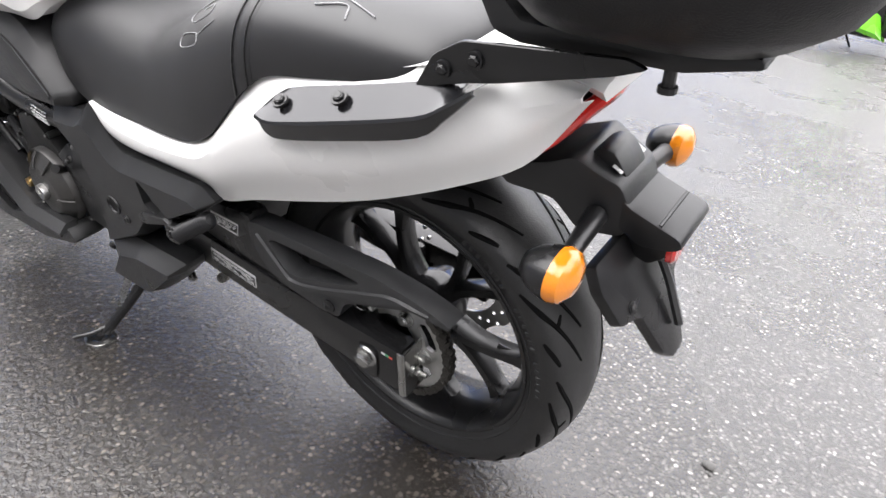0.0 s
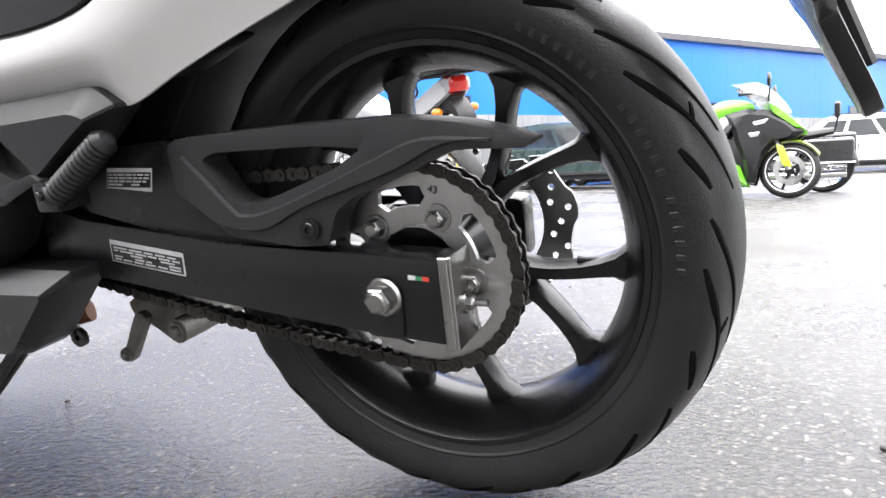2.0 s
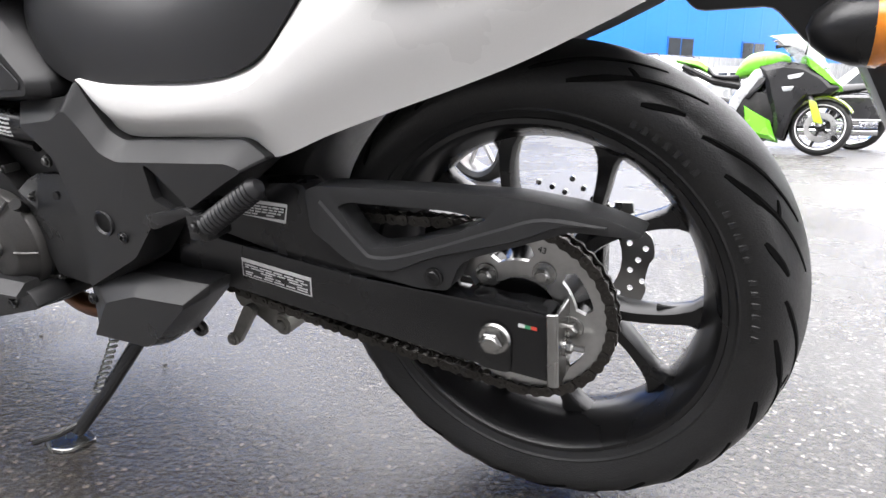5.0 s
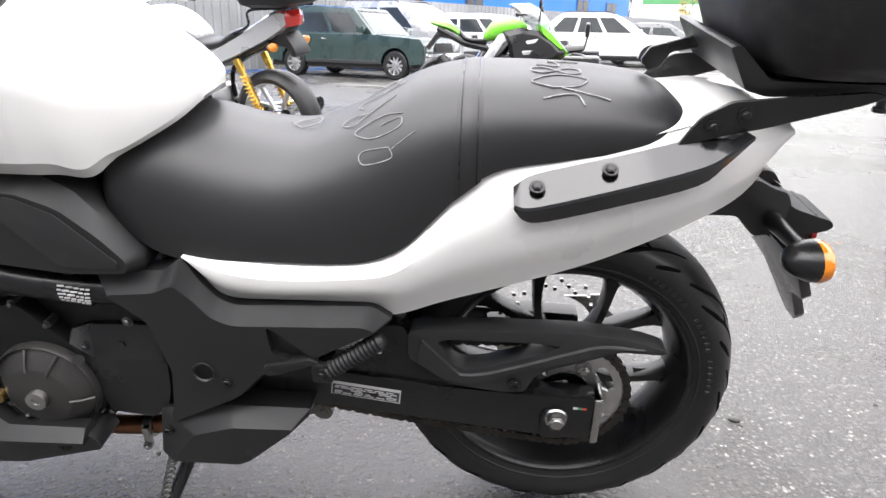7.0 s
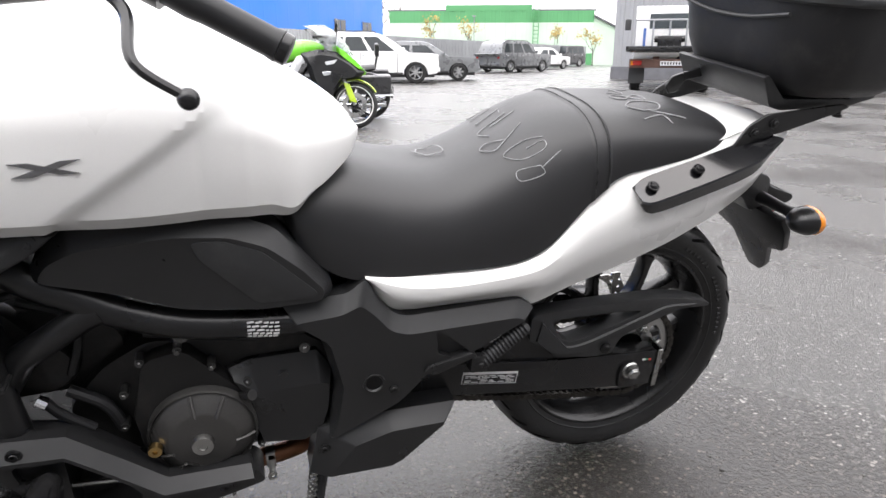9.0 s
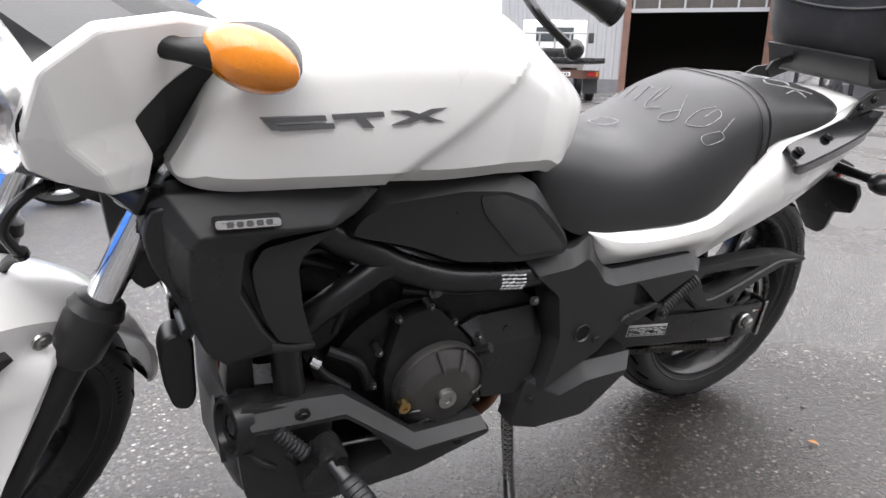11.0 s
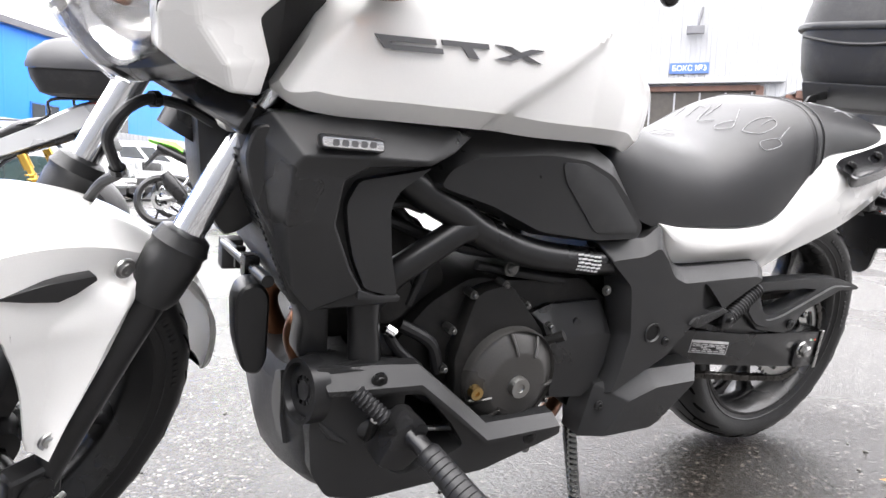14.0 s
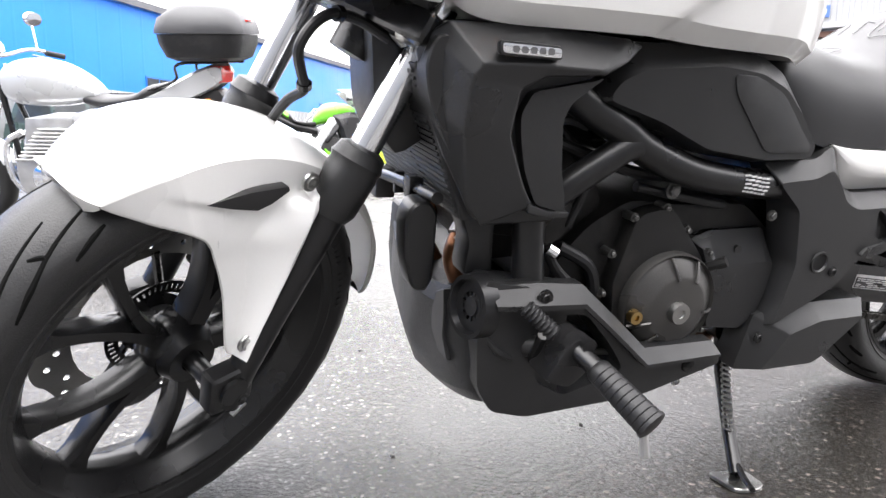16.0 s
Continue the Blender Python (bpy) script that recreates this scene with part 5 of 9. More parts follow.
gen = lathe([(0.0, -0.2130), (0.050, -0.2130), (0.056, -0.2110), (0.0755, -0.194), (0.082, -0.190), (0.085, -0.186), (0.086, -0.17)], 56)
generator = part("generator_cover", gen, COVER, engine, "round dark grey generator cover", m=Matrix.Translation((-0.860, 0.003, 0.347)))
ribs = []
for a in (100, 62, -8, -160, -128):
    c, s = math.cos(radians(a)), math.sin(radians(a))
    ribs.append(tube([(-0.860 + 0.050 * c, -0.2125, 0.347 + 0.050 * s), (-0.860 + 0.066 * c, -0.2045, 0.347 + 0.066 * s), (-0.860 + 0.081 * c, -0.193, 0.347 + 0.081 * s)], 0.0028, 6))
for r in ribs:
    part("cover_rib", r, COVER, generator)
part("cap_ridge", lathe([(0.0805, -0.186), (0.084, -0.193), (0.0865, -0.188), (0.0865, -0.17)], 56, (-0.860, 0, 0.347)), COVER, generator)
part("centre_cap", merge(lathe([(0.0, -0.224), (0.007, -0.224), (0.0075, -0.2275), (0.0165, -0.2275), (0.0175, -0.222), (0.0175, -0.215)], 24, (-0.861, 0.006, 0.345))), STEEL, generator, "worn steel centre cap")
part("timing_cap", merge(lathe([(0.0, -0.212), (0.004, -0.212), (0.0045, -0.2165), (0.0105, -0.2165), (0.0115, -0.205)], 20, (-0.934, 0.006, 0.340))), BRASS, generator, "small brass plug")
for x, z in ((-0.940, 0.488), (-0.884, 0.502), (-0.837, 0.465), (-0.970, 0.432), (-0.977, 0.369), (-0.784, 0.425), (-0.770, 0.290), (-0.86, 0.262)):
    part("bolt", merge(hexbolt((x, -0.174, z), r=0.0046, h=0.005, washer=False), tube([(x, -0.15, z), (x, -0.173, z)], 0.0070, 10)), ENGINE_BOLT, engine)
spr_out = rounded([(-0.815, 0.444), (-0.780, 0.457), (-0.668, 0.460), (-0.642, 0.420), (-0.644, 0.350), (-0.654, 0.305), (-0.690, 0.277), (-0.773, 0.287), (-0.786, 0.340), (-0.790, 0.400)], 0.004, 2)
spr_face = rounded([(-0.806, 0.436), (-0.766, 0.404), (-0.668, 0.408), (-0.650, 0.402), (-0.654, 0.350), (-0.666, 0.310), (-0.695, 0.288), (-0.765, 0.297), (-0.776, 0.340), (-0.780, 0.388)], 0.004, 2)
spr_cover = part("sprocket_cover", chamfered(spr_out, spr_face, -0.156, -0.180, -0.12), PLASTIC, engine, "black plastic sprocket cover with a sloping top", 25)
part("cover_hole", lathe([(0, -0.1725), (0.0072, -0.1725), (0.0078, -0.160)], 14, (-0.725, 0, 0.428)), LABEL_BLACK, spr_cover)
part("clutch_arm", merge(tube([(-0.80, -0.175, 0.40), (-0.782, -0.200, 0.418)], 0.007, 10), tube([(-0.786, -0.195, 0.414), (-0.778, -0.205, 0.422)], 0.009, 10)), ENGINE, engine)
part("bolt", hexbolt((-0.8755, -0.168, 0.5276), r=0.009, h=0.008), ENGINE_BOLT, engine)
part("bolt", hexbolt((-0.690, -0.19, 0.490), r=0.006, h=0.006), ENGINE_BOLT, engine)
head_cover = merge(prism(rounded([(-1.20, 0.54), (-1.12, 0.585), (-1.06, 0.50), (-1.11, 0.45), (-1.18, 0.46)], 0.014, 3), -0.135, -0.10, 0.008), lathe([(0.0, -0.155), (0.040, -0.152), (0.047, -0.14), (0.048, -0.10)], 32, (-1.075, 0, 0.485)))
part("head_cover", head_cover, ENGINE, engine)
hoses = [([(-1.05, -0.15, 0.44), (-1.0, -0.16, 0.41), (-0.98, -0.16, 0.36)], 0.010), ([(-1.09, -0.14, 0.60), (-1.0, -0.15, 0.57), (-0.93, -0.14, 0.55), (-0.85, -0.13, 0.54)], 0.009),
         ([(-1.10, -0.10, 0.65), (-1.05, -0.13, 0.60), (-1.02, -0.15, 0.54), (-1.04, -0.15, 0.47)], 0.007), ([(-0.93, -0.15, 0.53), (-0.85, -0.155, 0.515), (-0.76, -0.155, 0.50)], 0.008),
         ([(-1.02, -0.17, 0.375), (-1.06, -0.17, 0.41), (-1.08, -0.17, 0.44)], 0.008), ([(-1.12, -0.17, 0.615), (-1.08, -0.172, 0.628), (-1.04, -0.165, 0.618)], 0.006)]
for p, r in hoses:
    part("hose", tube(p, r, 10, 16), RUBBER_HOSE, engine)
part("hose_clip", tube([(-1.085, -0.178, 0.448), (-1.072, -0.182, 0.440)], 0.009, 10), CHROME, engine)
# airbox and battery hidden under the seat
part("airbox", prism(rounded([(-1.22, 0.76), (-0.70, 0.74), (-0.60, 0.60), (-0.62, 0.56), (-0.80, 0.61), (-0.96, 0.665), (-1.18, 0.68)], 0.02, 2), -0.12, 0.12, 0.01), PLASTIC_SMOOTH, bike, "black airbox between the frame tubes")
part("frame_plate", merge(prism(rounded([(-0.66, 0.57), (-0.50, 0.57), (-0.40, 0.50), (-0.46, 0.30), (-0.62, 0.24), (-0.70, 0.26), (-0.66, 0.42)], 0.02, 2), -0.12, 0.12, 0.01),), BLACK_METAL, bike, "black steel pivot frame")
# exhaust header
header = merge(tube([(-1.15, -0.06, 0.462), (-1.182, -0.078, 0.428), (-1.186, -0.085, 0.392), (-1.15, -0.08, 0.33), (-1.10, -0.06, 0.28)], 0.017, 14, 26), tube([(-1.17, 0.05, 0.47), (-1.20, 0.05, 0.42), (-1.17, 0.05, 0.35), (-1.10, 0.04, 0.28)], 0.019, 14, 26))
exhaust = part("exhaust_header", header, COPPER, bike, "heat-browned exhaust header")
part("header_clamp", merge(tube([(-1.168, -0.070, 0.446), (-1.177, -0.075, 0.434)], 0.022, 14), tube([(-1.195, -0.100, 0.440), (-1.165, -0.100, 0.460)], 0.005, 8)), ALLOY, exhaust)
part("lower_pipe", tube([(-0.95, -0.085, 0.215), (-0.87, -0.095, 0.190), (-0.80, -0.10, 0.188), (-0.70, -0.09, 0.196), (-0.62, -0.04, 0.21)], 0.018, 14, 24), COPPER, exhaust)
part("pipe_clamp", merge(tube([(-0.765, -0.10, 0.19), (-0.748, -0.10, 0.191)], 0.0225, 14), block(-0.762, -0.750, -0.128, -0.115, 0.160, 0.205, 0.003), hexbolt((-0.756, -0.129, 0.165), r=0.006, h=0.006)), STEEL, exhaust, "pipe clamp with bolt")
part("collector", tube([(-1.05, 0.0, 0.255), (-0.90, 0.0, 0.25), (-0.80, -0.03, 0.255), (-0.70, -0.04, 0.262), (-0.60, 0.04, 0.25)], 0.022, 14, 26), COPPER, exhaust)

# pegs, gear pedal and side stand
peg_dir = (Vector((-1.037, -0.398, 0.290)) - Vector((-1.085, -0.275, 0.345)))
prof = [(0.0, 0.0), (0.015, 0.0), (0.0165, 0.003)]
for i in range(9):
    prof += [(0.0175 + 0.00032 * i, 0.006 + i * 0.0098), (0.0175 + 0.00032 * i, 0.0138 + i * 0.0098), (0.0167 + 0.00032 * i, 0.0148 + i * 0.0098)]
prof += [(0.0215, 0.094), (0.0215, 0.099), (0.016, 0.101), (0, 0.101)]
rider_peg = part("rider_peg", lathe(prof, 20), RUBBER_HOSE, bike, "black rubber rider peg", 30, m=Matrix.Translation((-1.070, -0.312, 0.327)) @ peg_dir.to_track_quat("Y", "Z").to_matrix().to_4x4())
part("peg_bracket", merge(prism(rounded([(-1.13, 0.30), (-1.10, 0.352), (-1.075, 0.362), (-1.058, 0.35), (-1.062, 0.31), (-1.09, 0.285)], 0.010, 2), -0.235, -0.290, 0.006), tube([(-1.085, -0.275, 0.342), (-1.070, -0.314, 0.327)], 0.013, 12), tube([(-1.15, -0.16, 0.325), (-1.12, -0.22, 0.318), (-1.08, -0.255, 0.335)], 0.016, 12), tube([(-1.075, -0.27, 0.352), (-1.075, -0.300, 0.352)], 0.010, 10)), PLASTIC_SMOOTH, rider_peg)
part("peg_feeler", tube([(-1.038, -0.385, 0.275), (-1.034, -0.392, 0.240)], [0.005, 0.0065], 8), ALLOY, rider_peg)
pedal = part("gear_pedal", merge(tube([(-1.10, -0.20, 0.27), (-1.12, -0.235, 0.31), (-1.125, -0.262, 0.355)], 0.007, 8)), BLACK_METAL, bike, "black gear pedal")
rp = [(0, 0)]
for i in range(8):
    rp += [(0.0105, i * 0.0065), (0.0125, i * 0.0065 + 0.002), (0.0105, i * 0.0065 + 0.0045)]
rp += [(0, 0.053)]
part("pedal_rubber", lathe(rp, 14), RUBBER_HOSE, pedal, "ribbed rubber pedal sleeve", 30, m=Matrix.Translation((-1.155, -0.262, 0.398)) @ Vector((0.040, -0.028, -0.036)).to_track_quat("Y", "Z").to_matrix().to_4x4())
part("gear_linkage", merge(tube([(-1.08, -0.205, 0.30), (-0.95, -0.19, 0.275), (-0.80, -0.17, 0.285)], 0.005, 8), tube([(-0.82, -0.172, 0.283), (-0.79, -0.168, 0.286)], 0.009, 8)), STEEL, bike)
stand = part("side_stand", tube([(-0.655, -0.112, 0.255), (-0.662, -0.138, 0.178), (-0.690, -0.205, 0.106), (-0.712, -0.262, 0.056)], [0.016, 0.013, 0.011, 0.012], 12), BLACK_METAL, bike, "black side stand with spring")
part("stand_foot", prism(rounded([(-0.745, -0.232), (-0.678, -0.250), (-0.684, -0.298), (-0.712, -0.308), (-0.745, -0.294)], 0.01, 2), 0.043, 0.050, 0.001, 1, axis="z"), STEEL, stand, "steel stand foot", m=Matrix.Translation((-0.71, -0.265, 0.048)) @ pose(0, 0, 0, -10, 0, 0) @ Matrix.Translation((0.71, 0.265, -0.048)))
part("stand_tang", tube([(-0.708, -0.255, 0.070), (-0.720, -0.285, 0.066), (-0.735, -0.318, 0.070)], 0.005, 8), BLACK_METAL, stand)
part("stand_bracket", prism(rounded([(-0.69, 0.30), (-0.63, 0.31), (-0.625, 0.24), (-0.65, 0.225), (-0.68, 0.24)], 0.01, 2), -0.09, -0.125, 0.004), BLACK_METAL, bike)
coil = []
for i in range(120):
    f = i / 119
    a = f * 2 * math.pi * 15
    c = Vector((-0.676, -0.146, 0.232)) + (Vector((-0.700, -0.214, 0.110)) - Vector((-0.676, -0.146, 0.232))) * f
    coil.append(c + Vector((math.cos(a) * 0.0075, math.sin(a) * 0.0075, 0)))
part("stand_spring", tube(coil, 0.0019, 5), STEEL, stand, "coil spring")

# ---- steered front end ----
YC = HEAD.y
HUB = Vector((-1.594, YC, 0.300))
hub_m = STEER @ Matrix.Translation(HUB)
front_wheel = cast_wheel("front_wheel", 0.226, 0.050, 0.048, radians(-10), radians(18), hub_m)
tyre(front_wheel, 0.300, 0.0615, 0.224, hub_m, 9, 20.0)
fholes = [circle(r * math.cos(a), r * math.sin(a), 0.0045, 8) for i in range(16) for r, a in ((0.125, i * 2 * math.pi / 16), (0.140, (i + 0.4) * 2 * math.pi / 16))]
part("brake_disc", holed(wave_outline(0.156, 0.005, 10), fholes + [circle(0, 0, 0.108, 32)], 0.060, 0.0645), STEEL, front_wheel, "drilled wavy brake disc", m=hub_m)
part("disc_carrier", lathe([(0.03, 0.055), (0.045, 0.058), (0.048, 0.060), (0.048, 0.052), (0.03, 0.045)], 40), BLACK_METAL, front_wheel, m=hub_m)
for i in range(5):
    a = 2 * math.pi * i / 5
    part("carrier_arm", tube([(0.044 * math.cos(a), 0.056, 0.044 * math.sin(a)), (0.112 * math.cos(a + 0.25), 0.060, 0.112 * math.sin(a + 0.25))], 0.006, 6), BLACK_METAL, front_wheel, m=hub_m)
slots = [[(r * math.cos(a + s), r * math.sin(a + s)) for r, s in ((0.062, -0.02), (0.070, -0.02), (0.070, 0.02), (0.062, 0.02))] for a in np.linspace(0, 2 * math.pi, 50, endpoint=False)]
part("speed_ring", holed(circle(0, 0, 0.0745, 64), slots + [circle(0, 0, 0.056, 40)], 0.040, 0.042), BLACK_METAL, front_wheel, "slotted speed sensor ring", m=hub_m)
part("axle_end", merge(lathe([(0, -0.118), (0.009, -0.118), (0.012, -0.115), (0.0135, -0.10), (0.0135, 0.12)], 20)), BLACK_METAL, front_wheel, m=hub_m)
part("balance_weight", block(-0.014, 0.014, -0.044, -0.036, -0.183, -0.176, 0.001, 1), ALLOY, front_wheel, m=hub_m @ pose(0, 0, 0, 0, -30, 0))
AX = Vector((math.sin(RAKE), 0, math.cos(RAKE)))
TOP = HUB + AX * 0.62
for s in (-1, 1):
    o = Vector((0.024, s * 0.106, 0))
    fork = part("fork_tube", tube([HUB + AX * 0.30 + o, TOP + o], 0.0205, 20), CHROME, bike, "bright chrome fork tube", m=STEER)
    low = tube([HUB + AX * -0.035 + o, HUB + AX * 0.02 + o, HUB + AX * 0.10 + o, HUB + AX * 0.28 + o, HUB + AX * 0.34 + o], [0.021, 0.0195, 0.0200, 0.0235, 0.0270], 20)
    part("fork_slider", low, PLASTIC_SMOOTH, fork, "black fork slider", m=STEER)
    boot = tube([HUB + AX * q + o for q in (0.255, 0.268, 0.318, 0.326, 0.333, 0.338, 0.349, 0.354)], [0.0265, 0.0325, 0.0350, 0.0335, 0.0362, 0.0340, 0.0310, 0.0215], 20)
    part("dust_cover", boot, PLASTIC, fork, "black fork dust cover", m=STEER)
    part("axle_clamp", merge(block(-0.03, 0.035, -0.014, 0.018, -0.035, 0.03, 0.010, 3), *[hexbolt((0.012, -0.018, zz), r=0.006, h=0.005) for zz in (-0.020,)], tube([(0.0, -0.02, 0), (0.0, 0.02, 0)], 0.02, 16)), BLACK_METAL, fork, m=STEER @ Matrix.Translation(HUB + o - Vector((0.014, 0, 0))))
part("lower_yoke", merge(block(-0.04, 0.05, -0.148, 0.148, -0.02, 0.02, 0.012, 3)), BLACK_METAL, bike, "black lower fork yoke", m=STEER @ Matrix.Translation(HUB + AX * 0.52) @ pose(0, 0, 0, 0, 27.7, 0))
part("yoke_bolt", merge(lathe([(0, -0.012), (0.012, -0.012), (0.016, -0.008), (0.017, 0.004)], 18)), STEEL, bike, m=STEER @ Matrix.Translation((-1.374, YC - 0.108, 0.762)))
part("steering_head", tube([HEAD + AX * 0.46, HEAD + AX * 0.68], 0.035, 20), BLACK_METAL, bike)
part("head_cover_panel", prism(rounded([(-1.34, 0.74), (-1.28, 0.76), (-1.20, 0.70), (-1.24, 0.60), (-1.30, 0.56), (-1.33, 0.62)], 0.02, 2), YC - 0.07, YC + 0.07, 0.01), PLASTIC, bike, "black head-tube cover")
# brake hose
part("brake_hose", tube([(-1.365, YC - 0.075, 0.738), (-1.392, YC - 0.055, 0.752), (-1.424, YC - 0.055, 0.762), (-1.450, YC - 0.055, 0.764), (-1.475, YC - 0.055, 0.750), (-1.489, YC - 0.055, 0.725), (-1.480, YC - 0.055, 0.697), (-1.468, YC - 0.05, 0.674), (-1.468, YC - 0.02, 0.645), (-1.470, YC + 0.02, 0.58), (-1.54, YC + 0.075, 0.41)], 0.0064, 10, 48), RUBBER_HOSE, bike, "black brake hose", m=STEER)
part("hose_clip", tube([(-1.441, YC - 0.055, 0.7645), (-1.432, YC - 0.055, 0.764)], 0.0095, 10), BLACK_METAL, bike, m=STEER)
part("hose_clip", tube([(-1.472, YC - 0.053, 0.684), (-1.470, YC - 0.052, 0.677)], 0.0095, 10), BLACK_METAL, bike, m=STEER)
part("yoke_bolt", merge(lathe([(0.0, -0.001), (0.011, -0.001), (0.012, 0.012)], 20, (-1.306, -0.140, 0.725)), hexbolt((-1.306, -0.141, 0.725), r=0.008, h=0.006, socket=True), prism(rounded([(-1.322, 0.722), (-1.306, 0.740), (-1.285, 0.735), (-1.285, 0.705), (-1.30, 0.702)], 0.005, 2), -0.138, -0.128, 0.002)), STEEL, bike, "steel yoke bolt and bracket")
part("front_caliper", merge(block(-0.02, 0.05, 0.045, 0.085, -0.04, 0.04, 0.012, 3)), BLACK_METAL, bike, m=STEER @ Matrix.Translation(HUB + Vector((0.10, 0, 0.09))) @ pose(0, 0, 0, 0, 35, 0))

# front mudguard
def ease(q):
    q = min(1, max(0, q))
    return q * q * (3 - 2 * q)


def fender_mesh():
    """One moulded skin: a round crown and, on each side, a leg that runs down beside the fork."""
    rows = []
    for deg in (*np.linspace(115.5, 99.9, 16), *np.linspace(99.4, 57.4, 80), *np.linspace(56.8, -2, 26)):
        tip = min(1, (115.5 - deg) / 16) ** 0.5
        tail = min(1, (deg + 2) / 45) ** 0.6
        R = 0.325 + 0.016 * math.sin(min(1, (115.5 - deg) / 20) * math.pi / 2) - 0.006 * min(1, max(0, (90 - deg) / 35))
        w = 0.090 * (0.50 + 0.50 * tip) * (0.62 + 0.38 * tail)
        skirt = float(np.interp(deg, [-2, 20, 35, 50, 57, 57.5, 82, 86, 88, 89.5, 92, 99.4, 107, 112, 115.5], [0.322, 0.318, 0.306, 0.303, 0.302, 0.066, 0.066, 0.076, 0.125, 0.185, 0.216, 0.246, 0.273, 0.298, 0.322]))
        crease = float(np.interp(deg, [58, 65, 81, 96, 102, 108], [0.30, 0.295, 0.258, 0.283, 0.299, 0.312]))
        fold = 0.004 * ease((106 - deg) / 10) * (1 if deg > 57.2 else 0)
        across = (88 - deg) / 30.5
        side = []
        for q in np.linspace(0, 1, 10)[:-1]:
            side.append((R - 0.022 * q ** 2.2, w * q * 0.93, deg))
        for q in np.linspace(0, 1, 34):
            r = (R - 0.022) + (skirt - (R - 0.022)) * q
            y = w * (0.93 + 0.14 * math.sin(min(1, (R - 0.022 - r) / 0.11) * 1.57))
            turned = deg
            if deg > 57.2:
                # the leg leans back along the fork, its rear half a flat facet that stands out over the slider
                rear = float(np.interp(r, [0.066, 0.121, 0.173, 0.279, 0.286], [80.4, 71.7, 68.4, 65.5, 66.0]))
                front = float(np.interp(r, [0.06, 0.145, 0.214, 0.285], [91, 90, 92.5, 88]))
                lean = rear + (1 - across) * (front - rear) if across >= 0 else deg + (front - 88) * max(0, 1 + across * 30.5 / 8)
                turned = deg + (lean - deg) * ease((0.325 - r) / 0.036)
                edge = float(np.interp(r, [0.07, 0.227, 0.276, 0.284], [0.50, 0.36, 0.78, 0.98]))
                y += max(0, 0.5 - HUB.z - r * math.sin(radians(turned))) * 0.12 - fold * ease((crease - r) / 0.014) * max(0, 1 - max(0, across) * 2)
                y += 0.006 * ease((0.284 - r) / 0.03) * ease(across + 0.4) + 0.022 * min(1, max(0, (across - edge) / (1.0 - edge))) * ease((0.2885 - r) / 0.006)
            side.append((r, y, turned))
        outer = [HUB + Vector((math.cos(radians(d)) * r, -y, math.sin(radians(d)) * r)) for r, y, d in side[::-1]]
        outer += [HUB + Vector((math.cos(radians(d)) * r, y, math.sin(radians(d)) * r)) for r, y, d in side[1:]]
        inner = [HUB + (p - HUB) * 0.985 for p in outer]
        inner = [Vector((p.x, HUB.y + (q.y - HUB.y) * 0.965, p.z)) for p, q in zip(inner, outer)]
        rows.append(outer + inner[::-1])
    return ring_mesh(rows)


fender = part("front_mudguard", fender_mesh(), WHITE, bike, "white front mudguard with legs beside the fork", 50, m=STEER)
for s in (-1, 1):
    for x, y, z in ((-1.4825, 0.0995, 0.577), (-1.576, 0.1270, 0.384)):
        part("bolt", hexbolt((x, YC + s * y, z), (0, s, 0), 0.0085, 0.005, socket=True), STEEL, fender, m=STEER)
SLOT = {"a": (-1.620, YC - 0.0895, 0.5745), "b": (-1.570, YC - 0.0995, 0.5835), "c": (-1.522, YC - 0.1065, 0.5835), "d": (-1.520, YC - 0.1065, 0.5770), "e": (-1.543, YC - 0.1045, 0.5640), "f": (-1.560, YC - 0.1020, 0.5585), "g": (-1.590, YC - 0.0965, 0.5655)}
slot = shell(SLOT, ["abcdefg"], (0, 0.014, 0), 0.001)
part("slot", slot, LABEL_BLACK, fender, "black slot", m=STEER)

# headlamp fairing
WING = {"a": (-1.503, -0.172, 0.885), "b": (-1.498, -0.172, 0.848), "c": (-1.475, -0.184, 0.832), "d": (-1.432, -0.208, 0.814), "e": (-1.390, -0.208, 0.809), "f": (-1.381, -0.205, 0.847), "g": (-1.402, -0.200, 0.892),
        "h": (-1.362, -0.194, 0.918), "i": (-1.268, -0.178, 0.950), "j": (-1.252, -0.180, 0.962), "k": (-1.35, -0.196, 0.992), "l": (-1.44, -0.196, 0.992), "m": (-1.490, -0.186, 0.955), "n": (-1.472, -0.194, 0.880), "o": (-1.445, -0.208, 0.846)}
WING_FACES = ["abcon", "cdo", "defo", "nofg", "man", "mngl", "lghk", "khij"]


def wing(sign):
    bm = shell(WING, WING_FACES, (0.006, 0.02, 0), 0.007, 4)
    return bm if sign < 0 else mirror_y(bm, YC)


def lamp_rows(off, k, y_span, steps=19):
    """Upright sections of the lamp's front, from one side to the other."""
    rows = []
    for u in np.linspace(-1, 1, steps):
        z0 = 0.766 + 0.076 * abs(u) ** 1.6
        z1 = 0.965 - 0.03 * u * u
        sect = []
        for q in np.linspace(0, 1, k):
            x = -1.516 + 0.062 * (1 - min(1, q / 0.45)) ** 1.8 + 0.03 * max(0, (q - 0.6) / 0.4) ** 2 + 0.012 * u * u + off
            sect.append((x, YC + u * y_span, z0 + (z1 - z0) * q))
        rows.append(sect)
    return rows


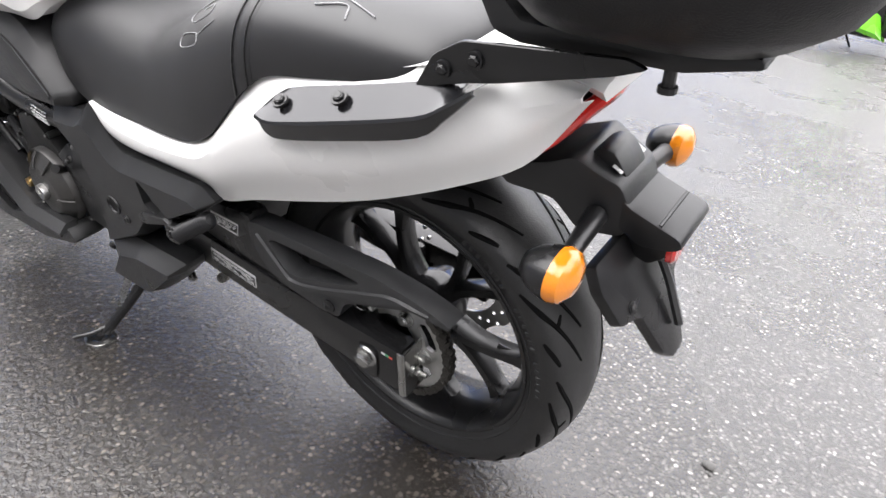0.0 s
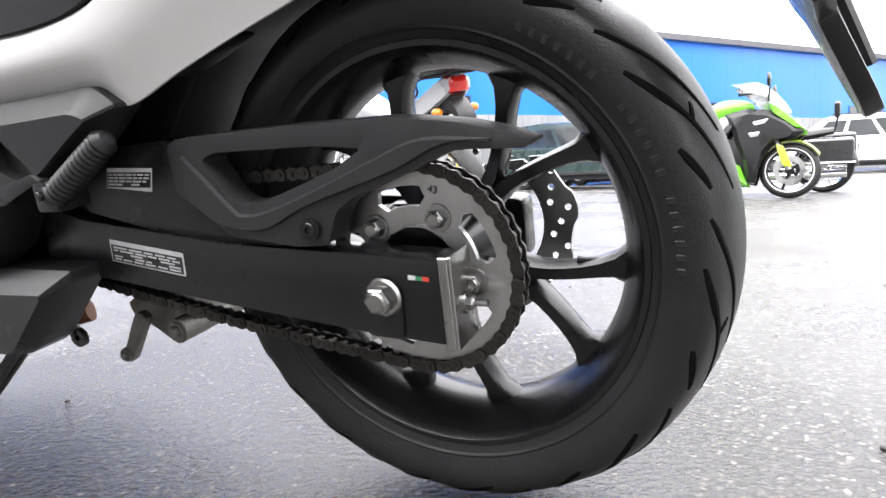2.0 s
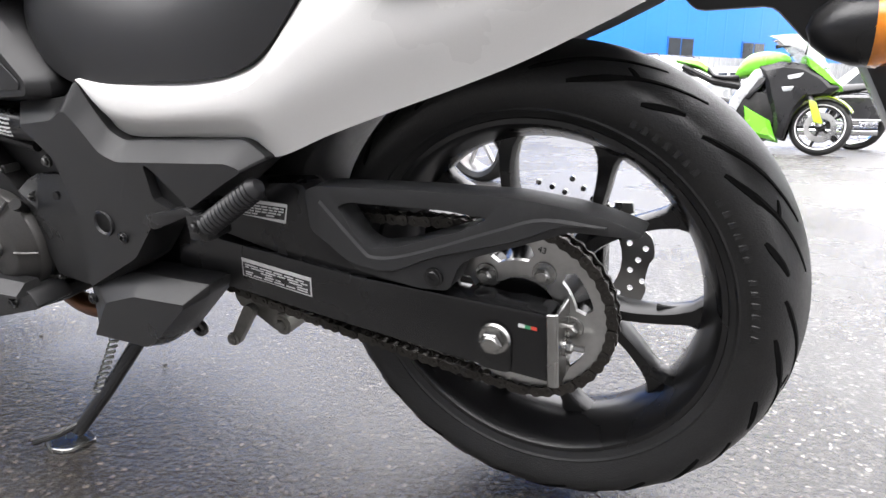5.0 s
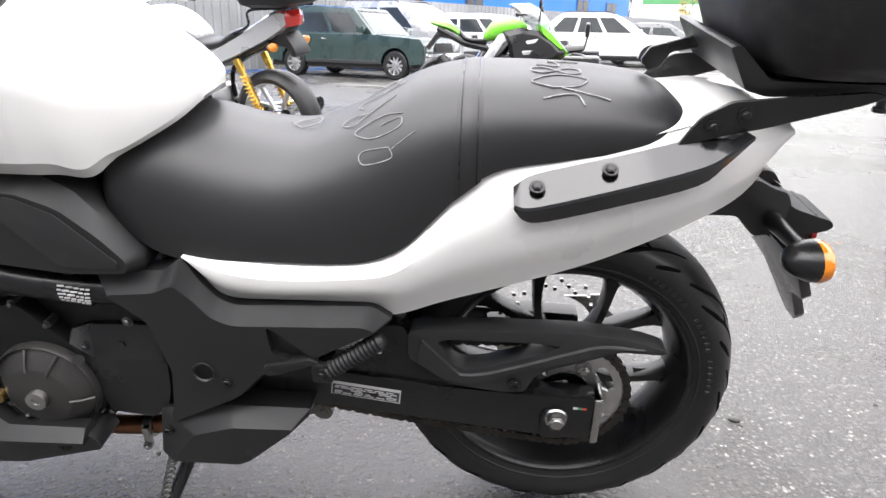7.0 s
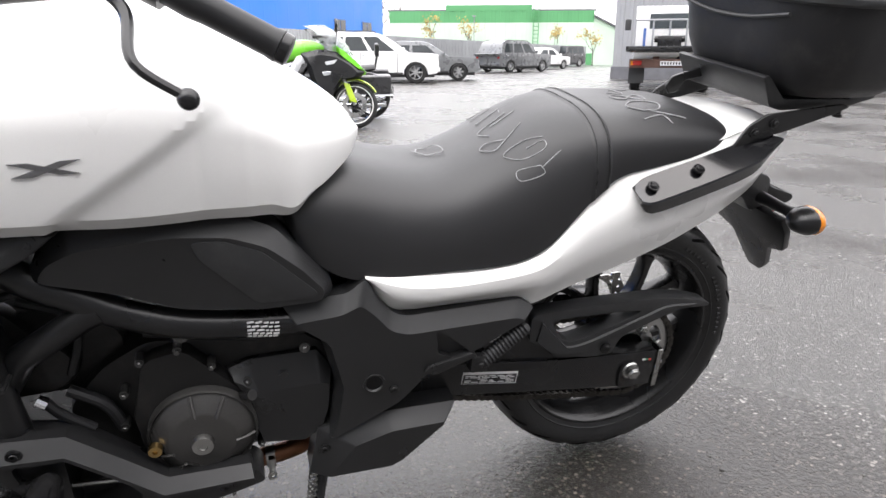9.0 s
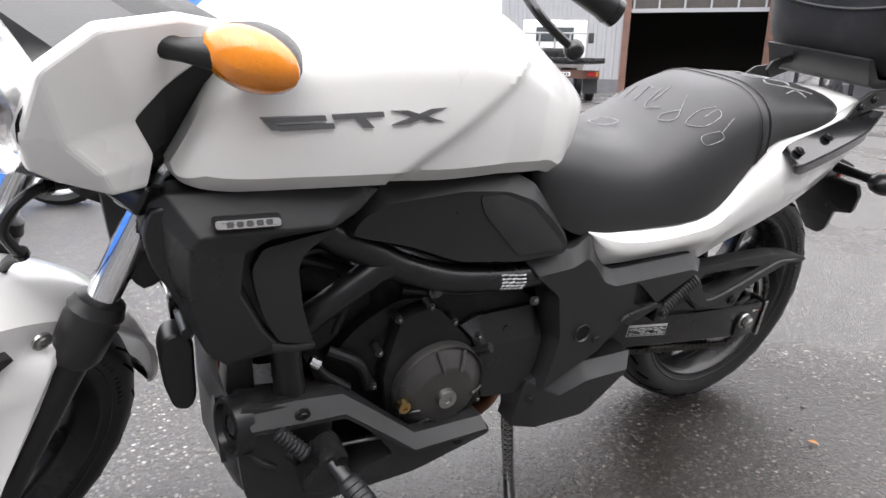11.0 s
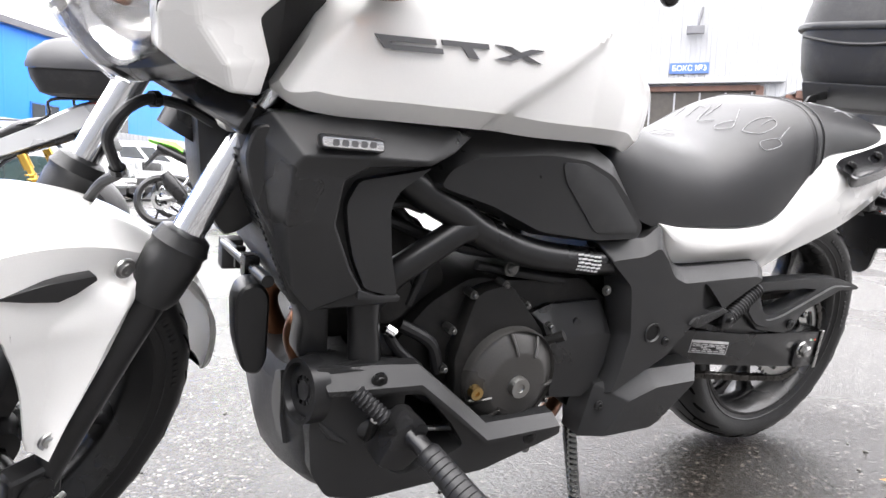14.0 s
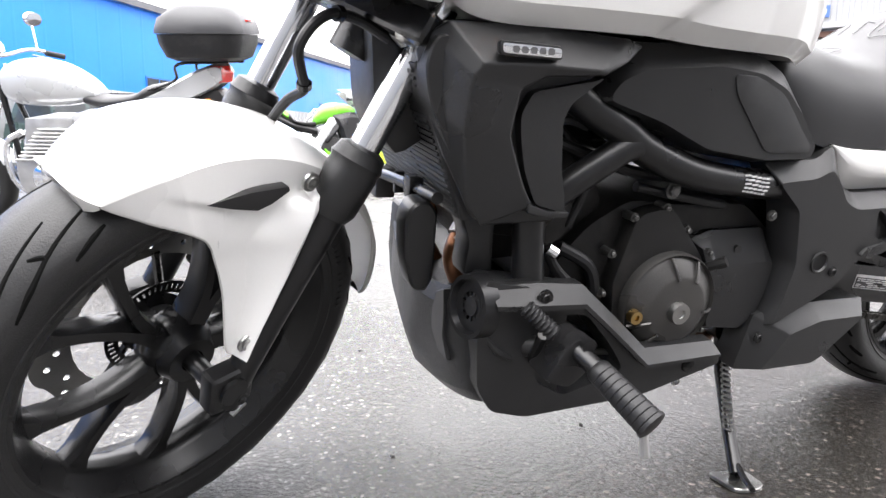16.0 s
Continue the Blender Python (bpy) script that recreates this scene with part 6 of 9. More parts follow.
nacelle = part("headlamp_fairing", wing(-1), WHITE, bike, "white headlamp fairing", 5, m=STEER)
part("fairing_side", wing(1), WHITE, nacelle, "", 5, m=STEER)
front_rows, back_rows = lamp_rows(0, 12, 0.127), lamp_rows(0.004, 12, 0.127)
part("lens", ring_mesh([f + g[::-1] for f, g in zip(front_rows, back_rows)]), CLEAR, nacelle, "clear headlamp lens", m=STEER)
bowls = merge(*[moved(lathe([(0.0, 0.05), (0.018, 0.047), (0.040, 0.032), (0.055, 0.008), (0.060, 0.0)], 36), Matrix.Translation((-1.497, YC + s * 0.062, 0.876)) @ pose(0, 0, 0, 0, 0, -90)) for s in (-1, 1)])
part("reflector", bowls, REFLECTOR, nacelle, "bright headlamp reflector bowls", m=STEER)
skirt = ring_mesh([[(p[0] + 0.012 + 0.035 * (i == 0), p[1], p[2]) for i, p in enumerate(r)] for r in lamp_rows(0.012, 6, 0.125)], closed=False, caps=False)
bmesh.ops.solidify(skirt, geom=list(skirt.faces), thickness=0.003)
part("lamp_bezel", skirt, REFLECTOR, nacelle, "chromed lamp surround", m=STEER)
bulbs = merge(*[moved(lathe([(0.0, -0.022), (0.006, -0.02), (0.009, -0.01), (0.009, 0.02)], 14), Matrix.Translation((-1.480, YC + s * 0.062, 0.876)) @ pose(0, 0, 0, 0, 0, -90)) for s in (-1, 1)])
part("bulb_shield", bulbs, COPPER, nacelle, "browned bulb shield", m=STEER)
core = ring_mesh([[(-1.455, YC + u * 0.135, z0 - 0.004), (-1.475, YC + u * 0.135, z0 + 0.01), (-1.462, YC + u * 0.135, 0.965), (-1.36, YC + u * 0.135, 0.975), (-1.345, YC + u * 0.135, 0.84), (-1.372, YC + u * 0.135, z0 - 0.002)]
                  for u in np.linspace(-1, 1, 9) for z0 in [0.778 + 0.050 * abs(u) ** 1.6]])
part("lamp_housing", core, PLASTIC_SMOOTH, nacelle, "black lamp housing", m=STEER)
part("inner_panel", prism(rounded([(-1.385, 0.815), (-1.352, 0.83), (-1.372, 0.89), (-1.30, 0.925), (-1.26, 0.965), (-1.34, 0.99), (-1.40, 0.95)], 0.01, 2), YC - 0.128, YC + 0.128, 0.01), PLASTIC, nacelle, "black inner fairing panel", m=STEER)
for s in (-1, 1):
    base = Vector((-1.375, YC + s * 0.13, 0.962))
    stalk = tube([base, base + Vector((0.02, s * 0.03, 0.002)), base + Vector((0.04, s * 0.06, 0.008))], [0.014, 0.012, 0.018], 12)
    tip = base + Vector((0.06, s * 0.085, 0.012))
    bowl = lathe([(0.0, -0.07), (0.016, -0.06), (0.030, -0.036), (0.037, -0.010), (0.038, 0.0)], 24)
    lens = lathe([(0.038, 0.0), (0.039, 0.006), (0.033, 0.02), (0.018, 0.03), (0.0, 0.033)], 24)
    turn = Matrix.Translation(tip) @ pose(0, 0, 0, 0, 0, 90 - s * 22) @ Matrix.Diagonal((1.35, 1, 0.85, 1))
    ind = part("front_indicator", merge(stalk, moved(bowl, turn)), PLASTIC, bike, "black front indicator", m=STEER)
    part("lens", moved(lens, turn), AMBER, ind, "amber lens", m=STEER)

# handlebar
UN = STEER.inverted()
grip_end, grip_in, ball = (UN @ Vector(p) for p in ((-0.700, -0.257, 0.972), (-0.802, -0.229, 1.022), (-0.813, -0.327, 0.931)))
riser = HEAD + AX * 0.80 + Vector((0.02, 0, 0))
left_pts = [riser, riser + Vector((0.03, -0.12, 0.05)), riser + (grip_in - riser) * 0.62 + Vector((-0.02, -0.03, 0.03)), grip_in + (grip_in - grip_end) * 0.25, grip_in]


def flip(p):
    return Vector((p.x, 2 * YC - p.y, p.z))


for s in (-1, 1):
    g = (lambda p: p) if s < 0 else flip
    bar = part("handlebar", tube([g(p) for p in left_pts], 0.012, 12, 24), BLACK_METAL, bike, "black swept-back handlebar", m=STEER)
    gi, ge = g(grip_in), g(grip_end)
    d = (ge - gi).normalized()
    part("grip", tube([gi - d * 0.03, gi, gi + d * 0.02, ge - d * 0.02, ge - d * 0.008], [0.019, 0.0205, 0.0185, 0.0185, 0.0205], 18), RUBBER_HOSE, bar, "black rubber grip", m=STEER)
    part("bar_end", tube([ge - d * 0.007, ge + d * 0.004, ge + d * 0.006], [0.0195, 0.0195, 0.014], 18), BLACK_METAL, bar, m=STEER)
    b = g(ball)
    root = gi - d * 0.07 + (b - ge).normalized() * 0.045
    part("lever", tube([root, root + d * 0.05 + (b - ge).normalized() * 0.02, b - d * 0.06 + Vector((0, 0, 0.012)), b], [0.008, 0.0075, 0.006, 0.0055], 10, 20), BLACK_METAL, bar, "black hand lever", m=STEER)
    ballm = bmesh.new()
    bmesh.ops.create_uvsphere(ballm, u_segments=16, v_segments=10, radius=0.0125, matrix=Matrix.Translation(b))
    part("lever_ball", ballm, BLACK_METAL, bar, m=STEER)
    part("switch_box", merge(tube([gi - d * 0.075, gi - d * 0.03], 0.027, 14), tube([gi - d * 0.10, gi - d * 0.085], 0.021, 14)), PLASTIC_SMOOTH, bar, m=STEER)
part("bar_clamp", block(-0.03, 0.03, -0.05, 0.05, -0.02, 0.02, 0.008), BLACK_METAL, bike, m=STEER @ Matrix.Translation(riser))

# ---- top box on its carrier ----
box = thing("top_box", BIKE, "black hard plastic luggage box clipped on the rear carrier", "luggage box")


def box_ring(z, x0, x1, w, r=0.12, k=9):
    pts = []
    for cx, cy, a0 in ((x1 - r, w - r, 0), (x0 + r, w - r, 90), (x0 + r, -w + r, 180), (x1 - r, -w + r, 270)):
        for i in range(k):
            a = radians(a0 + 90 * i / (k - 1))
            pts.append((cx + r * math.cos(a), cy + r * math.sin(a), z))
    return pts


BOX_PLASTIC = material("black_box_plastic", (0.012, 0.012, 0.013), 0.5, spec=0.35, grain=0.12, grain_scale=500, blotch=0.15, bump=0.3, bump_scale=600, dirt=0.15)
lower = ring_mesh([box_ring(0.866, 0.215, 0.42, 0.13, 0.08), box_ring(0.872, 0.20, 0.45, 0.16, 0.09), box_ring(0.895, 0.18, 0.485, 0.19), box_ring(0.94, 0.165, 0.51, 0.205), box_ring(1.0, 0.155, 0.525, 0.213), box_ring(1.035, 0.152, 0.53, 0.216)])
part("box_base", lower, BOX_PLASTIC, box, "textured black box base", 40)
part("box_rim", ring_mesh([box_ring(1.033, 0.146, 0.537, 0.222), box_ring(1.037, 0.143, 0.54, 0.225), box_ring(1.046, 0.143, 0.54, 0.225), box_ring(1.05, 0.146, 0.537, 0.222)]), GREY_PLASTIC, box, "grey seam strip", 40)
lid = ring_mesh([box_ring(1.050, 0.150, 0.533, 0.218), box_ring(1.09, 0.155, 0.528, 0.215), box_ring(1.115, 0.160, 0.524, 0.212), box_ring(1.119, 0.156, 0.528, 0.216), box_ring(1.126, 0.156, 0.528, 0.216), box_ring(1.13, 0.162, 0.52, 0.21),
                 box_ring(1.17, 0.178, 0.505, 0.197), box_ring(1.20, 0.20, 0.48, 0.17), box_ring(1.215, 0.24, 0.44, 0.12, 0.05)])
part("box_lid", lid, BOX_PLASTIC, box, "ribbed black lid", 40)
part("box_line", tube([(0.150, -0.15, 1.015), (0.152, -0.05, 1.0), (0.150, 0.05, 1.0), (0.150, 0.15, 1.015)], 0.004, 8, 14), GREY_PLASTIC, box, "grey moulded line")
part("box_foot", merge(block(0.178, 0.215, -0.10, 0.10, 0.862, 0.89, 0.008), block(0.225, 0.40, -0.10, 0.10, 0.861, 0.872, 0.004)), PLASTIC, box, "black box foot")

# ---- ground ----
gm = bmesh.new()
bmesh.ops.create_grid(gm, x_segments=40, y_segments=40, size=160, matrix=Matrix.Translation((0, 60, 0)))
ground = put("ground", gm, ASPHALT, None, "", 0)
tagged(ground, "damp grey asphalt yard with pale stone chips", "ground", kind="structure")
LINE_PAINT = material("worn_line_paint", (0.42, 0.42, 0.41), 0.5, grain=0.3, grain_scale=60, blotch=0.35, blotch_scale=3, dirt=0.6, dirt_colour=(0.12, 0.12, 0.12))
for a, b in (((-3.4, 10.9), (-0.6, 9.9)),):
    d = (Vector(b) - Vector(a)).normalized()
    n = Vector((-d.y, d.x)) * 0.045
    lm = bmesh.new()
    lm.faces.new([lm.verts.new((*(Vector(p) + s * n), 0.004)) for p, s in ((a, 1), (a, -1), (b, -1), (b, 1))])
    tagged(put("painted_line", lm, LINE_PAINT, None, "", 0), "worn white painted parking line", "road marking", kind="structure")

# small stones and leaves on the asphalt
STONE = material("small_stone", (0.07, 0.068, 0.065), 0.7, grain=0.3, blotch=0.3)
LEAF = material("fallen_leaf", (0.30, 0.13, 0.03), 0.6, grain=0.2, blotch=0.3)
pebble = bmesh.new()
bmesh.ops.create_icosphere(pebble, subdivisions=2, radius=1.0)
for v in pebble.verts:
    v.co *= 1 + 0.28 * noise.noise(v.co * 1.7)
pebble_me = bpy.data.meshes.new("pebble")
pebble.to_mesh(pebble_me)
pebble.free()
pebble_me.materials.append(STONE)
pebble_me.shade_smooth()
spots = [(0.468, 0.317, 0.011), (-1.187, 0.598, 0.005), (-0.84, 0.0, 0.004), (-1.24, -0.03, 0.004)]
rnd = random.Random(11)
spots += [(rnd.uniform(-2.2, 1.6), rnd.uniform(-0.5, 2.6), rnd.uniform(0.002, 0.005)) for i in range(70)]
for i, (x, y, r) in enumerate(spots):
    ob = new("pebble", pebble_me)
    ob.matrix_world = Matrix.Translation((x, y, r * 0.35)) @ pose(0, 0, 0, 0, 0, i * 47) @ Matrix.Diagonal((r * 1.3, r, r * 0.6, 1))
    tagged(ob, "small dark stone lying on the asphalt", "stone", "stones on the asphalt")
for x, y, a in ((0.10, -0.32, 20), (1.4, 1.9, 70), (-0.5, 0.9, 120)):
    lf = bmesh.new()
    pts = [(0, -0.014), (0.006, -0.005), (0.007, 0.004), (0, 0.014), (-0.007, 0.005), (-0.006, -0.005)]
    lf.faces.new([lf.verts.new((p[0], p[1], 0.004 + 0.003 * abs(p[0]) / 0.007)) for p in pts])
    tagged(put("fallen_leaf", lf, LEAF, None, "", 0, m=Matrix.Translation((x, y, 0.002)) @ pose(0, 0, 0, 0, 0, a)), "brown fallen leaf on wet asphalt", "leaf", "fallen leaves")


# ---- buildings ----
def ribbed(length, z0, z1, pitch, depth, thick=0.08, ribs_gap=0.45):
    """A corrugated sheet wall along x, its ribs towards -y."""
    bm = bmesh.new()
    prof = []
    n = max(1, int(length / pitch))
    for i in range(n):
        x = i * length / n
        w = length / n
        prof += [(x, 0), (x + w * ribs_gap, 0), (x + w * (ribs_gap + 0.08), -depth), (x + w * 0.92, -depth)]
    prof.append((length, 0))
    lo = [bm.verts.new((x, y, z0)) for x, y in prof]
    hi = [bm.verts.new((x, y, z1)) for x, y in prof]
    for i in range(len(prof) - 1):
        bm.faces.new((lo[i], lo[i + 1], hi[i + 1], hi[i]))
    b = [bm.verts.new(p) for p in ((0, thick, z0), (length, thick, z0), (length, thick, z1), (0, thick, z1))]
    bm.faces.new(b)
    bm.faces.new([lo[0], hi[0], b[3], b[0]])
    bm.faces.new([lo[-1], hi[-1], b[2], b[1]])
    bm.faces.new(hi + [b[2], b[3]])
    return bm


def wall_pose(a, b):
    d = Vector((b[0] - a[0], b[1] - a[1]))
    return Matrix.Translation((a[0], a[1], 0)) @ Matrix.Rotation(math.atan2(d.y, d.x), 4, 'Z'), d.length


BLUE = material("blue_cladding", (0.012, 0.19, 0.72), 0.42, coat=0.2, blotch=0.05, blotch_scale=0.6, grain=0.03, grain_scale=6)
BLUE_TRIM = material("dark_blue_trim", (0.02, 0.13, 0.42), 0.4, blotch=0.06)
FENCE = material("galvanised_fence", (0.34, 0.35, 0.36), 0.45, metal=0.3, blotch=0.14, blotch_scale=1.2, grain=0.05, grain_scale=20, random_tone=0.06)
PALE = material("pale_grey_cladding", (0.27, 0.275, 0.285), 0.45, blotch=0.06, blotch_scale=0.5, grain=0.03, grain_scale=12, dirt=0.12, dirt_colour=(0.4, 0.39, 0.37))
ROOF = material("roofing", (0.12, 0.12, 0.13), 0.7, blotch=0.2)
GREEN = material("green_cladding", (0.09, 0.30, 0.12), 0.5, blotch=0.08, blotch_scale=0.4)
MINT = material("pale_green_cladding", (0.52, 0.66, 0.52), 0.5, blotch=0.08, blotch_scale=0.4)
RUST = material("rusty_steel", (0.13, 0.068, 0.05), 0.7, blotch=0.35, blotch_scale=2.5, grain=0.2, dirt=0.4, dirt_colour=(0.09, 0.05, 0.04))
DARK_GLASS = material("dark_window_glass", (0.03, 0.035, 0.04), 0.06, coat=0.5, blotch=0.2, rough_var=0.03)
WINDOW_FRAME = material("white_window_frame", (0.7, 0.7, 0.7), 0.4)
# the dimness inside the hall is put into this colour; the brown door shares it
INTERIOR = material("shaded_interior_brown", (0.05, 0.045, 0.04), 0.8, blotch=0.3)

# long blue workshop
m, length = wall_pose((-22.0, -5.5), (5.6, 37.2))
blue = thing("blue_building", m, "long low workshop clad in bright blue sheet", "building")
blue_wall = part("wall", ribbed(length, 0, 4.75, 0.9, 0.005, 0.2, 0.88), BLUE, blue, "bright blue cladding", 0)
part("wall", block(length - 0.2, length, 0.2, 14, 0, 4.75), BLUE, blue, "", 0)
part("wall", block(0, 0.2, 0.2, 14, 0, 4.75), BLUE, blue, "", 0)
part("wall", block(0, length, 14, 14.2, 0, 4.75), BLUE, blue, "", 0)
part("roof", prism([(-0.2, 4.7), (-0.2, 4.9), (7, 5.6), (14.4, 4.9), (14.4, 4.7), (7, 5.3)], 0, length, axis="x"), ROOF, blue, "dark sheet roof", 0)
part("gutter", block(-0.05, length + 0.05, -0.10, 0.02, 4.68, 4.84, 0.02), BLUE_TRIM, blue, "dark blue eaves trim", 0)
for i in (0, 1, 3.55, 4.7, 7.2, 8.4, 10.9, 12.1):
    x = length - 2.2 - i * 3.1 - (0.8 if i > 1 else 0)
    w = part("window", block(x - 0.60, x + 0.60, -0.03, 0.05, 1.82, 2.68), BLUE_TRIM, blue, "small dark two-light window", 0)
    part("pane", block(x - 0.55, x - 0.03, -0.045, -0.031, 1.87, 2.63), DARK_GLASS, w, "", 0)
    part("pane", block(x + 0.03, x + 0.55, -0.045, -0.031, 1.87, 2.63), DARK_GLASS, w, "", 0)
    part("sill", block(x - 0.64, x + 0.64, -0.08, 0.02, 1.76, 1.82), WINDOW_FRAME, w, "white sill", 0)

# sheet fence: panels between posts
def fence_run(a, b, height, first):
    m, length = wall_pose(a, b)
    f = thing("sheet_fence", m, "grey corrugated metal sheet fence", "fence")
    n = int(length / 2.4)
    sheet = None
    for i in range(n):
        if sheet is None:
            ob = part("fence_panel", ribbed(length / n - 0.02, 0.05, height, 0.2, 0.03, 0.02, 0.5), FENCE, f, "", 0)
            sheet = ob.data
        else:
            ob = new("fence_panel", sheet)
            ob.parent = f
        ob.matrix_basis = Matrix.Translation((i * length / n, 0, 0))
    post = None
    for i in range(n + 1):
        if post is None:
            ob = part("fence_post", block(-0.03, 0.03, 0.03, 0.09, 0, height), FENCE, f, "", 0)
            post = ob.data
        else:
            ob = new("fence_post", post)
            ob.parent = f
        ob.matrix_basis = Matrix.Translation((i * length / n, 0, 0))
    return f


fence_run((-19.0, -4.6), (7.4, 34.6), 1.85, 0)
fence_run((7.5, 34.7), (30.0, 61.0), 1.85, 0)

# far green works behind the yard
m, length = wall_pose((12.2, 73.0), (33.2, 66.0))
green = thing("green_building", m, "far works hall with green and pale green sheet bands", "building")
part("wall", ribbed(length, 1.2, 4.4, 1.1, 0.02, 0.3), MINT, green, "pale green cladding", 0)
part("wall", ribbed(length, 0, 1.2, 1.1, 0.03, 0.3), GREEN, green, "green base band", 0)
part("wall", ribbed(length, 4.4, 5.6, 1.1, 0.03, 0.3), GREEN, green, "green top band", 0)
part("wall", block(length * 0.28, length * 0.70, -0.05, 10, 5.6, 6.2), GREEN, green, "", 0)
part("wall", block(0, 0.2, 0.3, 16, 0, 5.6), MINT, green, "", 0)
part("wall", block(length - 0.2, length, 0.3, 16, 0, 5.6), MINT, green, "", 0)
part("roof", block(-0.2, length + 0.2, 0.05, 16, 5.6, 5.75), ROOF, green, "", 0)
part("annexe", prism([(length, 0), (length + 4.5, 0), (length + 4.5, 2.8), (length, 5.0)], 0.1, 14), MINT, green, "lean-to with a sloping roof", 0)
part("annexe_roof", prism([(length, 5.0), (length + 4.8, 2.75), (length + 4.8, 2.9), (length, 5.18)], -0.2, 14.2), ROOF, green, "", 0)
ladder = [tube([(length * 0.72 + s, -0.35, 1.0), (length * 0.72 + s, -0.35, 6.0)], 0.05, 6) for s in (-0.28, 0.28)]
ladder += [tube([(length * 0.72 - 0.28, -0.35, 1.2 + i * 0.4), (length * 0.72 + 0.28, -0.35, 1.2 + i * 0.4)], 0.035, 6) for i in range(12)]
part("ladder", merge(*ladder), GREEN, green, "green wall ladder", 0)
part("wall_lamp", merge(tube([(length * 0.42, -0.5, 0), (length * 0.42, -0.5, 5.0)], 0.05, 6), block(length * 0.42 - 0.2, length * 0.42 + 0.2, -0.7, -0.4, 5.0, 5.12)), PALE, green, "", 0)

# grey garage hall with the sign
GA, GB = (13.0, 24.0), (33.0, 4.0)
m, glen = wall_pose(GA, GB)
hall = thing("garage_hall", m, "pale grey sheet-clad garage hall with an open door", "building")
to_wall = (m.inverted() @ Vector((18.0, 19.05, 0))).x
d0, d1, dz = to_wall - 1.9, to_wall + 3.3, 4.75
part("wall", ribbed(d0, 0.5, 11, 0.35, 0.03, 0.25, 0.5), PALE, hall, "pale grey ribbed cladding", 0)
part("wall", ribbed(glen - d1, 0.5, 11, 0.35, 0.03, 0.25, 0.5), PALE, hall, "", 0, m=Matrix.Translation((d1, 0, 0)))
part("wall", ribbed(d1 - d0, dz, 11, 0.35, 0.03, 0.25, 0.5), PALE, hall, "", 0, m=Matrix.Translation((d0, 0, 0)))
part("plinth", block(-0.05, d0, -0.06, 0.3, 0, 0.5), ROOF, hall, "dark plinth", 0)
part("plinth", block(d1, glen, -0.06, 0.3, 0, 0.5), ROOF, hall, "dark plinth", 0)
part("wall", block(0, 0.25, 0.25, 14, 0, 11), PALE, hall, "", 0)
part("wall", block(glen - 0.25, glen, 0.25, 14, 0, 11), PALE, hall, "", 0)
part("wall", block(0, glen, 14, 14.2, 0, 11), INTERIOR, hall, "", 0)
part("roof", block(-0.2, glen + 0.2, -0.2, 14.3, 11, 11.2), ROOF, hall, "", 0)
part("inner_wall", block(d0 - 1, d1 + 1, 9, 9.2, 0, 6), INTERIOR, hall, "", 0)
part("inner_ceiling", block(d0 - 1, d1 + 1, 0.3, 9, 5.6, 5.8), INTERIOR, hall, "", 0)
part("door_frame", merge(block(d0 - 0.12, d0 + 0.14, -0.10, 0.1, 0, dz + 0.1), block(d1 - 0.14, d1 + 0.12, -0.10, 0.1, 0, dz + 0.1), block(d0, d1, -0.10, 0.1, dz - 0.05, dz + 0.15)), RUST, hall, "red-brown steel door frame", 0)
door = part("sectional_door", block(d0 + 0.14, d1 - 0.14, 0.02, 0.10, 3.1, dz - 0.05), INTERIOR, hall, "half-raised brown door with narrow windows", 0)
for i in range(6):
    x = d0 + 0.2 + i * (d1 - d0 - 0.5) / 5
    part("mullion", block(x, x + 0.07, -0.01, 0.02, 3.1, dz - 0.1), PALE, door, "", 0)
part("door_rail", block(d0 + 0.14, d1 - 0.14, -0.02, 0.02, 3.05, 3.2), PALE, door, "", 0)
part("lintel", block(d0 - 0.4, d1 + 0.8, -0.35, 0.0, dz + 0.22, dz + 0.42, 0.02), PALE, hall, "grey door canopy", 0)
SIGN_BLUE = material("sign_blue", (0.04, 0.10, 0.30), 0.4, blotch=0.08)
sign = part("sign", block(to_wall - 0.04, to_wall + 1.42, -0.12, -0.06, 5.38, 5.80, 0.01, 1), SIGN_BLUE, hall, "blue sign with white lettering", 0)
tx = bpy.data.curves.new("sign_text", 'FONT')
tx.body, tx.size, tx.extrude = "БОКС №3", 0.30, 0.004
tx.align_x = tx.align_y = 'CENTER'
tob = bpy.data.objects.new("tmp_sign", tx)
scene.collection.objects.link(tob)
tme = bpy.data.meshes.new_from_object(tob.evaluated_get(bpy.context.evaluated_depsgraph_get()))
bpy.data.objects.remove(tob)
tb = bmesh.new()
tb.from_mesh(tme)
wid = max(v.co.x for v in tb.verts) - min(v.co.x for v in tb.verts)
part("lettering", tb, WINDOW_FRAME, sign, "", 0, m=Matrix.Translation((to_wall + 0.69, -0.125, 5.58)) @ pose(0, 0, 0, 90, 0, 0) @ Matrix.Diagonal((1.25 / wid, 1, 1, 1)))
part("flood_lamp", merge(block(to_wall + 0.5, to_wall + 1.15, -0.45, -0.25, 6.85, 7.15, 0.02), tube([(to_wall + 0.9, -0.3, 7.1), (to_wall + 1.05, -0.1, 7.9)], 0.05, 6)), ROOF, hall, "small flood lamp on an arm", 0)
wdw = part("window", block(1.0, 2.1, -0.06, 0.0, 4.3, 5.4), WINDOW_FRAME, hall, "white-framed window", 0)
part("pane", block(1.08, 2.02, -0.075, -0.062, 4.38, 5.32), DARK_GLASS, wdw, "", 0)
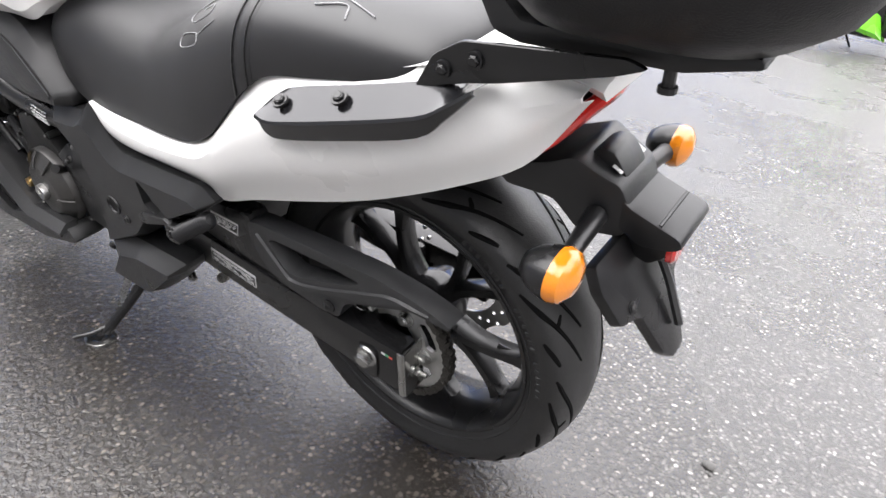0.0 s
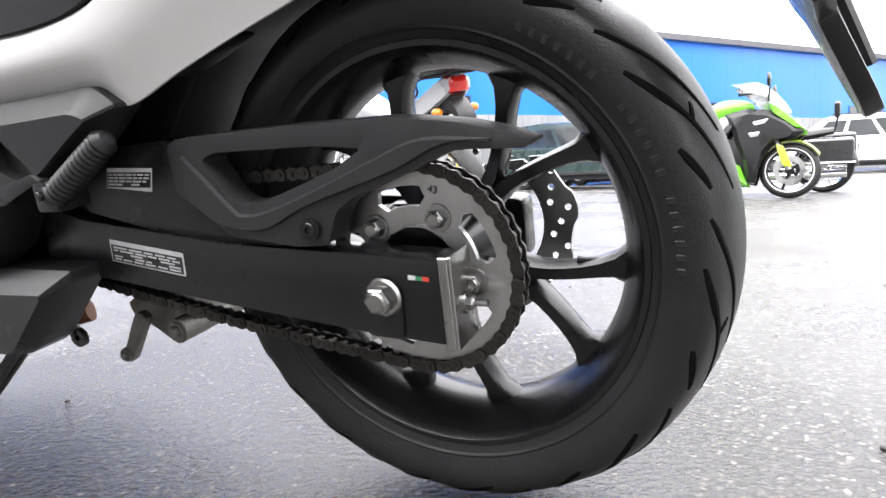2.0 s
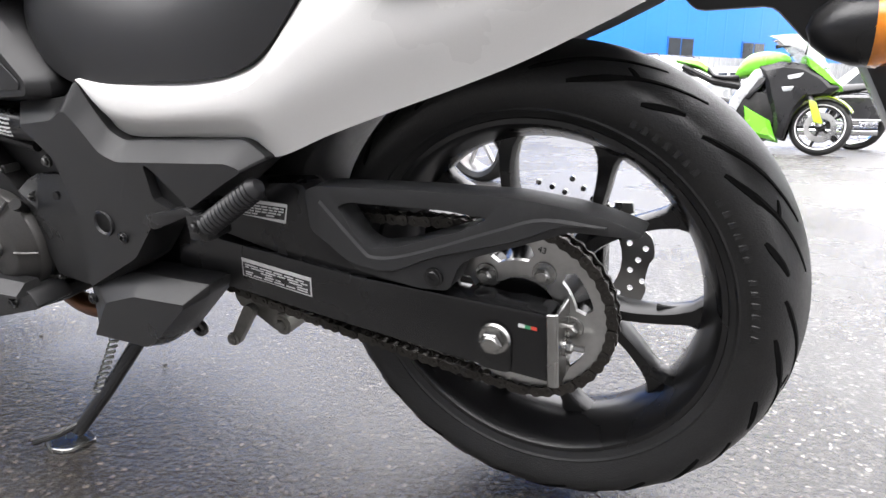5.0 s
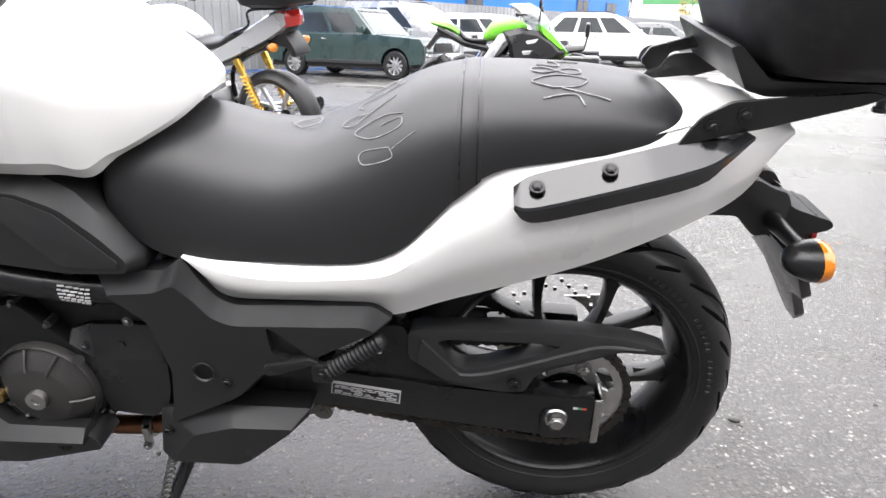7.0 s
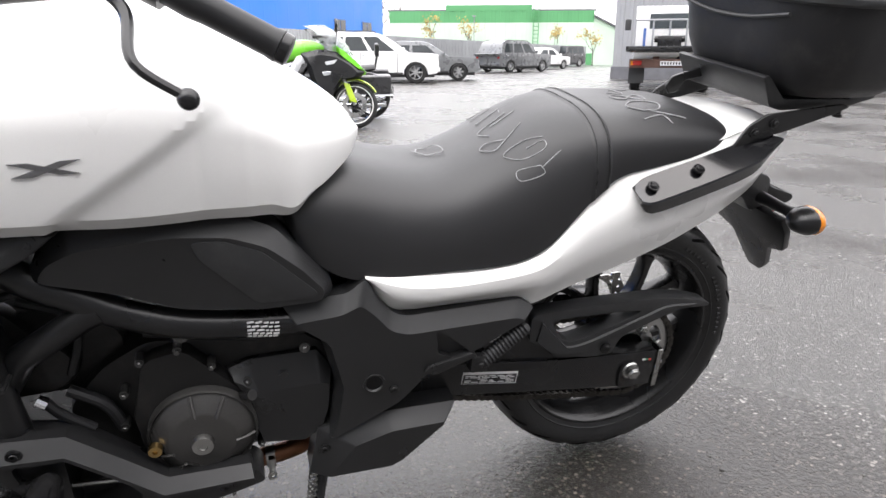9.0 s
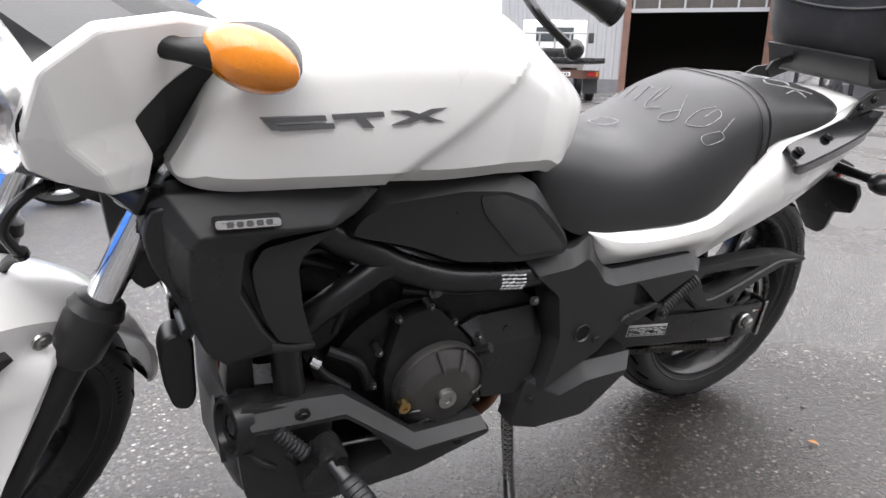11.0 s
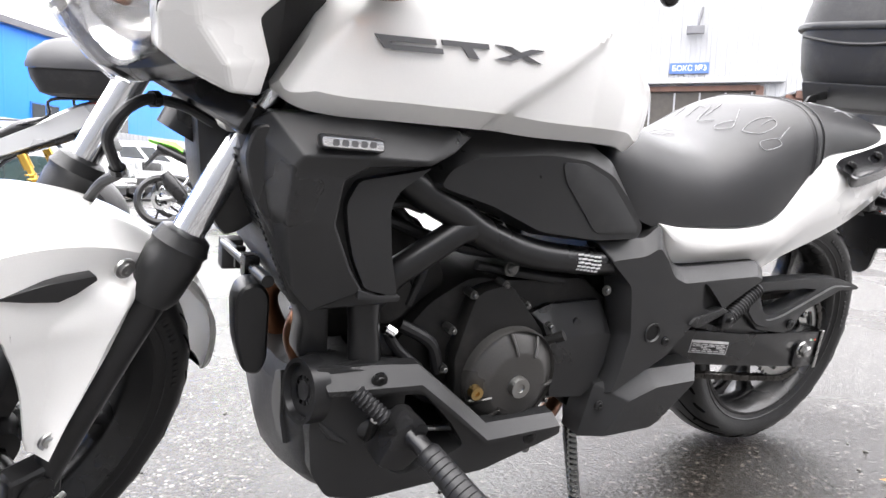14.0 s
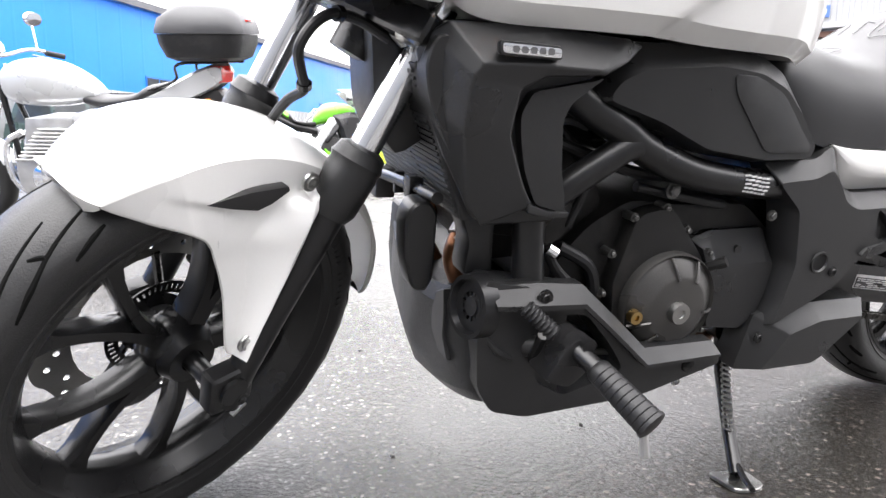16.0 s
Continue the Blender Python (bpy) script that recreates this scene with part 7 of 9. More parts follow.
# timber-laden canopy beside the door
canopy = thing("canopy", m, "rust-brown steel canopy on thin posts", "canopy")
for i in range(7):
    part("beam", block(d1 + 0.2 + 0.2 * i, d1 + 7.5, -0.75 - i * 0.85, -0.60 - i * 0.85, 3.95, 4.20), RUST, canopy, "", 0)
part("canopy_roof", prism([(d1 + 0.2, -0.04), (d1 + 1.6, -6.2), (d1 + 7.7, -6.2), (d1 + 7.7, -0.04)], 4.204, 4.27, axis="z"), PALE, canopy, "", 0)
for i in range(3):
    part("post", tube([(d1 + 1.8 + i * 2.6, -5.7, 0), (d1 + 1.8 + i * 2.6, -5.7, 3.95)], 0.06, 8), BLACK_METAL, canopy)


# ---- trees ----
BARK = material("bark", (0.10, 0.085, 0.07), 0.85, grain=0.3, grain_scale=20, blotch=0.25)
AUTUMN = material("autumn_leaf", (0.42, 0.30, 0.09), 0.7, grain=0.2, blotch=0.35, blotch_scale=2)


def tree(x, y, h, seed, leafy):
    rnd = random.Random(seed)
    t = thing("tree", Matrix.Translation((x, y, 0)), "thin autumn tree with sparse yellow leaves" if leafy else "bare thin autumn tree", "tree", "autumn trees")
    limbs, tips = [], []

    def grow(p, d, l, r, depth):
        q = p + d * l
        mid = p + d * l * 0.5 + Vector((rnd.uniform(-1, 1), rnd.uniform(-1, 1), 0)) * l * 0.06
        limbs.append(tube([p, mid, q], [r, r * 0.8, r * 0.55], 5))
        if depth == 0:
            tips.append(q)
            return
        for i in range(3 if depth > 1 else 4):
            nd = (d + Vector((rnd.uniform(-0.8, 0.8), rnd.uniform(-0.8, 0.8), rnd.uniform(0.0, 0.6)))).normalized()
            grow(p + d * l * rnd.uniform(0.55, 1.0), nd, l * rnd.uniform(0.5, 0.75), r * 0.5, depth - 1)

    grow(Vector((0, 0, 0)), Vector((0, 0, 1)), h * 0.42, h * 0.014, 3)
    part("trunk", merge(*limbs), BARK, t)
    if leafy:
        lm = bmesh.new()
        for p in tips:
            for i in range(7):
                c = p + Vector((rnd.gauss(0, 0.22), rnd.gauss(0, 0.22), rnd.gauss(0, 0.22)))
                a, b = Vector((rnd.uniform(-1, 1), rnd.uniform(-1, 1), rnd.uniform(-1, 1))) * 0.09, Vector((rnd.uniform(-1, 1), rnd.uniform(-1, 1), rnd.uniform(-1, 1))) * 0.09
                lm.faces.new([lm.verts.new(c + v) for v in (a, b, -a, -b)])
        part("crown", lm, AUTUMN, t, "", 0)


for i, (x, y, h, leafy) in enumerate(((15.5, 66, 5.4, True), (19.5, 66, 5.0, True), (27.0, 62, 4.6, True), (12.0, 80, 9.5, False), (14.5, 82, 10, False), (10.5, 78, 7.5, False), (30.5, 60.5, 4.2, True))):
    tree(x, y, h, i + 3, leafy)


# ---- cars ----
CAR_GLASS = material("car_glass", (0.06, 0.07, 0.075), 0.05, coat=0.6, blotch=0.15, rough_var=0.02)
CAR_TYRE = RUBBER
HEADLAMP = material("car_headlamp", (0.6, 0.62, 0.63), 0.12, metal=0.6, coat=0.5, blotch=0.1)
GREEN_CAR = material("dark_green_paint", (0.022, 0.045, 0.042), 0.3, coat=0.6, blotch=0.12, dirt=0.25, dirt_colour=(0.09, 0.09, 0.085))
GREY_CAR = material("grey_paint", (0.19, 0.195, 0.20), 0.3, metal=0.4, coat=0.6, blotch=0.06)
DARK_CAR = material("black_car_paint", (0.03, 0.03, 0.033), 0.3, coat=0.6, blotch=0.1)
TRIM = material("black_trim", (0.025, 0.025, 0.026), 0.55, blotch=0.1)


def arch(cx, r, n=9):
    return [(cx + r * math.cos(a), 0.30 + r * math.sin(a)) for a in np.linspace(math.pi, 0, n)]


def car(name, label, where, heading, L, W, H, belt, hood, paint, wheel_r=0.31, glass_rows=(), bumper=TRIM, group="parked cars", category="car", cabin=None, rails=False, boxy=False):
    """A parked car, nose towards +x, made from its side outline."""
    m = Matrix.Translation((*where, 0)) @ Matrix.Rotation(heading, 4, 'Z')
    c = thing(name, m, label, category, group)
    h = L / 2
    fw, rw = h - 0.17 * L, -h + 0.20 * L
    sill = 0.30
    low = [(-h + 0.05, 0.34)] + [(rw - wheel_r * 1.18, sill)] + arch(rw, wheel_r * 1.16) + [(rw + wheel_r * 1.18, sill), (fw - wheel_r * 1.18, sill)] + arch(fw, wheel_r * 1.16) + [(fw + wheel_r * 1.18, sill), (h - 0.06, 0.34)]
    top = [(h, 0.5), (h - 0.02, hood - 0.16), (h - 0.12, hood - 0.03), (h - 0.27 * L, belt - 0.02), (-h + 0.06, belt), (-h, belt - 0.2), (-h, 0.5)]
    if not boxy:
        top = [tuple(p) for p in spread(top, 26)]
    body = prism(low + top, -W / 2, W / 2, 0.06 if not boxy else 0.035, 3)
    part("body", body, paint, c, "", 30)
    x0, x1, x2, x3 = cabin
    ins, tin = 0.05, 0.16
    side = [(x0, belt - 0.03), (x1, H - 0.04), ((x1 + x2) / 2, H), (x2, H - 0.06), (x3, belt - 0.03)]
    side = [tuple(map(float, p)) for p in (side if boxy else spread(side, 17))]
    roof_ring = [[(x, s * (W / 2 - ins - (tin - ins) * (z - belt + 0.03) / (H - belt + 0.03)), z + (0 if abs(s) == 1 else 0.02)) for x, z in side] for s in (-1, -0.82, 0.82, 1)]
    part("roof", ring_mesh(roof_ring), paint, c, "", 30)
    for s in (-1, 1):
        panes = glass_rows
        for a, b in panes:
            za, zb = belt + 0.03, H - 0.14

            def px(f, z):
                u = (z - belt + 0.03) / (H - belt)
                lo, hi = x0 + (x1 - x0) * u + 0.07, x3 + (x2 - x3) * u - 0.07
                return lo + (hi - lo) * f

            def py(z):
                u = (z - belt + 0.03) / (H - belt)
                return s * (W / 2 - ins - (tin - ins) * u + 0.006)
            quad = [(px(a, za), py(za), za), (px(b, za), py(za), za), (px(b, zb), py(zb), zb), (px(a, zb), py(zb), zb)]
            bm = bmesh.new()
            bm.faces.new([bm.verts.new(q) for q in quad])
            bmesh.ops.solidify(bm, geom=list(bm.faces), thickness=0.006)
            part("side_window", bm, CAR_GLASS, c, "", 0)
    for xa, xb in ((x3, x2), (x0, x1)):
        d = 0.012 if xa > 0 else -0.012
        f0, f1 = 0.12, 0.92
        quad = [(xa + (xb - xa) * f + d, s * ((W / 2 - ins) + (ins - tin) * f - 0.07), belt - 0.03 + (H - 0.05 - belt + 0.03) * f) for f, s in ((f0, -1), (f0, 1), (f1, 1), (f1, -1))]
        bm = bmesh.new()
        bm.faces.new([bm.verts.new(q) for q in quad])
        bmesh.ops.solidify(bm, geom=list(bm.faces), thickness=0.008)
        part("windscreen", bm, CAR_GLASS, c, "", 0)
    part("bumper", block(h - 0.08, h + 0.05, -W / 2 + 0.04, W / 2 - 0.04, 0.38, 0.54, 0.03), bumper, c)
    part("bumper", block(-h - 0.05, -h + 0.08, -W / 2 + 0.04, W / 2 - 0.04, 0.38, 0.54, 0.03), bumper, c)
    for s in (-1, 1):
        part("headlamp", block(h - 0.10, h + 0.012, s * (W / 2 - 0.22) - 0.14, s * (W / 2 - 0.22) + 0.14, hood - 0.27, hood - 0.11, 0.02), HEADLAMP, c)
        part("tail_light", block(-h - 0.012, -h + 0.06, s * (W / 2 - 0.14) - 0.08, s * (W / 2 - 0.14) + 0.08, belt - 0.30, belt - 0.08, 0.02), RED_LENS, c)
        part("mirror", block(x3 - 0.30, x3 - 0.16, s * (W / 2 + 0.06) - 0.08, s * (W / 2 + 0.06) + 0.08, belt + 0.02, belt + 0.15, 0.03), paint, c)
        part("sill", block(rw + wheel_r * 1.2, fw - wheel_r * 1.2, s * (W / 2 - 0.005) - 0.01, s * (W / 2 - 0.005) + 0.01, 0.30, 0.37, 0.006, 1), TRIM, c)
        part("door_gap", merge(*[block(x, x + 0.012, s * (W / 2 + 0.001) - 0.004, s * (W / 2 + 0.001) + 0.004, 0.36, belt - 0.03) for x in (x3 - 0.42, (x3 + x0) / 2 + 0.1, x0 + 0.35)]), TRIM, c, "", 0)
        part("door_handle", merge(*[block(x, x + 0.13, s * (W / 2 + 0.012) - 0.012, s * (W / 2 + 0.012) + 0.012, belt - 0.13, belt - 0.10, 0.004, 1) for x in ((x3 + x0) / 2 + 0.14, x0 + 0.40)]), CHROME, c)
        for x in (rw, fw):
            w = part("wheel", lathe([(wheel_r * 0.66, -0.10), (wheel_r * 0.92, -0.10), (wheel_r, -0.07), (wheel_r, 0.07), (wheel_r * 0.92, 0.10), (wheel_r * 0.66, 0.10)], 28, closed=True), CAR_TYRE, c, "", m=Matrix.Translation((x, s * (W / 2 - 0.10), wheel_r)))
            rim = [lathe([(wheel_r * 0.60, -0.03), (wheel_r * 0.66, -0.085), (wheel_r * 0.69, -0.09), (wheel_r * 0.69, 0.05), (wheel_r * 0.60, 0.05)], 28, closed=True), lathe([(0, -0.07), (0.06, -0.068), (0.07, -0.03), (0.07, 0.03)], 16)]
            for i in range(7 if not boxy else 10):
                a = 2 * math.pi * i / (7 if not boxy else 10)
                rim.append(moved(block(0.04, wheel_r * 0.64, -0.055, -0.02, -0.024, 0.024, 0.006, 1), pose(0, 0, 0, 0, math.degrees(a), 0)))
            part("rim", merge(*rim), ALLOY, w, "", m=Matrix.Translation((x, s * (W / 2 - 0.10), wheel_r)) @ pose(0, 0, 0, 0, 0, 0 if s < 0 else 180))
    if rails:
        for s in (-1, 1):
            part("roof_rail", tube([(x1 + 0.1, s * (W / 2 - tin - 0.04), H - 0.02), (x1 + 0.2, s * (W / 2 - tin - 0.05), H + 0.05), (x2 - 0.2, s * (W / 2 - tin - 0.05), H + 0.04), (x2 - 0.1, s * (W / 2 - tin - 0.04), H - 0.04)], 0.018, 6), TRIM, c)
    part("grille", block(h - 0.02, h + 0.02, -W / 2 + 0.45, W / 2 - 0.45, hood - 0.28, hood - 0.10, 0.01), TRIM, c)
    part("underside", block(-h + 0.15, h - 0.15, -W / 2 + 0.10, W / 2 - 0.10, 0.20, 0.40), TRIM, c, "", 0)
    return c


def ang(dx, dy):
    return math.atan2(dy, dx)


car("estate_car", "old dark green boxy estate car, wet and dusty", (-3.62, 13.55), ang(0.937, -0.35), 4.1, 1.62, 1.45, 0.90, 0.84, GREEN_CAR, 0.29, ((0.02, 0.30), (0.34, 0.62), (0.66, 0.93)), CHROME, cabin=(-2.0, -1.82, 0.28, 0.82), boxy=True)
car("crossover", "silver crossover with roof rails parked beside the fence", (-3.1, 16.6), ang(0.90, -0.43), 4.5, 1.8, 1.68, 1.02, 1.0, SILVER_PAINT, 0.34, ((0.04, 0.30), (0.34, 0.62), (0.66, 0.92)), cabin=(-2.1, -1.75, 0.35, 1.15), rails=True)
car("hatchback", "white hatchback parked beside the fence", (-0.9, 18.9), ang(0.90, -0.43), 4.2, 1.75, 1.5, 0.95, 0.92, WHITE, 0.32, ((0.06, 0.36), (0.40, 0.68), (0.72, 0.92)), cabin=(-1.95, -1.5, 0.3, 1.2))
car("crossover", "white crossover with pale alloy wheels", (2.75, 22.7), ang(0.99, -0.16), 4.75, 1.88, 1.69, 1.05, 1.02, WHITE, 0.37, ((0.08, 0.32), (0.36, 0.62), (0.66, 0.90)), WHITE, cabin=(-2.2, -1.45, 0.35, 1.35), rails=True)
car("saloon", "mid-grey saloon car parked in the row", (5.0, 24.9), ang(0.98, -0.2), 4.6, 1.8, 1.45, 0.93, 0.86, GREY_CAR, 0.33, ((0.10, 0.46), (0.52, 0.88)), GREY_CAR, cabin=(-1.75, -0.95, 0.35, 1.15))
car("crossover", "grey crossover parked by the far fence", (13.5, 37.0), ang(0.86, 0.5), 4.8, 1.9, 1.75, 1.08, 1.05, GREY_CAR, 0.37, ((0.05, 0.30), (0.34, 0.62), (0.66, 0.92)), GREY_CAR, cabin=(-2.25, -1.9, 0.45, 1.1), rails=True)
car("saloon", "white saloon half hidden behind the grey crossover", (18.2, 44.0), ang(0.86, 0.5), 4.5, 1.8, 1.48, 0.95, 0.88, WHITE, 0.33, ((0.10, 0.46), (0.52, 0.88)), WHITE, cabin=(-1.75, -0.95, 0.35, 1.15))
car("off_roader", "dark boxy off-roader with red tail lights", (24.6, 54.5), ang(-0.86, -0.5), 4.4, 1.85, 1.82, 1.12, 1.1, DARK_CAR, 0.39, ((0.04, 0.32), (0.36, 0.64), (0.68, 0.94)), cabin=(-2.1, -1.95, 0.5, 0.85), boxy=True)

# recovery truck
tm = Matrix.Translation((9.3, 14.1, 0)) @ Matrix.Rotation(ang(0.52, 0.855), 4, 'Z')
truck = thing("recovery_truck", tm, "white cab-over recovery truck with a dark flat bed seen from behind", "truck")
part("bed", block(-0.2, 4.3, -1.15, 1.15, 1.02, 1.16, 0.02), BLACK_METAL, truck, "dark steel flat bed")
part("chassis", merge(block(0.1, 5.8, -0.45, -0.30, 0.65, 0.9), block(0.1, 5.8, 0.30, 0.45, 0.65, 0.9), block(0.0, 0.12, -1.05, 1.05, 0.62, 0.84, 0.01)), RUST, truck, "", 0)
for s in (-1, 1):
    part("tail_light", block(-0.05, 0.0, s * 0.86 - 0.13, s * 0.86 + 0.13, 0.68, 0.80, 0.01), RED_LENS, truck)
    part("side_marker", block(-0.052, 0.0, s * 0.98 - 0.03, s * 0.98 + 0.03, 0.68, 0.80, 0.005), AMBER, truck)
    part("mud_flap", block(0.30, 0.33, s * 0.85 - 0.2, s * 0.85 + 0.2, 0.22, 0.66), TRIM, truck, "", 0)
    part("ramp", block(-0.9, -0.2, s * 0.8 - 0.25, s * 0.8 + 0.25, 1.03, 1.10, 0.01), BLACK_METAL, truck)
    for x in (0.85, 4.7):
        part("wheel", lathe([(0.0, -0.08), (0.16, -0.08), (0.20, -0.12), (0.34, -0.13), (0.38, -0.09), (0.38, 0.09), (0.34, 0.13), (0.0, 0.1)], 24), CAR_TYRE, truck, m=Matrix.Translation((x, s * 0.88, 0.38)))
part("number_plate", block(-0.07, -0.055, -0.27, 0.27, 0.68, 0.79), WINDOW_FRAME, truck, "white number plate", 0)
part("plate_bars", merge(*[block(-0.075, -0.07, -0.22 + i * 0.07, -0.18 + i * 0.07, 0.705, 0.765) for i in range(7)]), TRIM, truck, "", 0)
cab = prism(rounded([(4.4, 0.8), (4.4, 2.35), (4.6, 2.45), (5.8, 2.4), (6.2, 1.6), (6.25, 0.75)], 0.08, 3), -1.05, 1.05, 0.06, 3)
part("cab", cab, WHITE, truck, "white cab")
part("rear_window", block(4.385, 4.40, -0.62, 0.62, 1.75, 2.2, 0.004, 1), CAR_GLASS, truck)
rails = [tube([(4.15, y, 1.16), (4.15, y, 2.0)], 0.03, 8) for y in (-1.05, -0.5, 0, 0.5, 1.05)] + [tube([(4.15, -1.05, 2.0), (4.15, 1.05, 2.0)], 0.03, 8)]
part("headboard", merge(*rails), PALE, truck, "tubular headboard")
part("winch", merge(block(3.6, 4.0, -0.35, 0.35, 1.16, 1.5, 0.03), tube([(3.8, -0.45, 1.42), (3.8, 0.45, 1.42)], 0.10, 14)), BLACK_METAL, truck)
for s in (-1, 1):
    part("strap_post", block(3.9, 4.0, s * 0.75 - 0.04, s * 0.75 + 0.04, 1.16, 1.75), SIGN_BLUE, truck, "blue post", 0)
    part("mirror", block(5.6, 5.7, s * 1.32 - 0.10, s * 1.32 + 0.10, 1.75, 2.1, 0.03), TRIM, truck)

# forklift and clutter by the hall
fl = thing("forklift", Matrix.Translation((17.5, 12.5, 0)) @ Matrix.Rotation(radians(200), 4, 'Z'), "dark forklift standing beside the garage", "forklift")
part("forklift_body", prism(rounded([(-0.9, 0.3), (-0.9, 1.1), (0.2, 1.0), (0.5, 0.6), (0.6, 0.3)], 0.05, 2), -0.5, 0.5, 0.04), DARK_CAR, fl)
part("forklift_mast", merge(block(0.62, 0.72, -0.4, -0.3, 0.1, 2.6), block(0.62, 0.72, 0.3, 0.4, 0.1, 2.6), block(0.62, 0.72, -0.4, 0.4, 2.5, 2.6)), BLACK_METAL, fl, "", 0)
part("overhead_guard", merge(*[tube([(x, y, 1.0), (x * 0.8, y, 2.1)], 0.03, 6) for x in (-0.7, 0.4) for y in (-0.45, 0.45)], block(-0.7, 0.4, -0.48, 0.48, 2.08, 2.14)), BLACK_METAL, fl)
for x in (-0.6, 0.45):
    for s in (-1, 1):
        part("wheel", lathe([(0, -0.1), (0.2, -0.1), (0.28, -0.08), (0.28, 0.08), (0, 0.1)], 18), CAR_TYRE, fl, m=Matrix.Translation((x, s * 0.48, 0.28)))


# ---- other motorcycles ----
def small_wheel(parent, x, r, half, rim_mat, spokes, m0):
    mm = m0 @ Matrix.Translation((x, 0, r))
    w = part("wheel", lathe([(r * 0.76, -half * 0.8), (r * 0.86, -half), (r * 0.96, -half * 0.75), (r, -half * 0.25), (r, half * 0.25), (r * 0.96, half * 0.75), (r * 0.86, half), (r * 0.76, half * 0.8)], 48), RUBBER, parent, "black tyre", 50, m=mm)
    rim = [lathe([(r * 0.77, -half * 0.8), (r * 0.74, -half * 0.75), (r * 0.70, 0), (r * 0.74, half * 0.75), (r * 0.77, half * 0.8)], 48), lathe([(0.0, -0.06), (0.04, -0.06), (0.05, -0.03), (0.05, 0.03), (0.04, 0.06), (0, 0.06)], 20)]
    for i in range(spokes):
        rim.append(moved(block(0.03, r * 0.73, -0.014, 0.014, -0.013, 0.013, 0.004, 1), pose(0, 0, 0, 0, 360 * i / spokes, 0)))
    part("rim", merge(*rim), rim_mat, w, "", m=mm)
    return w


def disc(parent, x, r_hub, r, y, m0):
    dh = [circle(q * math.cos(a), q * math.sin(a), 0.005, 6) for i in range(12) for q, a in ((r * 0.82, i * math.pi / 6), (r * 0.92, (i + 0.5) * math.pi / 6))]
    part("brake_disc", holed(circle(0, 0, r, 40), dh + [circle(0, 0, r * 0.66, 30)], y - 0.0025, y + 0.0025), STEEL, parent, "", m=m0 @ Matrix.Translation((x, 0, r_hub)))


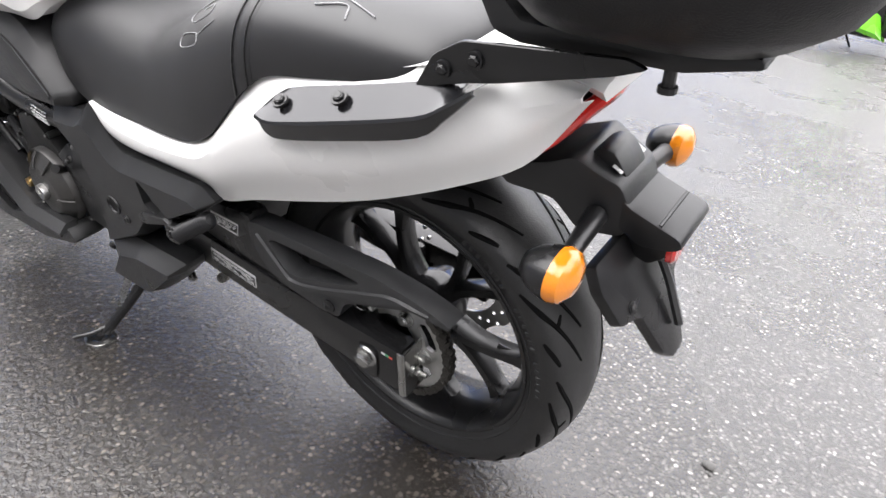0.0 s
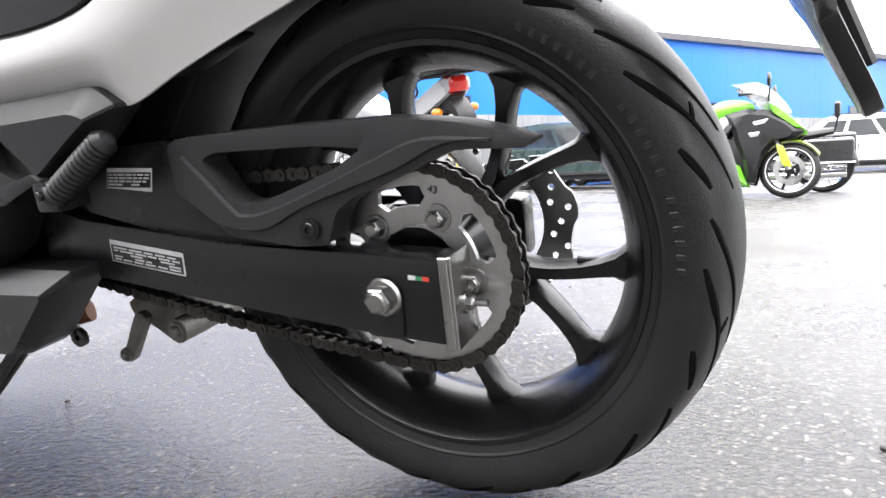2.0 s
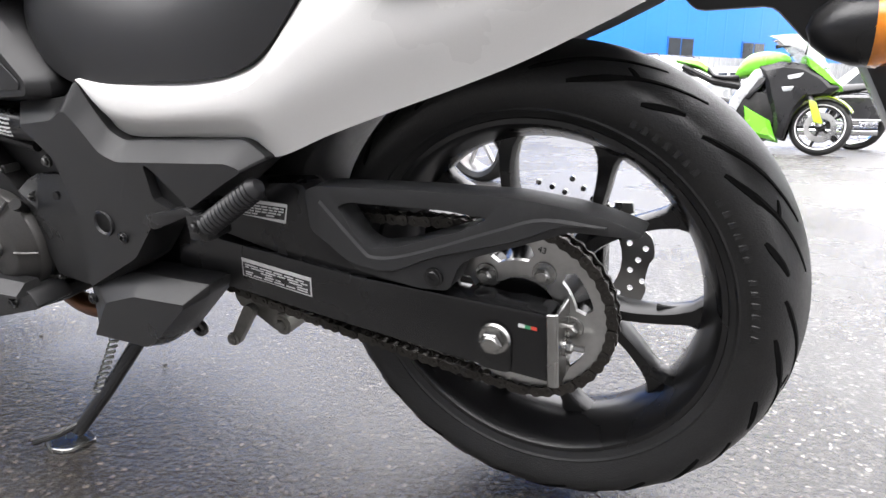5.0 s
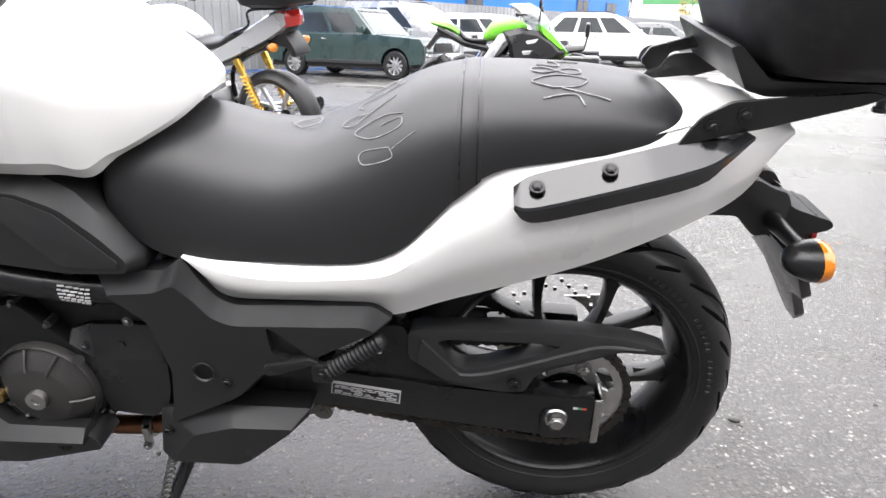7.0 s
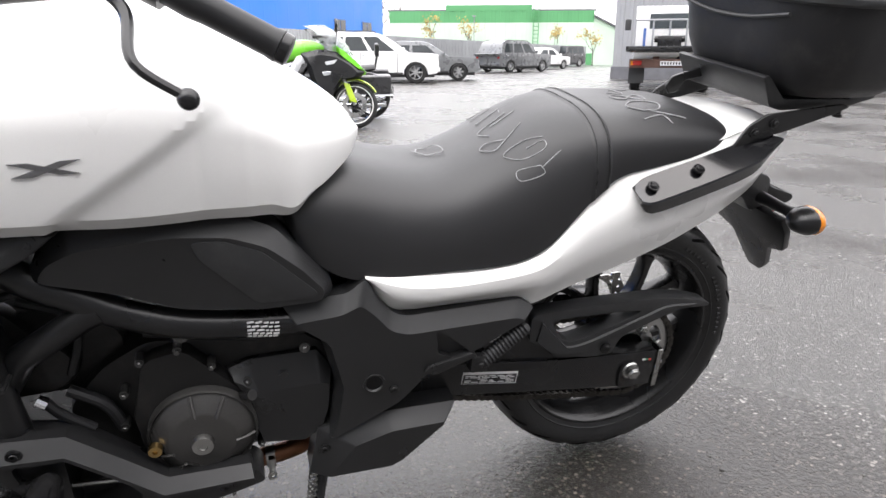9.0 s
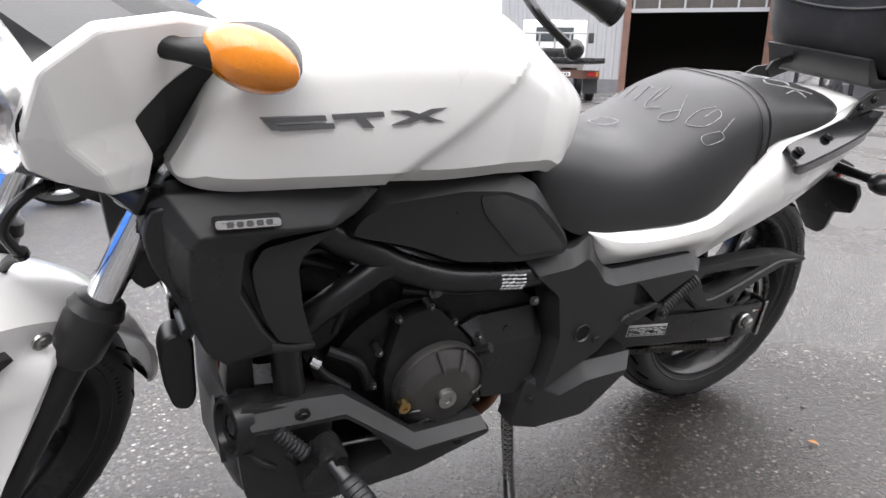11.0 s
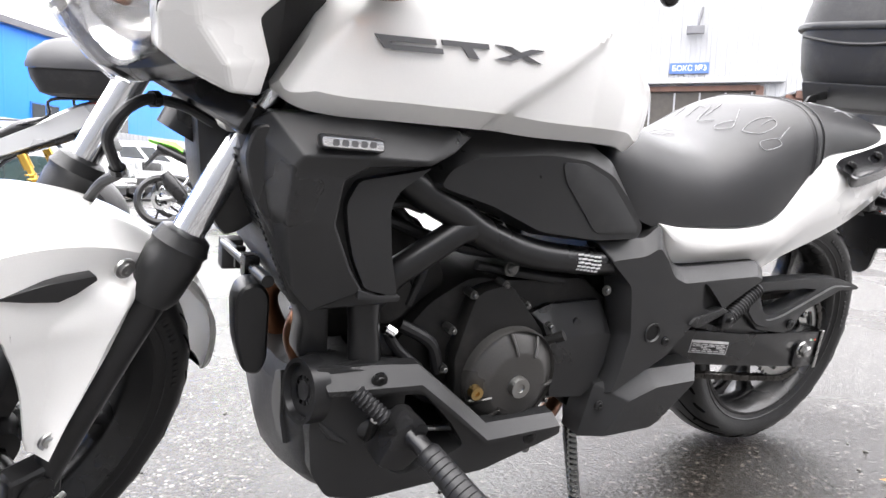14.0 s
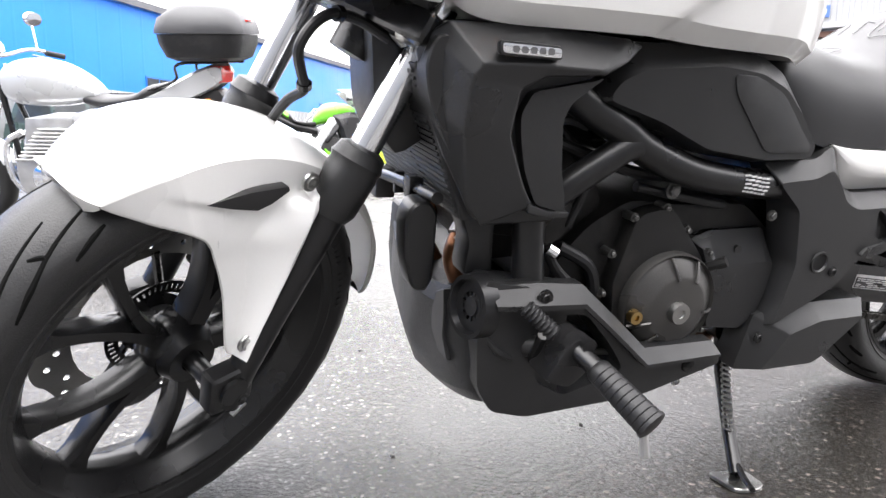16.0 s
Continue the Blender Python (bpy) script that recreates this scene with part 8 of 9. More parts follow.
def naked_bike(where, heading, paint, label, box=True):
    """A naked road bike, front towards -x, rear axle over the origin."""
    m = Matrix.Translation((*where, 0)) @ Matrix.Rotation(heading, 4, 'Z') @ pose(0, 0, 0, 9, 0, 0) @ Matrix.Scale(1.04, 4)
    b = thing("motorcycle", m, label, "motorcycle", "parked motorcycles")
    I = Matrix.Identity(4)
    small_wheel(b, 0, 0.315, 0.085, ALLOY, 6, I)
    small_wheel(b, -1.45, 0.30, 0.06, ALLOY, 6, I)
    disc(b, -1.45, 0.30, 0.15, -0.07, I)
    part("swingarm", merge(*[tube([(-0.55, s * 0.12, 0.40), (0.02, s * 0.115, 0.315)], 0.022, 10) for s in (-1, 1)]), ALLOY, b, "bare alloy swingarm")
    for s in (-1, 1):
        sh = part("shock_absorber", merge(tube([(-0.03, s * 0.135, 0.36), (-0.16, s * 0.13, 0.70)], 0.018, 12), tube([(-0.135, s * 0.13, 0.63), (-0.165, s * 0.13, 0.71)], 0.026, 12)), GOLD, b, "gold shock absorber")
        coil = []
        for i in range(90):
            f = i / 89
            a = f * 2 * math.pi * 9
            c = Vector((-0.045, s * 0.135, 0.40)) + Vector((-0.085, -s * 0.004, 0.21)) * f
            coil.append(c + Vector((math.cos(a) * 0.030, math.sin(a) * 0.030, 0)))
        part("spring", tube(coil, 0.0048, 6), GOLD, sh)
        ex = part("silencer", tube([(-0.75, s * 0.13, 0.26), (-0.45, s * 0.16, 0.28), (-0.05, s * 0.175, 0.34), (0.20, s * 0.18, 0.375)], [0.025, 0.045, 0.048, 0.046], 18), CHROME, b, "chrome silencer")
        part("silencer_end", lathe([(0.0, -0.01), (0.02, -0.012), (0.022, 0.002), (0.034, 0.004), (0.047, -0.004), (0.047, 0.01)], 18), BLACK_METAL, ex, m=Matrix.Translation((0.203, s * 0.18, 0.376)) @ pose(0, 0, 0, 0, 0, 90))
        part("fork_tube", tube([(-1.45, s * 0.10, 0.30), (-1.13, s * 0.10, 0.98)], 0.024, 14), CHROME, b, "fork leg")
        part("mirror", merge(tube([(-1.05, s * 0.28, 1.06), (-1.10, s * 0.34, 1.22)], 0.006, 6), moved(lathe([(0, -0.012), (0.05, -0.01), (0.055, 0.008), (0, 0.014)], 18), Matrix.Translation((-1.10, s * 0.36, 1.25)) @ pose(0, 0, 0, 0, 0, 90) @ Matrix.Diagonal((1.5, 1, 0.8, 1)))), CHROME, b, "chrome mirror")
        ind = part("indicator", merge(tube([(0.17, s * 0.06, 0.80), (0.17, s * 0.13, 0.795)], 0.010, 8), moved(lathe([(0, -0.03), (0.02, -0.022), (0.027, 0.0)], 16), Matrix.Translation((0.17, s * 0.16, 0.795)) @ pose(0, 0, 0, 0, 0, 90) @ Matrix.Diagonal((1.5, -1, 1, 1)))), PLASTIC, b)
        part("lens", moved(lathe([(0.027, 0.0), (0.026, 0.014), (0.014, 0.022), (0, 0.024)], 16), Matrix.Translation((0.17, s * 0.16, 0.795)) @ pose(0, 0, 0, 0, 0, 90) @ Matrix.Diagonal((1.5, -1, 1, 1))), AMBER, ind, "amber lens")
    part("tank", ring_mesh([[(x, w * math.copysign(abs(math.cos(a)) ** 0.7, math.cos(a)), zl + (zt - zl) * (0.5 + 0.5 * math.copysign(abs(math.sin(a)) ** 0.8, math.sin(a)))) for a in np.linspace(0, 2 * math.pi, 24, endpoint=False)]
                            for x, zl, zt, w in spread([(-1.08, 0.86, 0.93, 0.06), (-1.02, 0.78, 1.0, 0.13), (-0.88, 0.76, 1.03, 0.165), (-0.72, 0.76, 1.0, 0.15), (-0.58, 0.78, 0.92, 0.11), (-0.52, 0.80, 0.86, 0.08)], 24)]), paint, b, "rounded painted tank", 50)
    part("seat", ring_mesh([[(x, w * math.copysign(abs(math.cos(a)) ** 0.7, math.cos(a)), zl + (zt - zl) * (0.5 + 0.5 * math.copysign(abs(math.sin(a)) ** 0.8, math.sin(a)))) for a in np.linspace(0, 2 * math.pi, 20, endpoint=False)]
                            for x, zl, zt, w in spread([(-0.58, 0.77, 0.84, 0.10), (-0.45, 0.75, 0.82, 0.13), (-0.28, 0.77, 0.84, 0.14), (-0.18, 0.80, 0.89, 0.13), (0.02, 0.85, 0.91, 0.11), (0.12, 0.88, 0.91, 0.07)], 26)]), VINYL, b, "black stepped seat", 50)
    for s in (-1, 1):
        part("tail_panel", ring_mesh([[(x, s * (w - 0.03), zl), (x, s * w, zl + 0.01), (x, s * w, zt - 0.02), (x, s * (w - 0.04), zt)] for x, zl, zt, w in spread([(-0.50, 0.64, 0.74, 0.13), (-0.30, 0.68, 0.79, 0.145), (-0.10, 0.75, 0.875, 0.135), (0.08, 0.82, 0.965, 0.115), (0.19, 0.875, 1.005, 0.10), (0.24, 0.91, 1.0, 0.092)], 20)]), SILVER_PAINT, b, "silver tail panel", 40)
        part("side_panel", prism(rounded([(-0.62, 0.60), (-0.40, 0.62), (-0.36, 0.70), (-0.50, 0.76), (-0.64, 0.72)], 0.03, 3), s * 0.10, s * 0.155, 0.012), SILVER_PAINT, b, "silver side panel")
    part("tail_light", ring_mesh([[(0.17, y, 0.885), (0.265 - 4 * y * y, y, 0.905), (0.275 - 4 * y * y, y, 0.960), (0.255 - 4 * y * y, y, 0.995), (0.18, y, 0.995)] for y in np.linspace(-0.09, 0.09, 11)]), RED_LENS, b, "large red tail lamp")
    part("rear_mudguard", prism(rounded([(0.05, 0.82), (0.20, 0.87), (0.26, 0.79), (0.28, 0.73), (0.25, 0.72), (0.21, 0.78), (0.13, 0.80)], 0.02, 2), -0.075, 0.075, 0.01), PLASTIC, b, "black rear mudguard")
    fins = [block(-0.98 + 0.02 * i, -0.66 + 0.01 * i, -0.20, 0.20, 0.46 + 0.022 * i, 0.472 + 0.022 * i, 0.003, 1) for i in range(9)]
    eng = part("engine", merge(prism(rounded([(-1.0, 0.30), (-1.0, 0.46), (-0.9, 0.48), (-0.5, 0.50), (-0.48, 0.34), (-0.62, 0.24), (-0.9, 0.22)], 0.04, 3), -0.18, 0.18, 0.02), prism([(-0.94, 0.46), (-0.90, 0.70), (-0.62, 0.70), (-0.64, 0.46)], -0.17, 0.17, 0.01)), ALLOY, b, "finned alloy engine")
    for fin_mesh in fins:
        part("cooling_fin", fin_mesh, ALLOY, eng, "", 0)
    for s in (-1, 1):
        part("engine_cover", lathe([(0, -0.235), (0.06, -0.232), (0.085, -0.215), (0.09, -0.18)], 28), CHROME, eng, "round chrome engine cover", m=Matrix.Translation((-0.80, 0, 0.36)) if s < 0 else Matrix.Translation((-0.80, 0, 0.36)) @ pose(0, 0, 0, 0, 0, 180))
    pipes = [tube([(-0.95, y, 0.62), (-1.06, y, 0.54), (-1.05, y * 0.9, 0.32), (-0.9, y * 0.7, 0.22), (-0.7, 0.12 * (1 if y > 0 else -1), 0.25)], 0.019, 10, 20) for y in (-0.14, -0.05, 0.05, 0.14)]
    part("exhaust_header", merge(*pipes), CHROME, b, "chrome exhaust headers")
    part("frame_tube", merge(*[tube([(-1.10, s * 0.04, 0.88), (-1.02, s * 0.10, 0.50), (-0.98, s * 0.11, 0.25), (-0.50, s * 0.11, 0.24), (-0.44, s * 0.12, 0.60), (0.10, s * 0.09, 0.82)], 0.017, 8, 40) for s in (-1, 1)]), BLACK_METAL, b)
    rows = []
    for deg in np.linspace(150, 20, 20):
        a = radians(deg)
        rows.append([(-1.45 + r * math.cos(a), y, 0.30 + r * math.sin(a)) for r, y in ((0.318, -0.075), (0.330, -0.06), (0.338, 0), (0.330, 0.06), (0.318, 0.075), (0.314, 0.07), (0.33, 0), (0.314, -0.07))])
    part("front_mudguard", ring_mesh(rows), SILVER_PAINT, b, "silver front mudguard", 50)
    part("headlamp", merge(lathe([(0.0, -0.06), (0.06, -0.05), (0.09, 0.0), (0.095, 0.06), (0.09, 0.07), (0, 0.08)], 24)), CHROME, b, "round chrome headlamp", m=Matrix.Translation((-1.24, 0, 0.92)) @ pose(0, 0, 0, 0, 0, 90))
    part("handlebar", tube([(-0.96, -0.36, 1.03), (-1.05, -0.22, 1.07), (-1.12, -0.08, 1.04), (-1.12, 0.08, 1.04), (-1.05, 0.22, 1.07), (-0.96, 0.36, 1.03)], 0.011, 10, 30), CHROME, b)
    for s in (-1, 1):
        part("grip", tube([(-1.0, s * 0.28, 1.05), (-0.95, s * 0.38, 1.025)], 0.017, 12), RUBBER_HOSE, b)
        part("lever", tube([(-1.06, s * 0.24, 1.04), (-1.03, s * 0.38, 1.01)], 0.005, 6), ALLOY, b)
    part("gauges", merge(*[moved(lathe([(0, -0.03), (0.03, -0.028), (0.038, 0.0), (0.038, 0.025), (0, 0.028)], 20), Matrix.Translation((-1.14, s * 0.05, 1.08)) @ pose(0, 0, 0, 60, 0, 90)) for s in (-1, 1)]), CHROME, b, "twin chrome gauges")
    part("chain", tube([(-0.55, -0.10, 0.40), (0, -0.10, 0.40)], 0.008, 6), CHAIN_STEEL, b)
    rack = [tube([(-0.18, s * 0.12, 0.86), (0.0, s * 0.15, 0.92), (0.02, s * 0.14, 1.005), (0.30, s * 0.12, 1.014)], 0.008, 8, 16) for s in (-1, 1)] + [tube([(x, -0.14, 1.012), (x, 0.14, 1.012)], 0.007, 8) for x in (0.04, 0.14, 0.24)]
    part("luggage_rack", merge(*rack), BLACK_METAL, b, "black tube rack")
    return b, m


silver, sm = naked_bike((-1.722, 3.325), radians(-20), SILVER_PAINT, "silver naked motorcycle with gold shocks and a luggage rack")
sbox = thing("top_box", sm @ Matrix.Translation((-0.03, 0, -0.0286)) @ Matrix.Diagonal((1.06, 1.06, 1.019, 1)), "dark grey luggage box on the silver motorcycle", "luggage box")
grey_lid = material("grey_box_lid", (0.042, 0.042, 0.045), 0.42, blotch=0.1, bump=0.2)


def sring(z, x0, x1, w, r=0.09):
    return box_ring(z, x0, x1, w, r)


part("box_base", ring_mesh([sring(1.03, 0.02, 0.33, 0.15), sring(1.05, -0.02, 0.37, 0.18), sring(1.12, -0.045, 0.395, 0.20), sring(1.17, -0.05, 0.40, 0.205)]), BOX_PLASTIC, sbox, "", 40)
part("box_lid", ring_mesh([sring(1.172, -0.058, 0.408, 0.212), sring(1.19, -0.058, 0.408, 0.212), sring(1.25, -0.04, 0.395, 0.20), sring(1.305, 0.02, 0.345, 0.155), sring(1.325, 0.09, 0.28, 0.10, 0.06)]), grey_lid, sbox, "grey domed lid", 40)
part("box_latch", block(0.385, 0.402, -0.06, 0.06, 1.235, 1.248, 0.004), RED_LENS, sbox, "red reflector strip")


def oval(x, zl, zt, w, n=20):
    return [(x, w * math.copysign(abs(math.cos(a)) ** 0.7, math.cos(a)), zl + (zt - zl) * (0.5 + 0.5 * math.copysign(abs(math.sin(a)) ** 0.8, math.sin(a)))) for a in np.linspace(0, 2 * math.pi, n, endpoint=False)]


def inset(loop, k):
    cen = np.mean(np.array(loop), axis=0)
    return [cen + (np.array(p) - cen) * k for p in loop]


def sport_bike(where, heading, label):
    """A green and black sports tourer, front towards -x."""
    m = Matrix.Translation((*where, 0)) @ Matrix.Rotation(heading, 4, 'Z') @ pose(0, 0, 0, 8, 0, 0)
    b = thing("motorcycle", m, label, "motorcycle", "parked motorcycles")
    I = Matrix.Identity(4)
    small_wheel(b, 0, 0.315, 0.095, BLACK_METAL, 5, I)
    small_wheel(b, -1.44, 0.30, 0.06, BLACK_METAL, 5, I)
    for y in (-0.07, 0.07):
        disc(b, -1.44, 0.30, 0.155, y, I)
    disc(b, 0, 0.315, 0.12, 0.09, I)
    for x, r in ((0, 0.315), (-1.44, 0.30)):
        for s in (-1, 1):
            part("rim_tape", lathe([(r * 0.765, s * 0.053), (r * 0.805, s * 0.056)], 48), WHITE, b, m=Matrix.Translation((x, 0, r)))
    BODY = rounded([(-0.78, 0.94), (-1.0, 0.985), (-1.24, 0.95), (-1.46, 0.82), (-1.58, 0.70), (-1.50, 0.63), (-1.30, 0.62), (-1.18, 0.44), (-1.11, 0.15), (-1.03, 0.17), (-0.97, 0.44), (-0.90, 0.62), (-0.86, 0.78)], 0.02, 3)
    BELLY = rounded([(-0.675, 0.515), (-0.775, 0.455), (-0.96, 0.35), (-1.045, 0.13), (-0.53, 0.235), (-0.70, 0.335)], 0.012, 2)
    NOSE = rounded([(-1.20, 1.06), (-1.30, 1.0), (-1.50, 0.82), (-1.61, 0.70), (-1.54, 0.69), (-1.40, 0.80), (-1.24, 0.93)], 0.015, 2)
    for s in (-1, 1):
        part("fairing_side", chamfered(BODY, inset(BODY, 0.78), s * 0.15, s * 0.215, s * 0.08, 0.006), PLASTIC_SMOOTH, b, "gloss black side fairing")
        part("nose_panel", chamfered(NOSE, inset(NOSE, 0.7), s * 0.12, s * 0.19, s * 0.01, 0.006), LIME, b, "lime green nose panel")
        part("belly_panel", chamfered(BELLY, inset(BELLY, 0.75), s * 0.15, s * 0.20, s * 0.08, 0.006), LIME, b, "lime green belly panel")
        part("side_badge", prism(rounded([(-1.08, 0.82), (-1.24, 0.85), (-1.20, 0.80), (-1.10, 0.78)], 0.01, 2), s * 0.214, s * 0.219), SILVER_PAINT, b)
        part("indicator", prism(rounded([(-1.04, 0.70), (-1.16, 0.71), (-1.14, 0.66), (-1.06, 0.65)], 0.012, 2), s * 0.205, s * 0.222, 0.004), HEADLAMP, b, "clear side indicator")
        part("frame_beam", prism(rounded([(-0.92, 0.93), (-0.74, 0.90), (-0.55, 0.60), (-0.46, 0.38), (-0.56, 0.36), (-0.66, 0.58), (-0.80, 0.78)], 0.02, 2), s * 0.10, s * 0.155, 0.012), SILVER_PAINT, b, "grey alloy frame beam")
        part("frame_slat", prism(rounded([(-0.90, 0.84), (-0.80, 0.80), (-0.68, 0.60), (-0.72, 0.58), (-0.84, 0.74)], 0.01, 2), s * 0.15, s * 0.165, 0.004), BLACK_METAL, b)
        part("silencer", tube([(-0.27, s * 0.15, 0.30), (-0.22, s * 0.175, 0.36), (-0.10, s * 0.19, 0.52), (-0.03, s * 0.195, 0.62)], [0.05, 0.085, 0.085, 0.060], 16), BLACK_METAL, b, "fat black stub silencer")
        part("fork_leg", tube([(-1.44, s * 0.105, 0.30), (-1.40, s * 0.105, 0.42), (-1.28, s * 0.105, 0.68)], 0.027, 12), ALLOY, b, "bright fork leg")
        part("fork_guard", prism(rounded([(-1.47, 0.32), (-1.38, 0.56), (-1.30, 0.58), (-1.38, 0.34)], 0.02, 2), s * 0.118, s * 0.142, 0.006), YELLOW_LIME, b, "yellow-green fork guard")
        part("mirror", merge(tube([(-1.22, s * 0.15, 1.04), (-1.25, s * 0.26, 1.20)], 0.008, 6), moved(lathe([(0, -0.02), (0.05, -0.016), (0.058, 0.012), (0, 0.026)], 16), Matrix.Translation((-1.24, s * 0.30, 1.25)) @ pose(0, 0, 0, 0, 0, 90) @ Matrix.Diagonal((1.1, 1, 1.35, 1)))), BLACK_METAL, b, "black mirror")
        part("swingarm", tube([(-0.50, s * 0.12, 0.40), (-0.3, s * 0.13, 0.37), (0.03, s * 0.12, 0.315)], [0.035, 0.03, 0.022], 10), ALLOY, b)
        part("handlebar", tube([(-1.10, s * 0.08, 1.12), (-1.06, s * 0.22, 1.13), (-0.97, s * 0.34, 1.10)], [0.012, 0.012, 0.017], 10), BLACK_METAL, b)
        part("grip_end", tube([(-0.985, s * 0.33, 1.105), (-0.96, s * 0.355, 1.095)], 0.02, 10), RUBBER_HOSE, b)
        part("headlamp", prism(rounded([(-1.58, 0.72), (-1.46, 0.84), (-1.40, 0.82), (-1.50, 0.70)], 0.012, 2), s * 0.05, s * 0.150, 0.012), HEADLAMP, b, "slanted headlamp")
        part("tail_panel", ring_mesh([[(x, s * (w - 0.04), zl), (x, s * w, zl + 0.02), (x, s * (w - 0.01), zt), (x, s * 0.02, zt + 0.01)] for x, zl, zt, w in spread([(-0.24, 0.88, 0.95, 0.13), (-0.14, 0.94, 1.02, 0.125), (0.02, 0.99, 1.05, 0.10), (0.15, 1.03, 1.075, 0.06)], 14)]), LIME, b, "lime green tail", 40)
        part("subframe", tube([(-0.60, s * 0.09, 0.74), (-0.30, s * 0.09, 0.80), (0.05, s * 0.08, 0.97)], 0.03, 8), PLASTIC, b, "black tail frame cover")
    rows = []
    for deg in np.linspace(150, 20, 20):
        a = radians(deg)
        rows.append([(-1.44 + r * math.cos(a), y, 0.30 + r * math.sin(a)) for r, y in ((0.315, -0.08), (0.330, -0.065), (0.338, 0), (0.330, 0.065), (0.315, 0.08), (0.311, 0.075), (0.33, 0), (0.311, -0.075))])
    part("front_mudguard", ring_mesh(rows), YELLOW_LIME, b, "yellow-green front mudguard", 50)
    part("tank", ring_mesh([oval(*map(float, q)) for q in spread([(-1.08, 0.96, 1.04, 0.10), (-1.0, 0.92, 1.09, 0.15), (-0.82, 0.88, 1.115, 0.17), (-0.66, 0.84, 1.08, 0.15), (-0.56, 0.82, 0.96, 0.11), (-0.53, 0.83, 0.88, 0.07)], 22)]), LIME, b, "lime green tank", 50)
    part("seat", ring_mesh([oval(*map(float, q), 16) for q in spread([(-0.58, 0.80, 0.88, 0.10), (-0.48, 0.79, 0.86, 0.14), (-0.32, 0.82, 0.88, 0.14), (-0.24, 0.88, 0.97, 0.12), (-0.10, 0.95, 1.03, 0.10), (0.0, 0.99, 1.04, 0.06)], 22)]), VINYL, b, "black seat", 50)
    part("engine", prism(rounded([(-1.0, 0.30), (-1.02, 0.62), (-0.7, 0.68), (-0.48, 0.52), (-0.44, 0.34), (-0.6, 0.26), (-0.9, 0.22)], 0.04, 3), -0.14, 0.14, 0.02), ENGINE, b, "dark engine")
    part("clutch_cover", lathe([(0, -0.19), (0.06, -0.186), (0.085, -0.17), (0.09, -0.13)], 24), BLACK_METAL, b, m=Matrix.Translation((-0.62, 0, 0.47)))
    part("exhaust_tray", prism(rounded([(-0.30, 0.28), (-0.92, 0.20), (-0.92, 0.14), (-0.34, 0.17)], 0.03, 2), -0.12, 0.12, 0.02), BLACK_METAL, b, "dark exhaust box under the engine")
    part("nose", ring_mesh([oval(*q, 16) for q in ((-1.60, 0.68, 0.72, 0.04), (-1.50, 0.68, 0.84, 0.10), (-1.34, 0.74, 0.98, 0.14), (-1.18, 0.82, 1.05, 0.14))]), LIME, b, "lime green nose", 50)
    part("dash", block(-1.22, -1.10, -0.10, 0.10, 1.06, 1.12, 0.02), BLACK_METAL, b)
    ws = ring_mesh([[(x + 0.26 * y * y, y * w, z - 0.03 * y * y) for y in np.linspace(-1, 1, 11)] for x, z, w in ((-1.45, 0.93, 0.14), (-1.39, 1.04, 0.20), (-1.30, 1.15, 0.22), (-1.20, 1.245, 0.19), (-1.10, 1.30, 0.11))], closed=False, caps=False)
    bmesh.ops.solidify(ws, geom=list(ws.faces), thickness=0.003)
    part("windscreen", ws, glass_material("clear_screen", (0.85, 0.87, 0.88), 0.25), b, "clear windscreen", 50)
    part("rear_mudguard", prism(rounded([(-0.10, 0.86), (0.04, 0.96), (0.20, 0.74), (0.17, 0.72), (0.04, 0.88)], 0.02, 2), -0.06, 0.06, 0.01), PLASTIC, b, "black tail mudguard")
    part("side_stand", tube([(-0.60, -0.12, 0.25), (-0.72, -0.26, 0.04)], 0.012, 8), BLACK_METAL, b)
    return b


sport_bike((-1.12, 7.42), radians(180) + math.atan2(0.10, 1.44) * -1, "lime green and black sports tourer on its side stand")


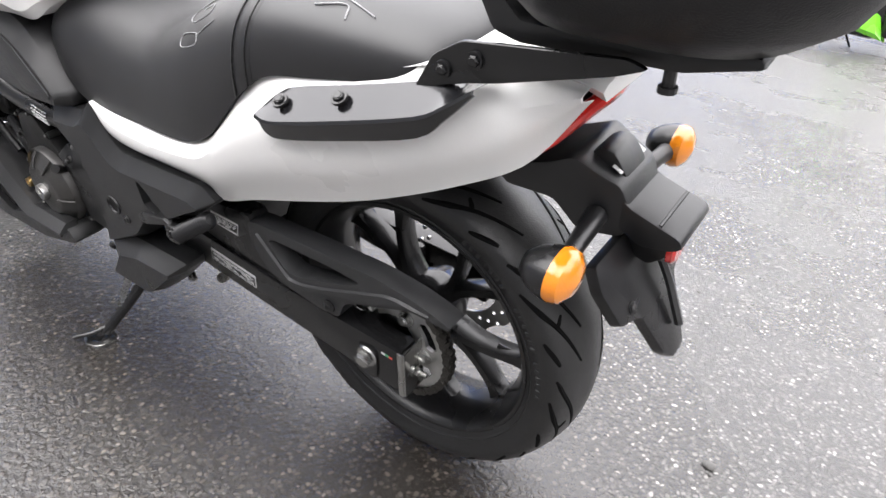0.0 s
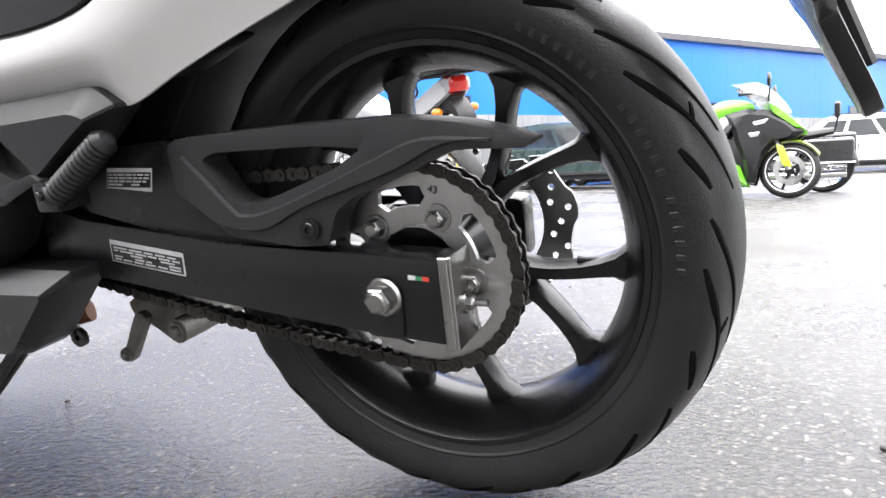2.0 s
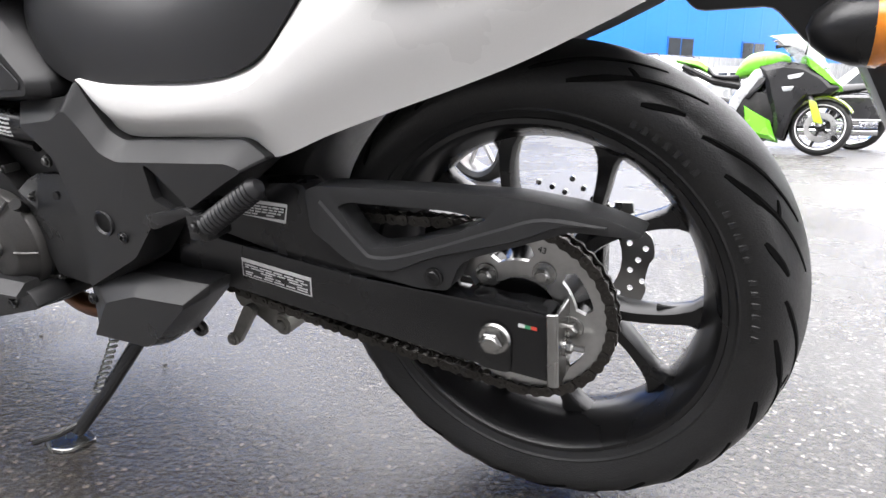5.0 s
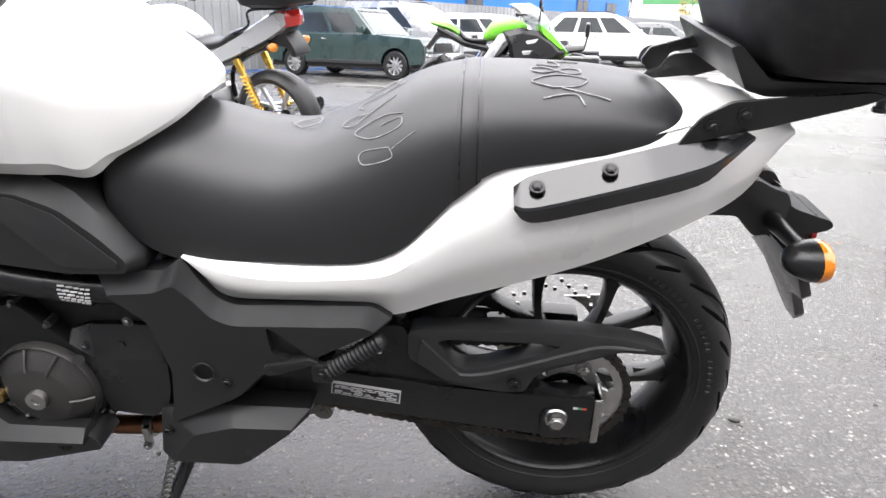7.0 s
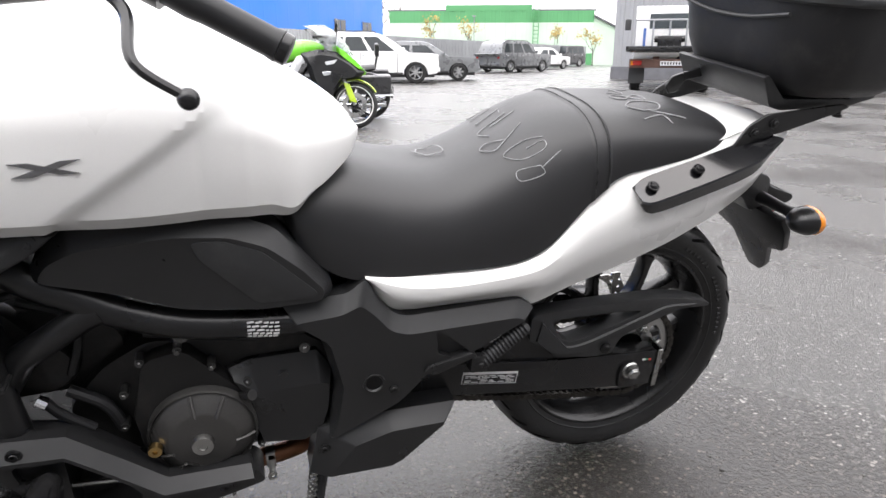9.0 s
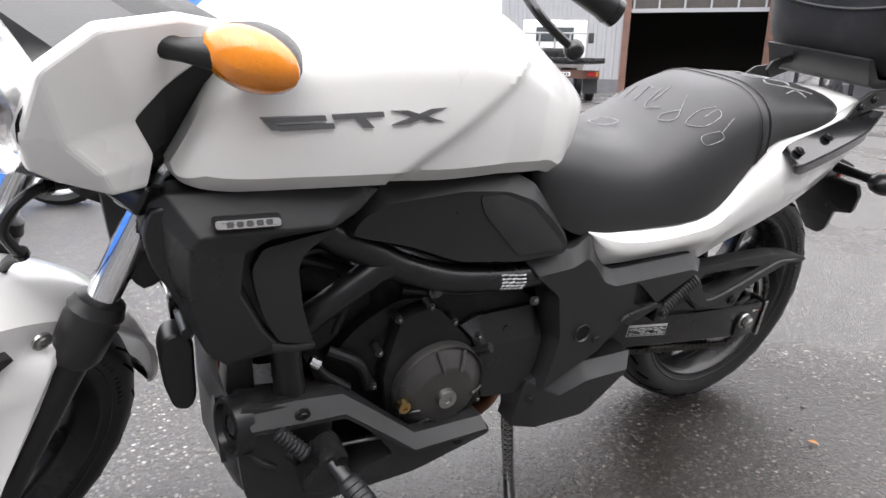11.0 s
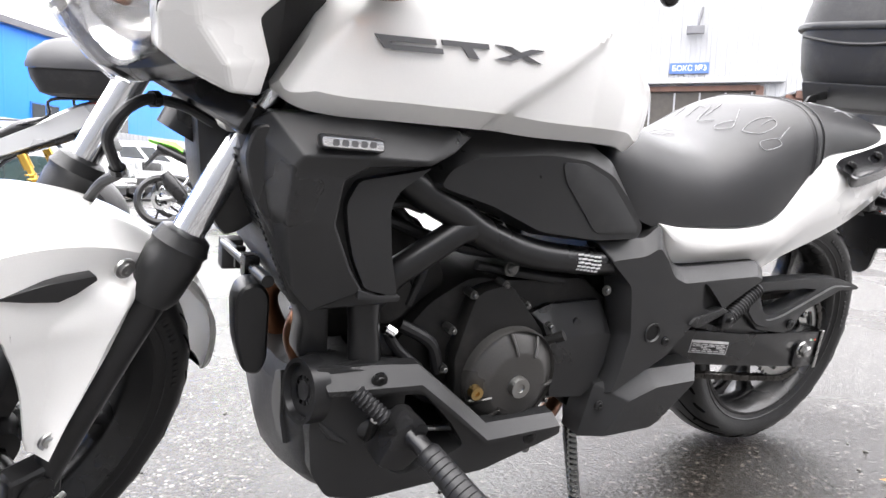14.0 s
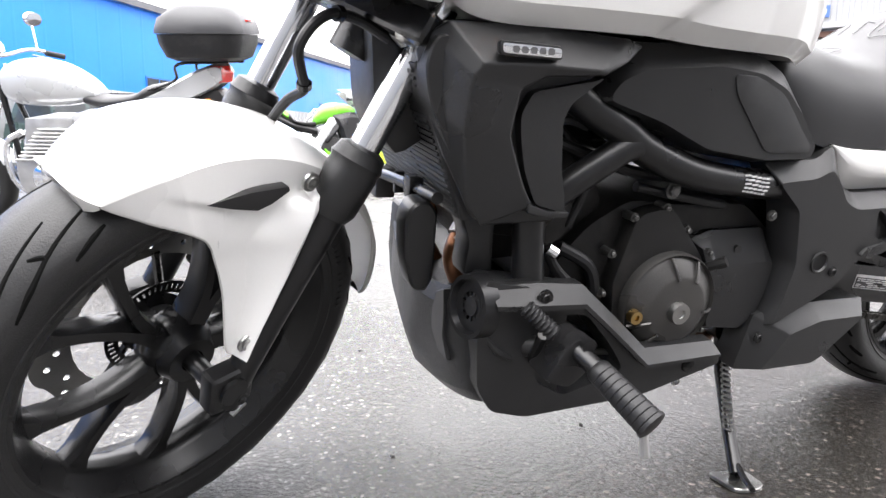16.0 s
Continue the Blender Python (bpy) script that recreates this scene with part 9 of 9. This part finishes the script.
def cruiser(where, heading, label):
    m = Matrix.Translation((*where, 0)) @ Matrix.Rotation(heading, 4, 'Z') @ pose(0, 0, 0, 8, 0, 0)
    b = thing("motorcycle", m, label, "motorcycle", "parked motorcycles")
    I = Matrix.Identity(4)
    small_wheel(b, 0, 0.32, 0.085, CHROME, 10, I)
    small_wheel(b, -1.6, 0.32, 0.06, CHROME, 10, I)
    part("tank", ring_mesh([[(x, w * math.cos(a), zl + (zt - zl) * (0.5 + 0.5 * math.sin(a))) for a in np.linspace(0, 2 * math.pi, 18, endpoint=False)] for x, zl, zt, w in spread([(-1.15, 0.70, 0.78, 0.07), (-1.0, 0.64, 0.86, 0.15), (-0.8, 0.64, 0.84, 0.15), (-0.6, 0.66, 0.74, 0.08)], 18)]), DARK_CAR, b, "black tank", 50)
    part("seat", ring_mesh([[(x, w * math.cos(a), zl + (zt - zl) * (0.5 + 0.5 * math.sin(a))) for a in np.linspace(0, 2 * math.pi, 16, endpoint=False)] for x, zl, zt, w in spread([(-0.62, 0.62, 0.72, 0.12), (-0.4, 0.60, 0.70, 0.17), (-0.2, 0.66, 0.78, 0.15), (0.1, 0.72, 0.80, 0.11)], 16)]), VINYL, b, "wide black seat", 50)
    part("engine", merge(prism(rounded([(-1.1, 0.22), (-1.1, 0.44), (-0.5, 0.46), (-0.48, 0.24)], 0.04, 2), -0.16, 0.16, 0.02), prism([(-1.02, 0.42), (-1.1, 0.64), (-0.94, 0.66), (-0.86, 0.44)], -0.08, 0.08, 0.01), prism([(-0.78, 0.44), (-0.72, 0.66), (-0.58, 0.62), (-0.66, 0.42)], -0.08, 0.08, 0.01)), CHROME, b, "chrome V-twin engine")
    rows = [[(0 + r * math.cos(a), y, 0.32 + r * math.sin(a)) for r, y in ((0.33, -0.1), (0.36, -0.07), (0.365, 0), (0.36, 0.07), (0.33, 0.1), (0.325, 0.09), (0.355, 0), (0.325, -0.09))] for a in np.linspace(radians(170), radians(0), 20)]
    part("rear_mudguard", ring_mesh(rows), DARK_CAR, b, "black rear mudguard", 50)
    for s in (-1, 1):
        part("fork_tube", tube([(-1.6, s * 0.1, 0.32), (-1.22, s * 0.1, 0.92)], 0.024, 10), CHROME, b)
        part("saddlebag", block(-0.18, 0.32, s * 0.27 - 0.09, s * 0.27 + 0.09, 0.40, 0.70, 0.05, 3), DARK_CAR, b, "black hard saddlebag")
        part("bag_rail", tube([(-0.20, s * 0.37, 0.42), (0.34, s * 0.37, 0.42), (0.34, s * 0.37, 0.55)], 0.012, 8), CHROME, b)
        part("handlebar", tube([(-1.2, s * 0.05, 0.98), (-1.1, s * 0.25, 1.08), (-0.92, s * 0.40, 1.02)], 0.013, 8), CHROME, b)
        part("silencer", tube([(-0.9, s * 0.17, 0.24), (-0.3, s * 0.2, 0.24), (0.25, s * 0.2, 0.26)], 0.045, 12), CHROME, b)
    part("backrest", merge(block(0.10, 0.16, -0.11, 0.11, 0.92, 1.10, 0.025, 3), tube([(0.10, -0.08, 0.75), (0.14, -0.08, 0.95)], 0.010, 8), tube([(0.10, 0.08, 0.75), (0.14, 0.08, 0.95)], 0.010, 8)), VINYL, b, "small black passenger backrest")
    part("headlamp", lathe([(0, -0.06), (0.07, -0.05), (0.10, 0.0), (0.10, 0.05), (0, 0.07)], 20), CHROME, b, m=Matrix.Translation((-1.36, 0, 0.84)) @ pose(0, 0, 0, 0, 0, 90))
    return b


cruiser((0.70, 8.75), radians(-6), "black cruiser motorcycle with chrome rails behind the green one")


# unseen plain wall, added behind the camera to block low sky light
SOUTH = material("grey_cladding", (0.20, 0.205, 0.21), 0.5, blotch=0.15, blotch_scale=0.6, grain=0.05, grain_scale=12)
m, blen = wall_pose((32.0, -7.5), (-24.0, -6.0))
closing = put("light_block_south", ribbed(blen, 0, 6.5, 0.35, 0.03, 0.25, 0.5), SOUTH, None, "", 0)
closing.matrix_world = m
tagged(closing, "unseen plain grey sheet wall added to block low light behind the camera", "wall", kind="structure")
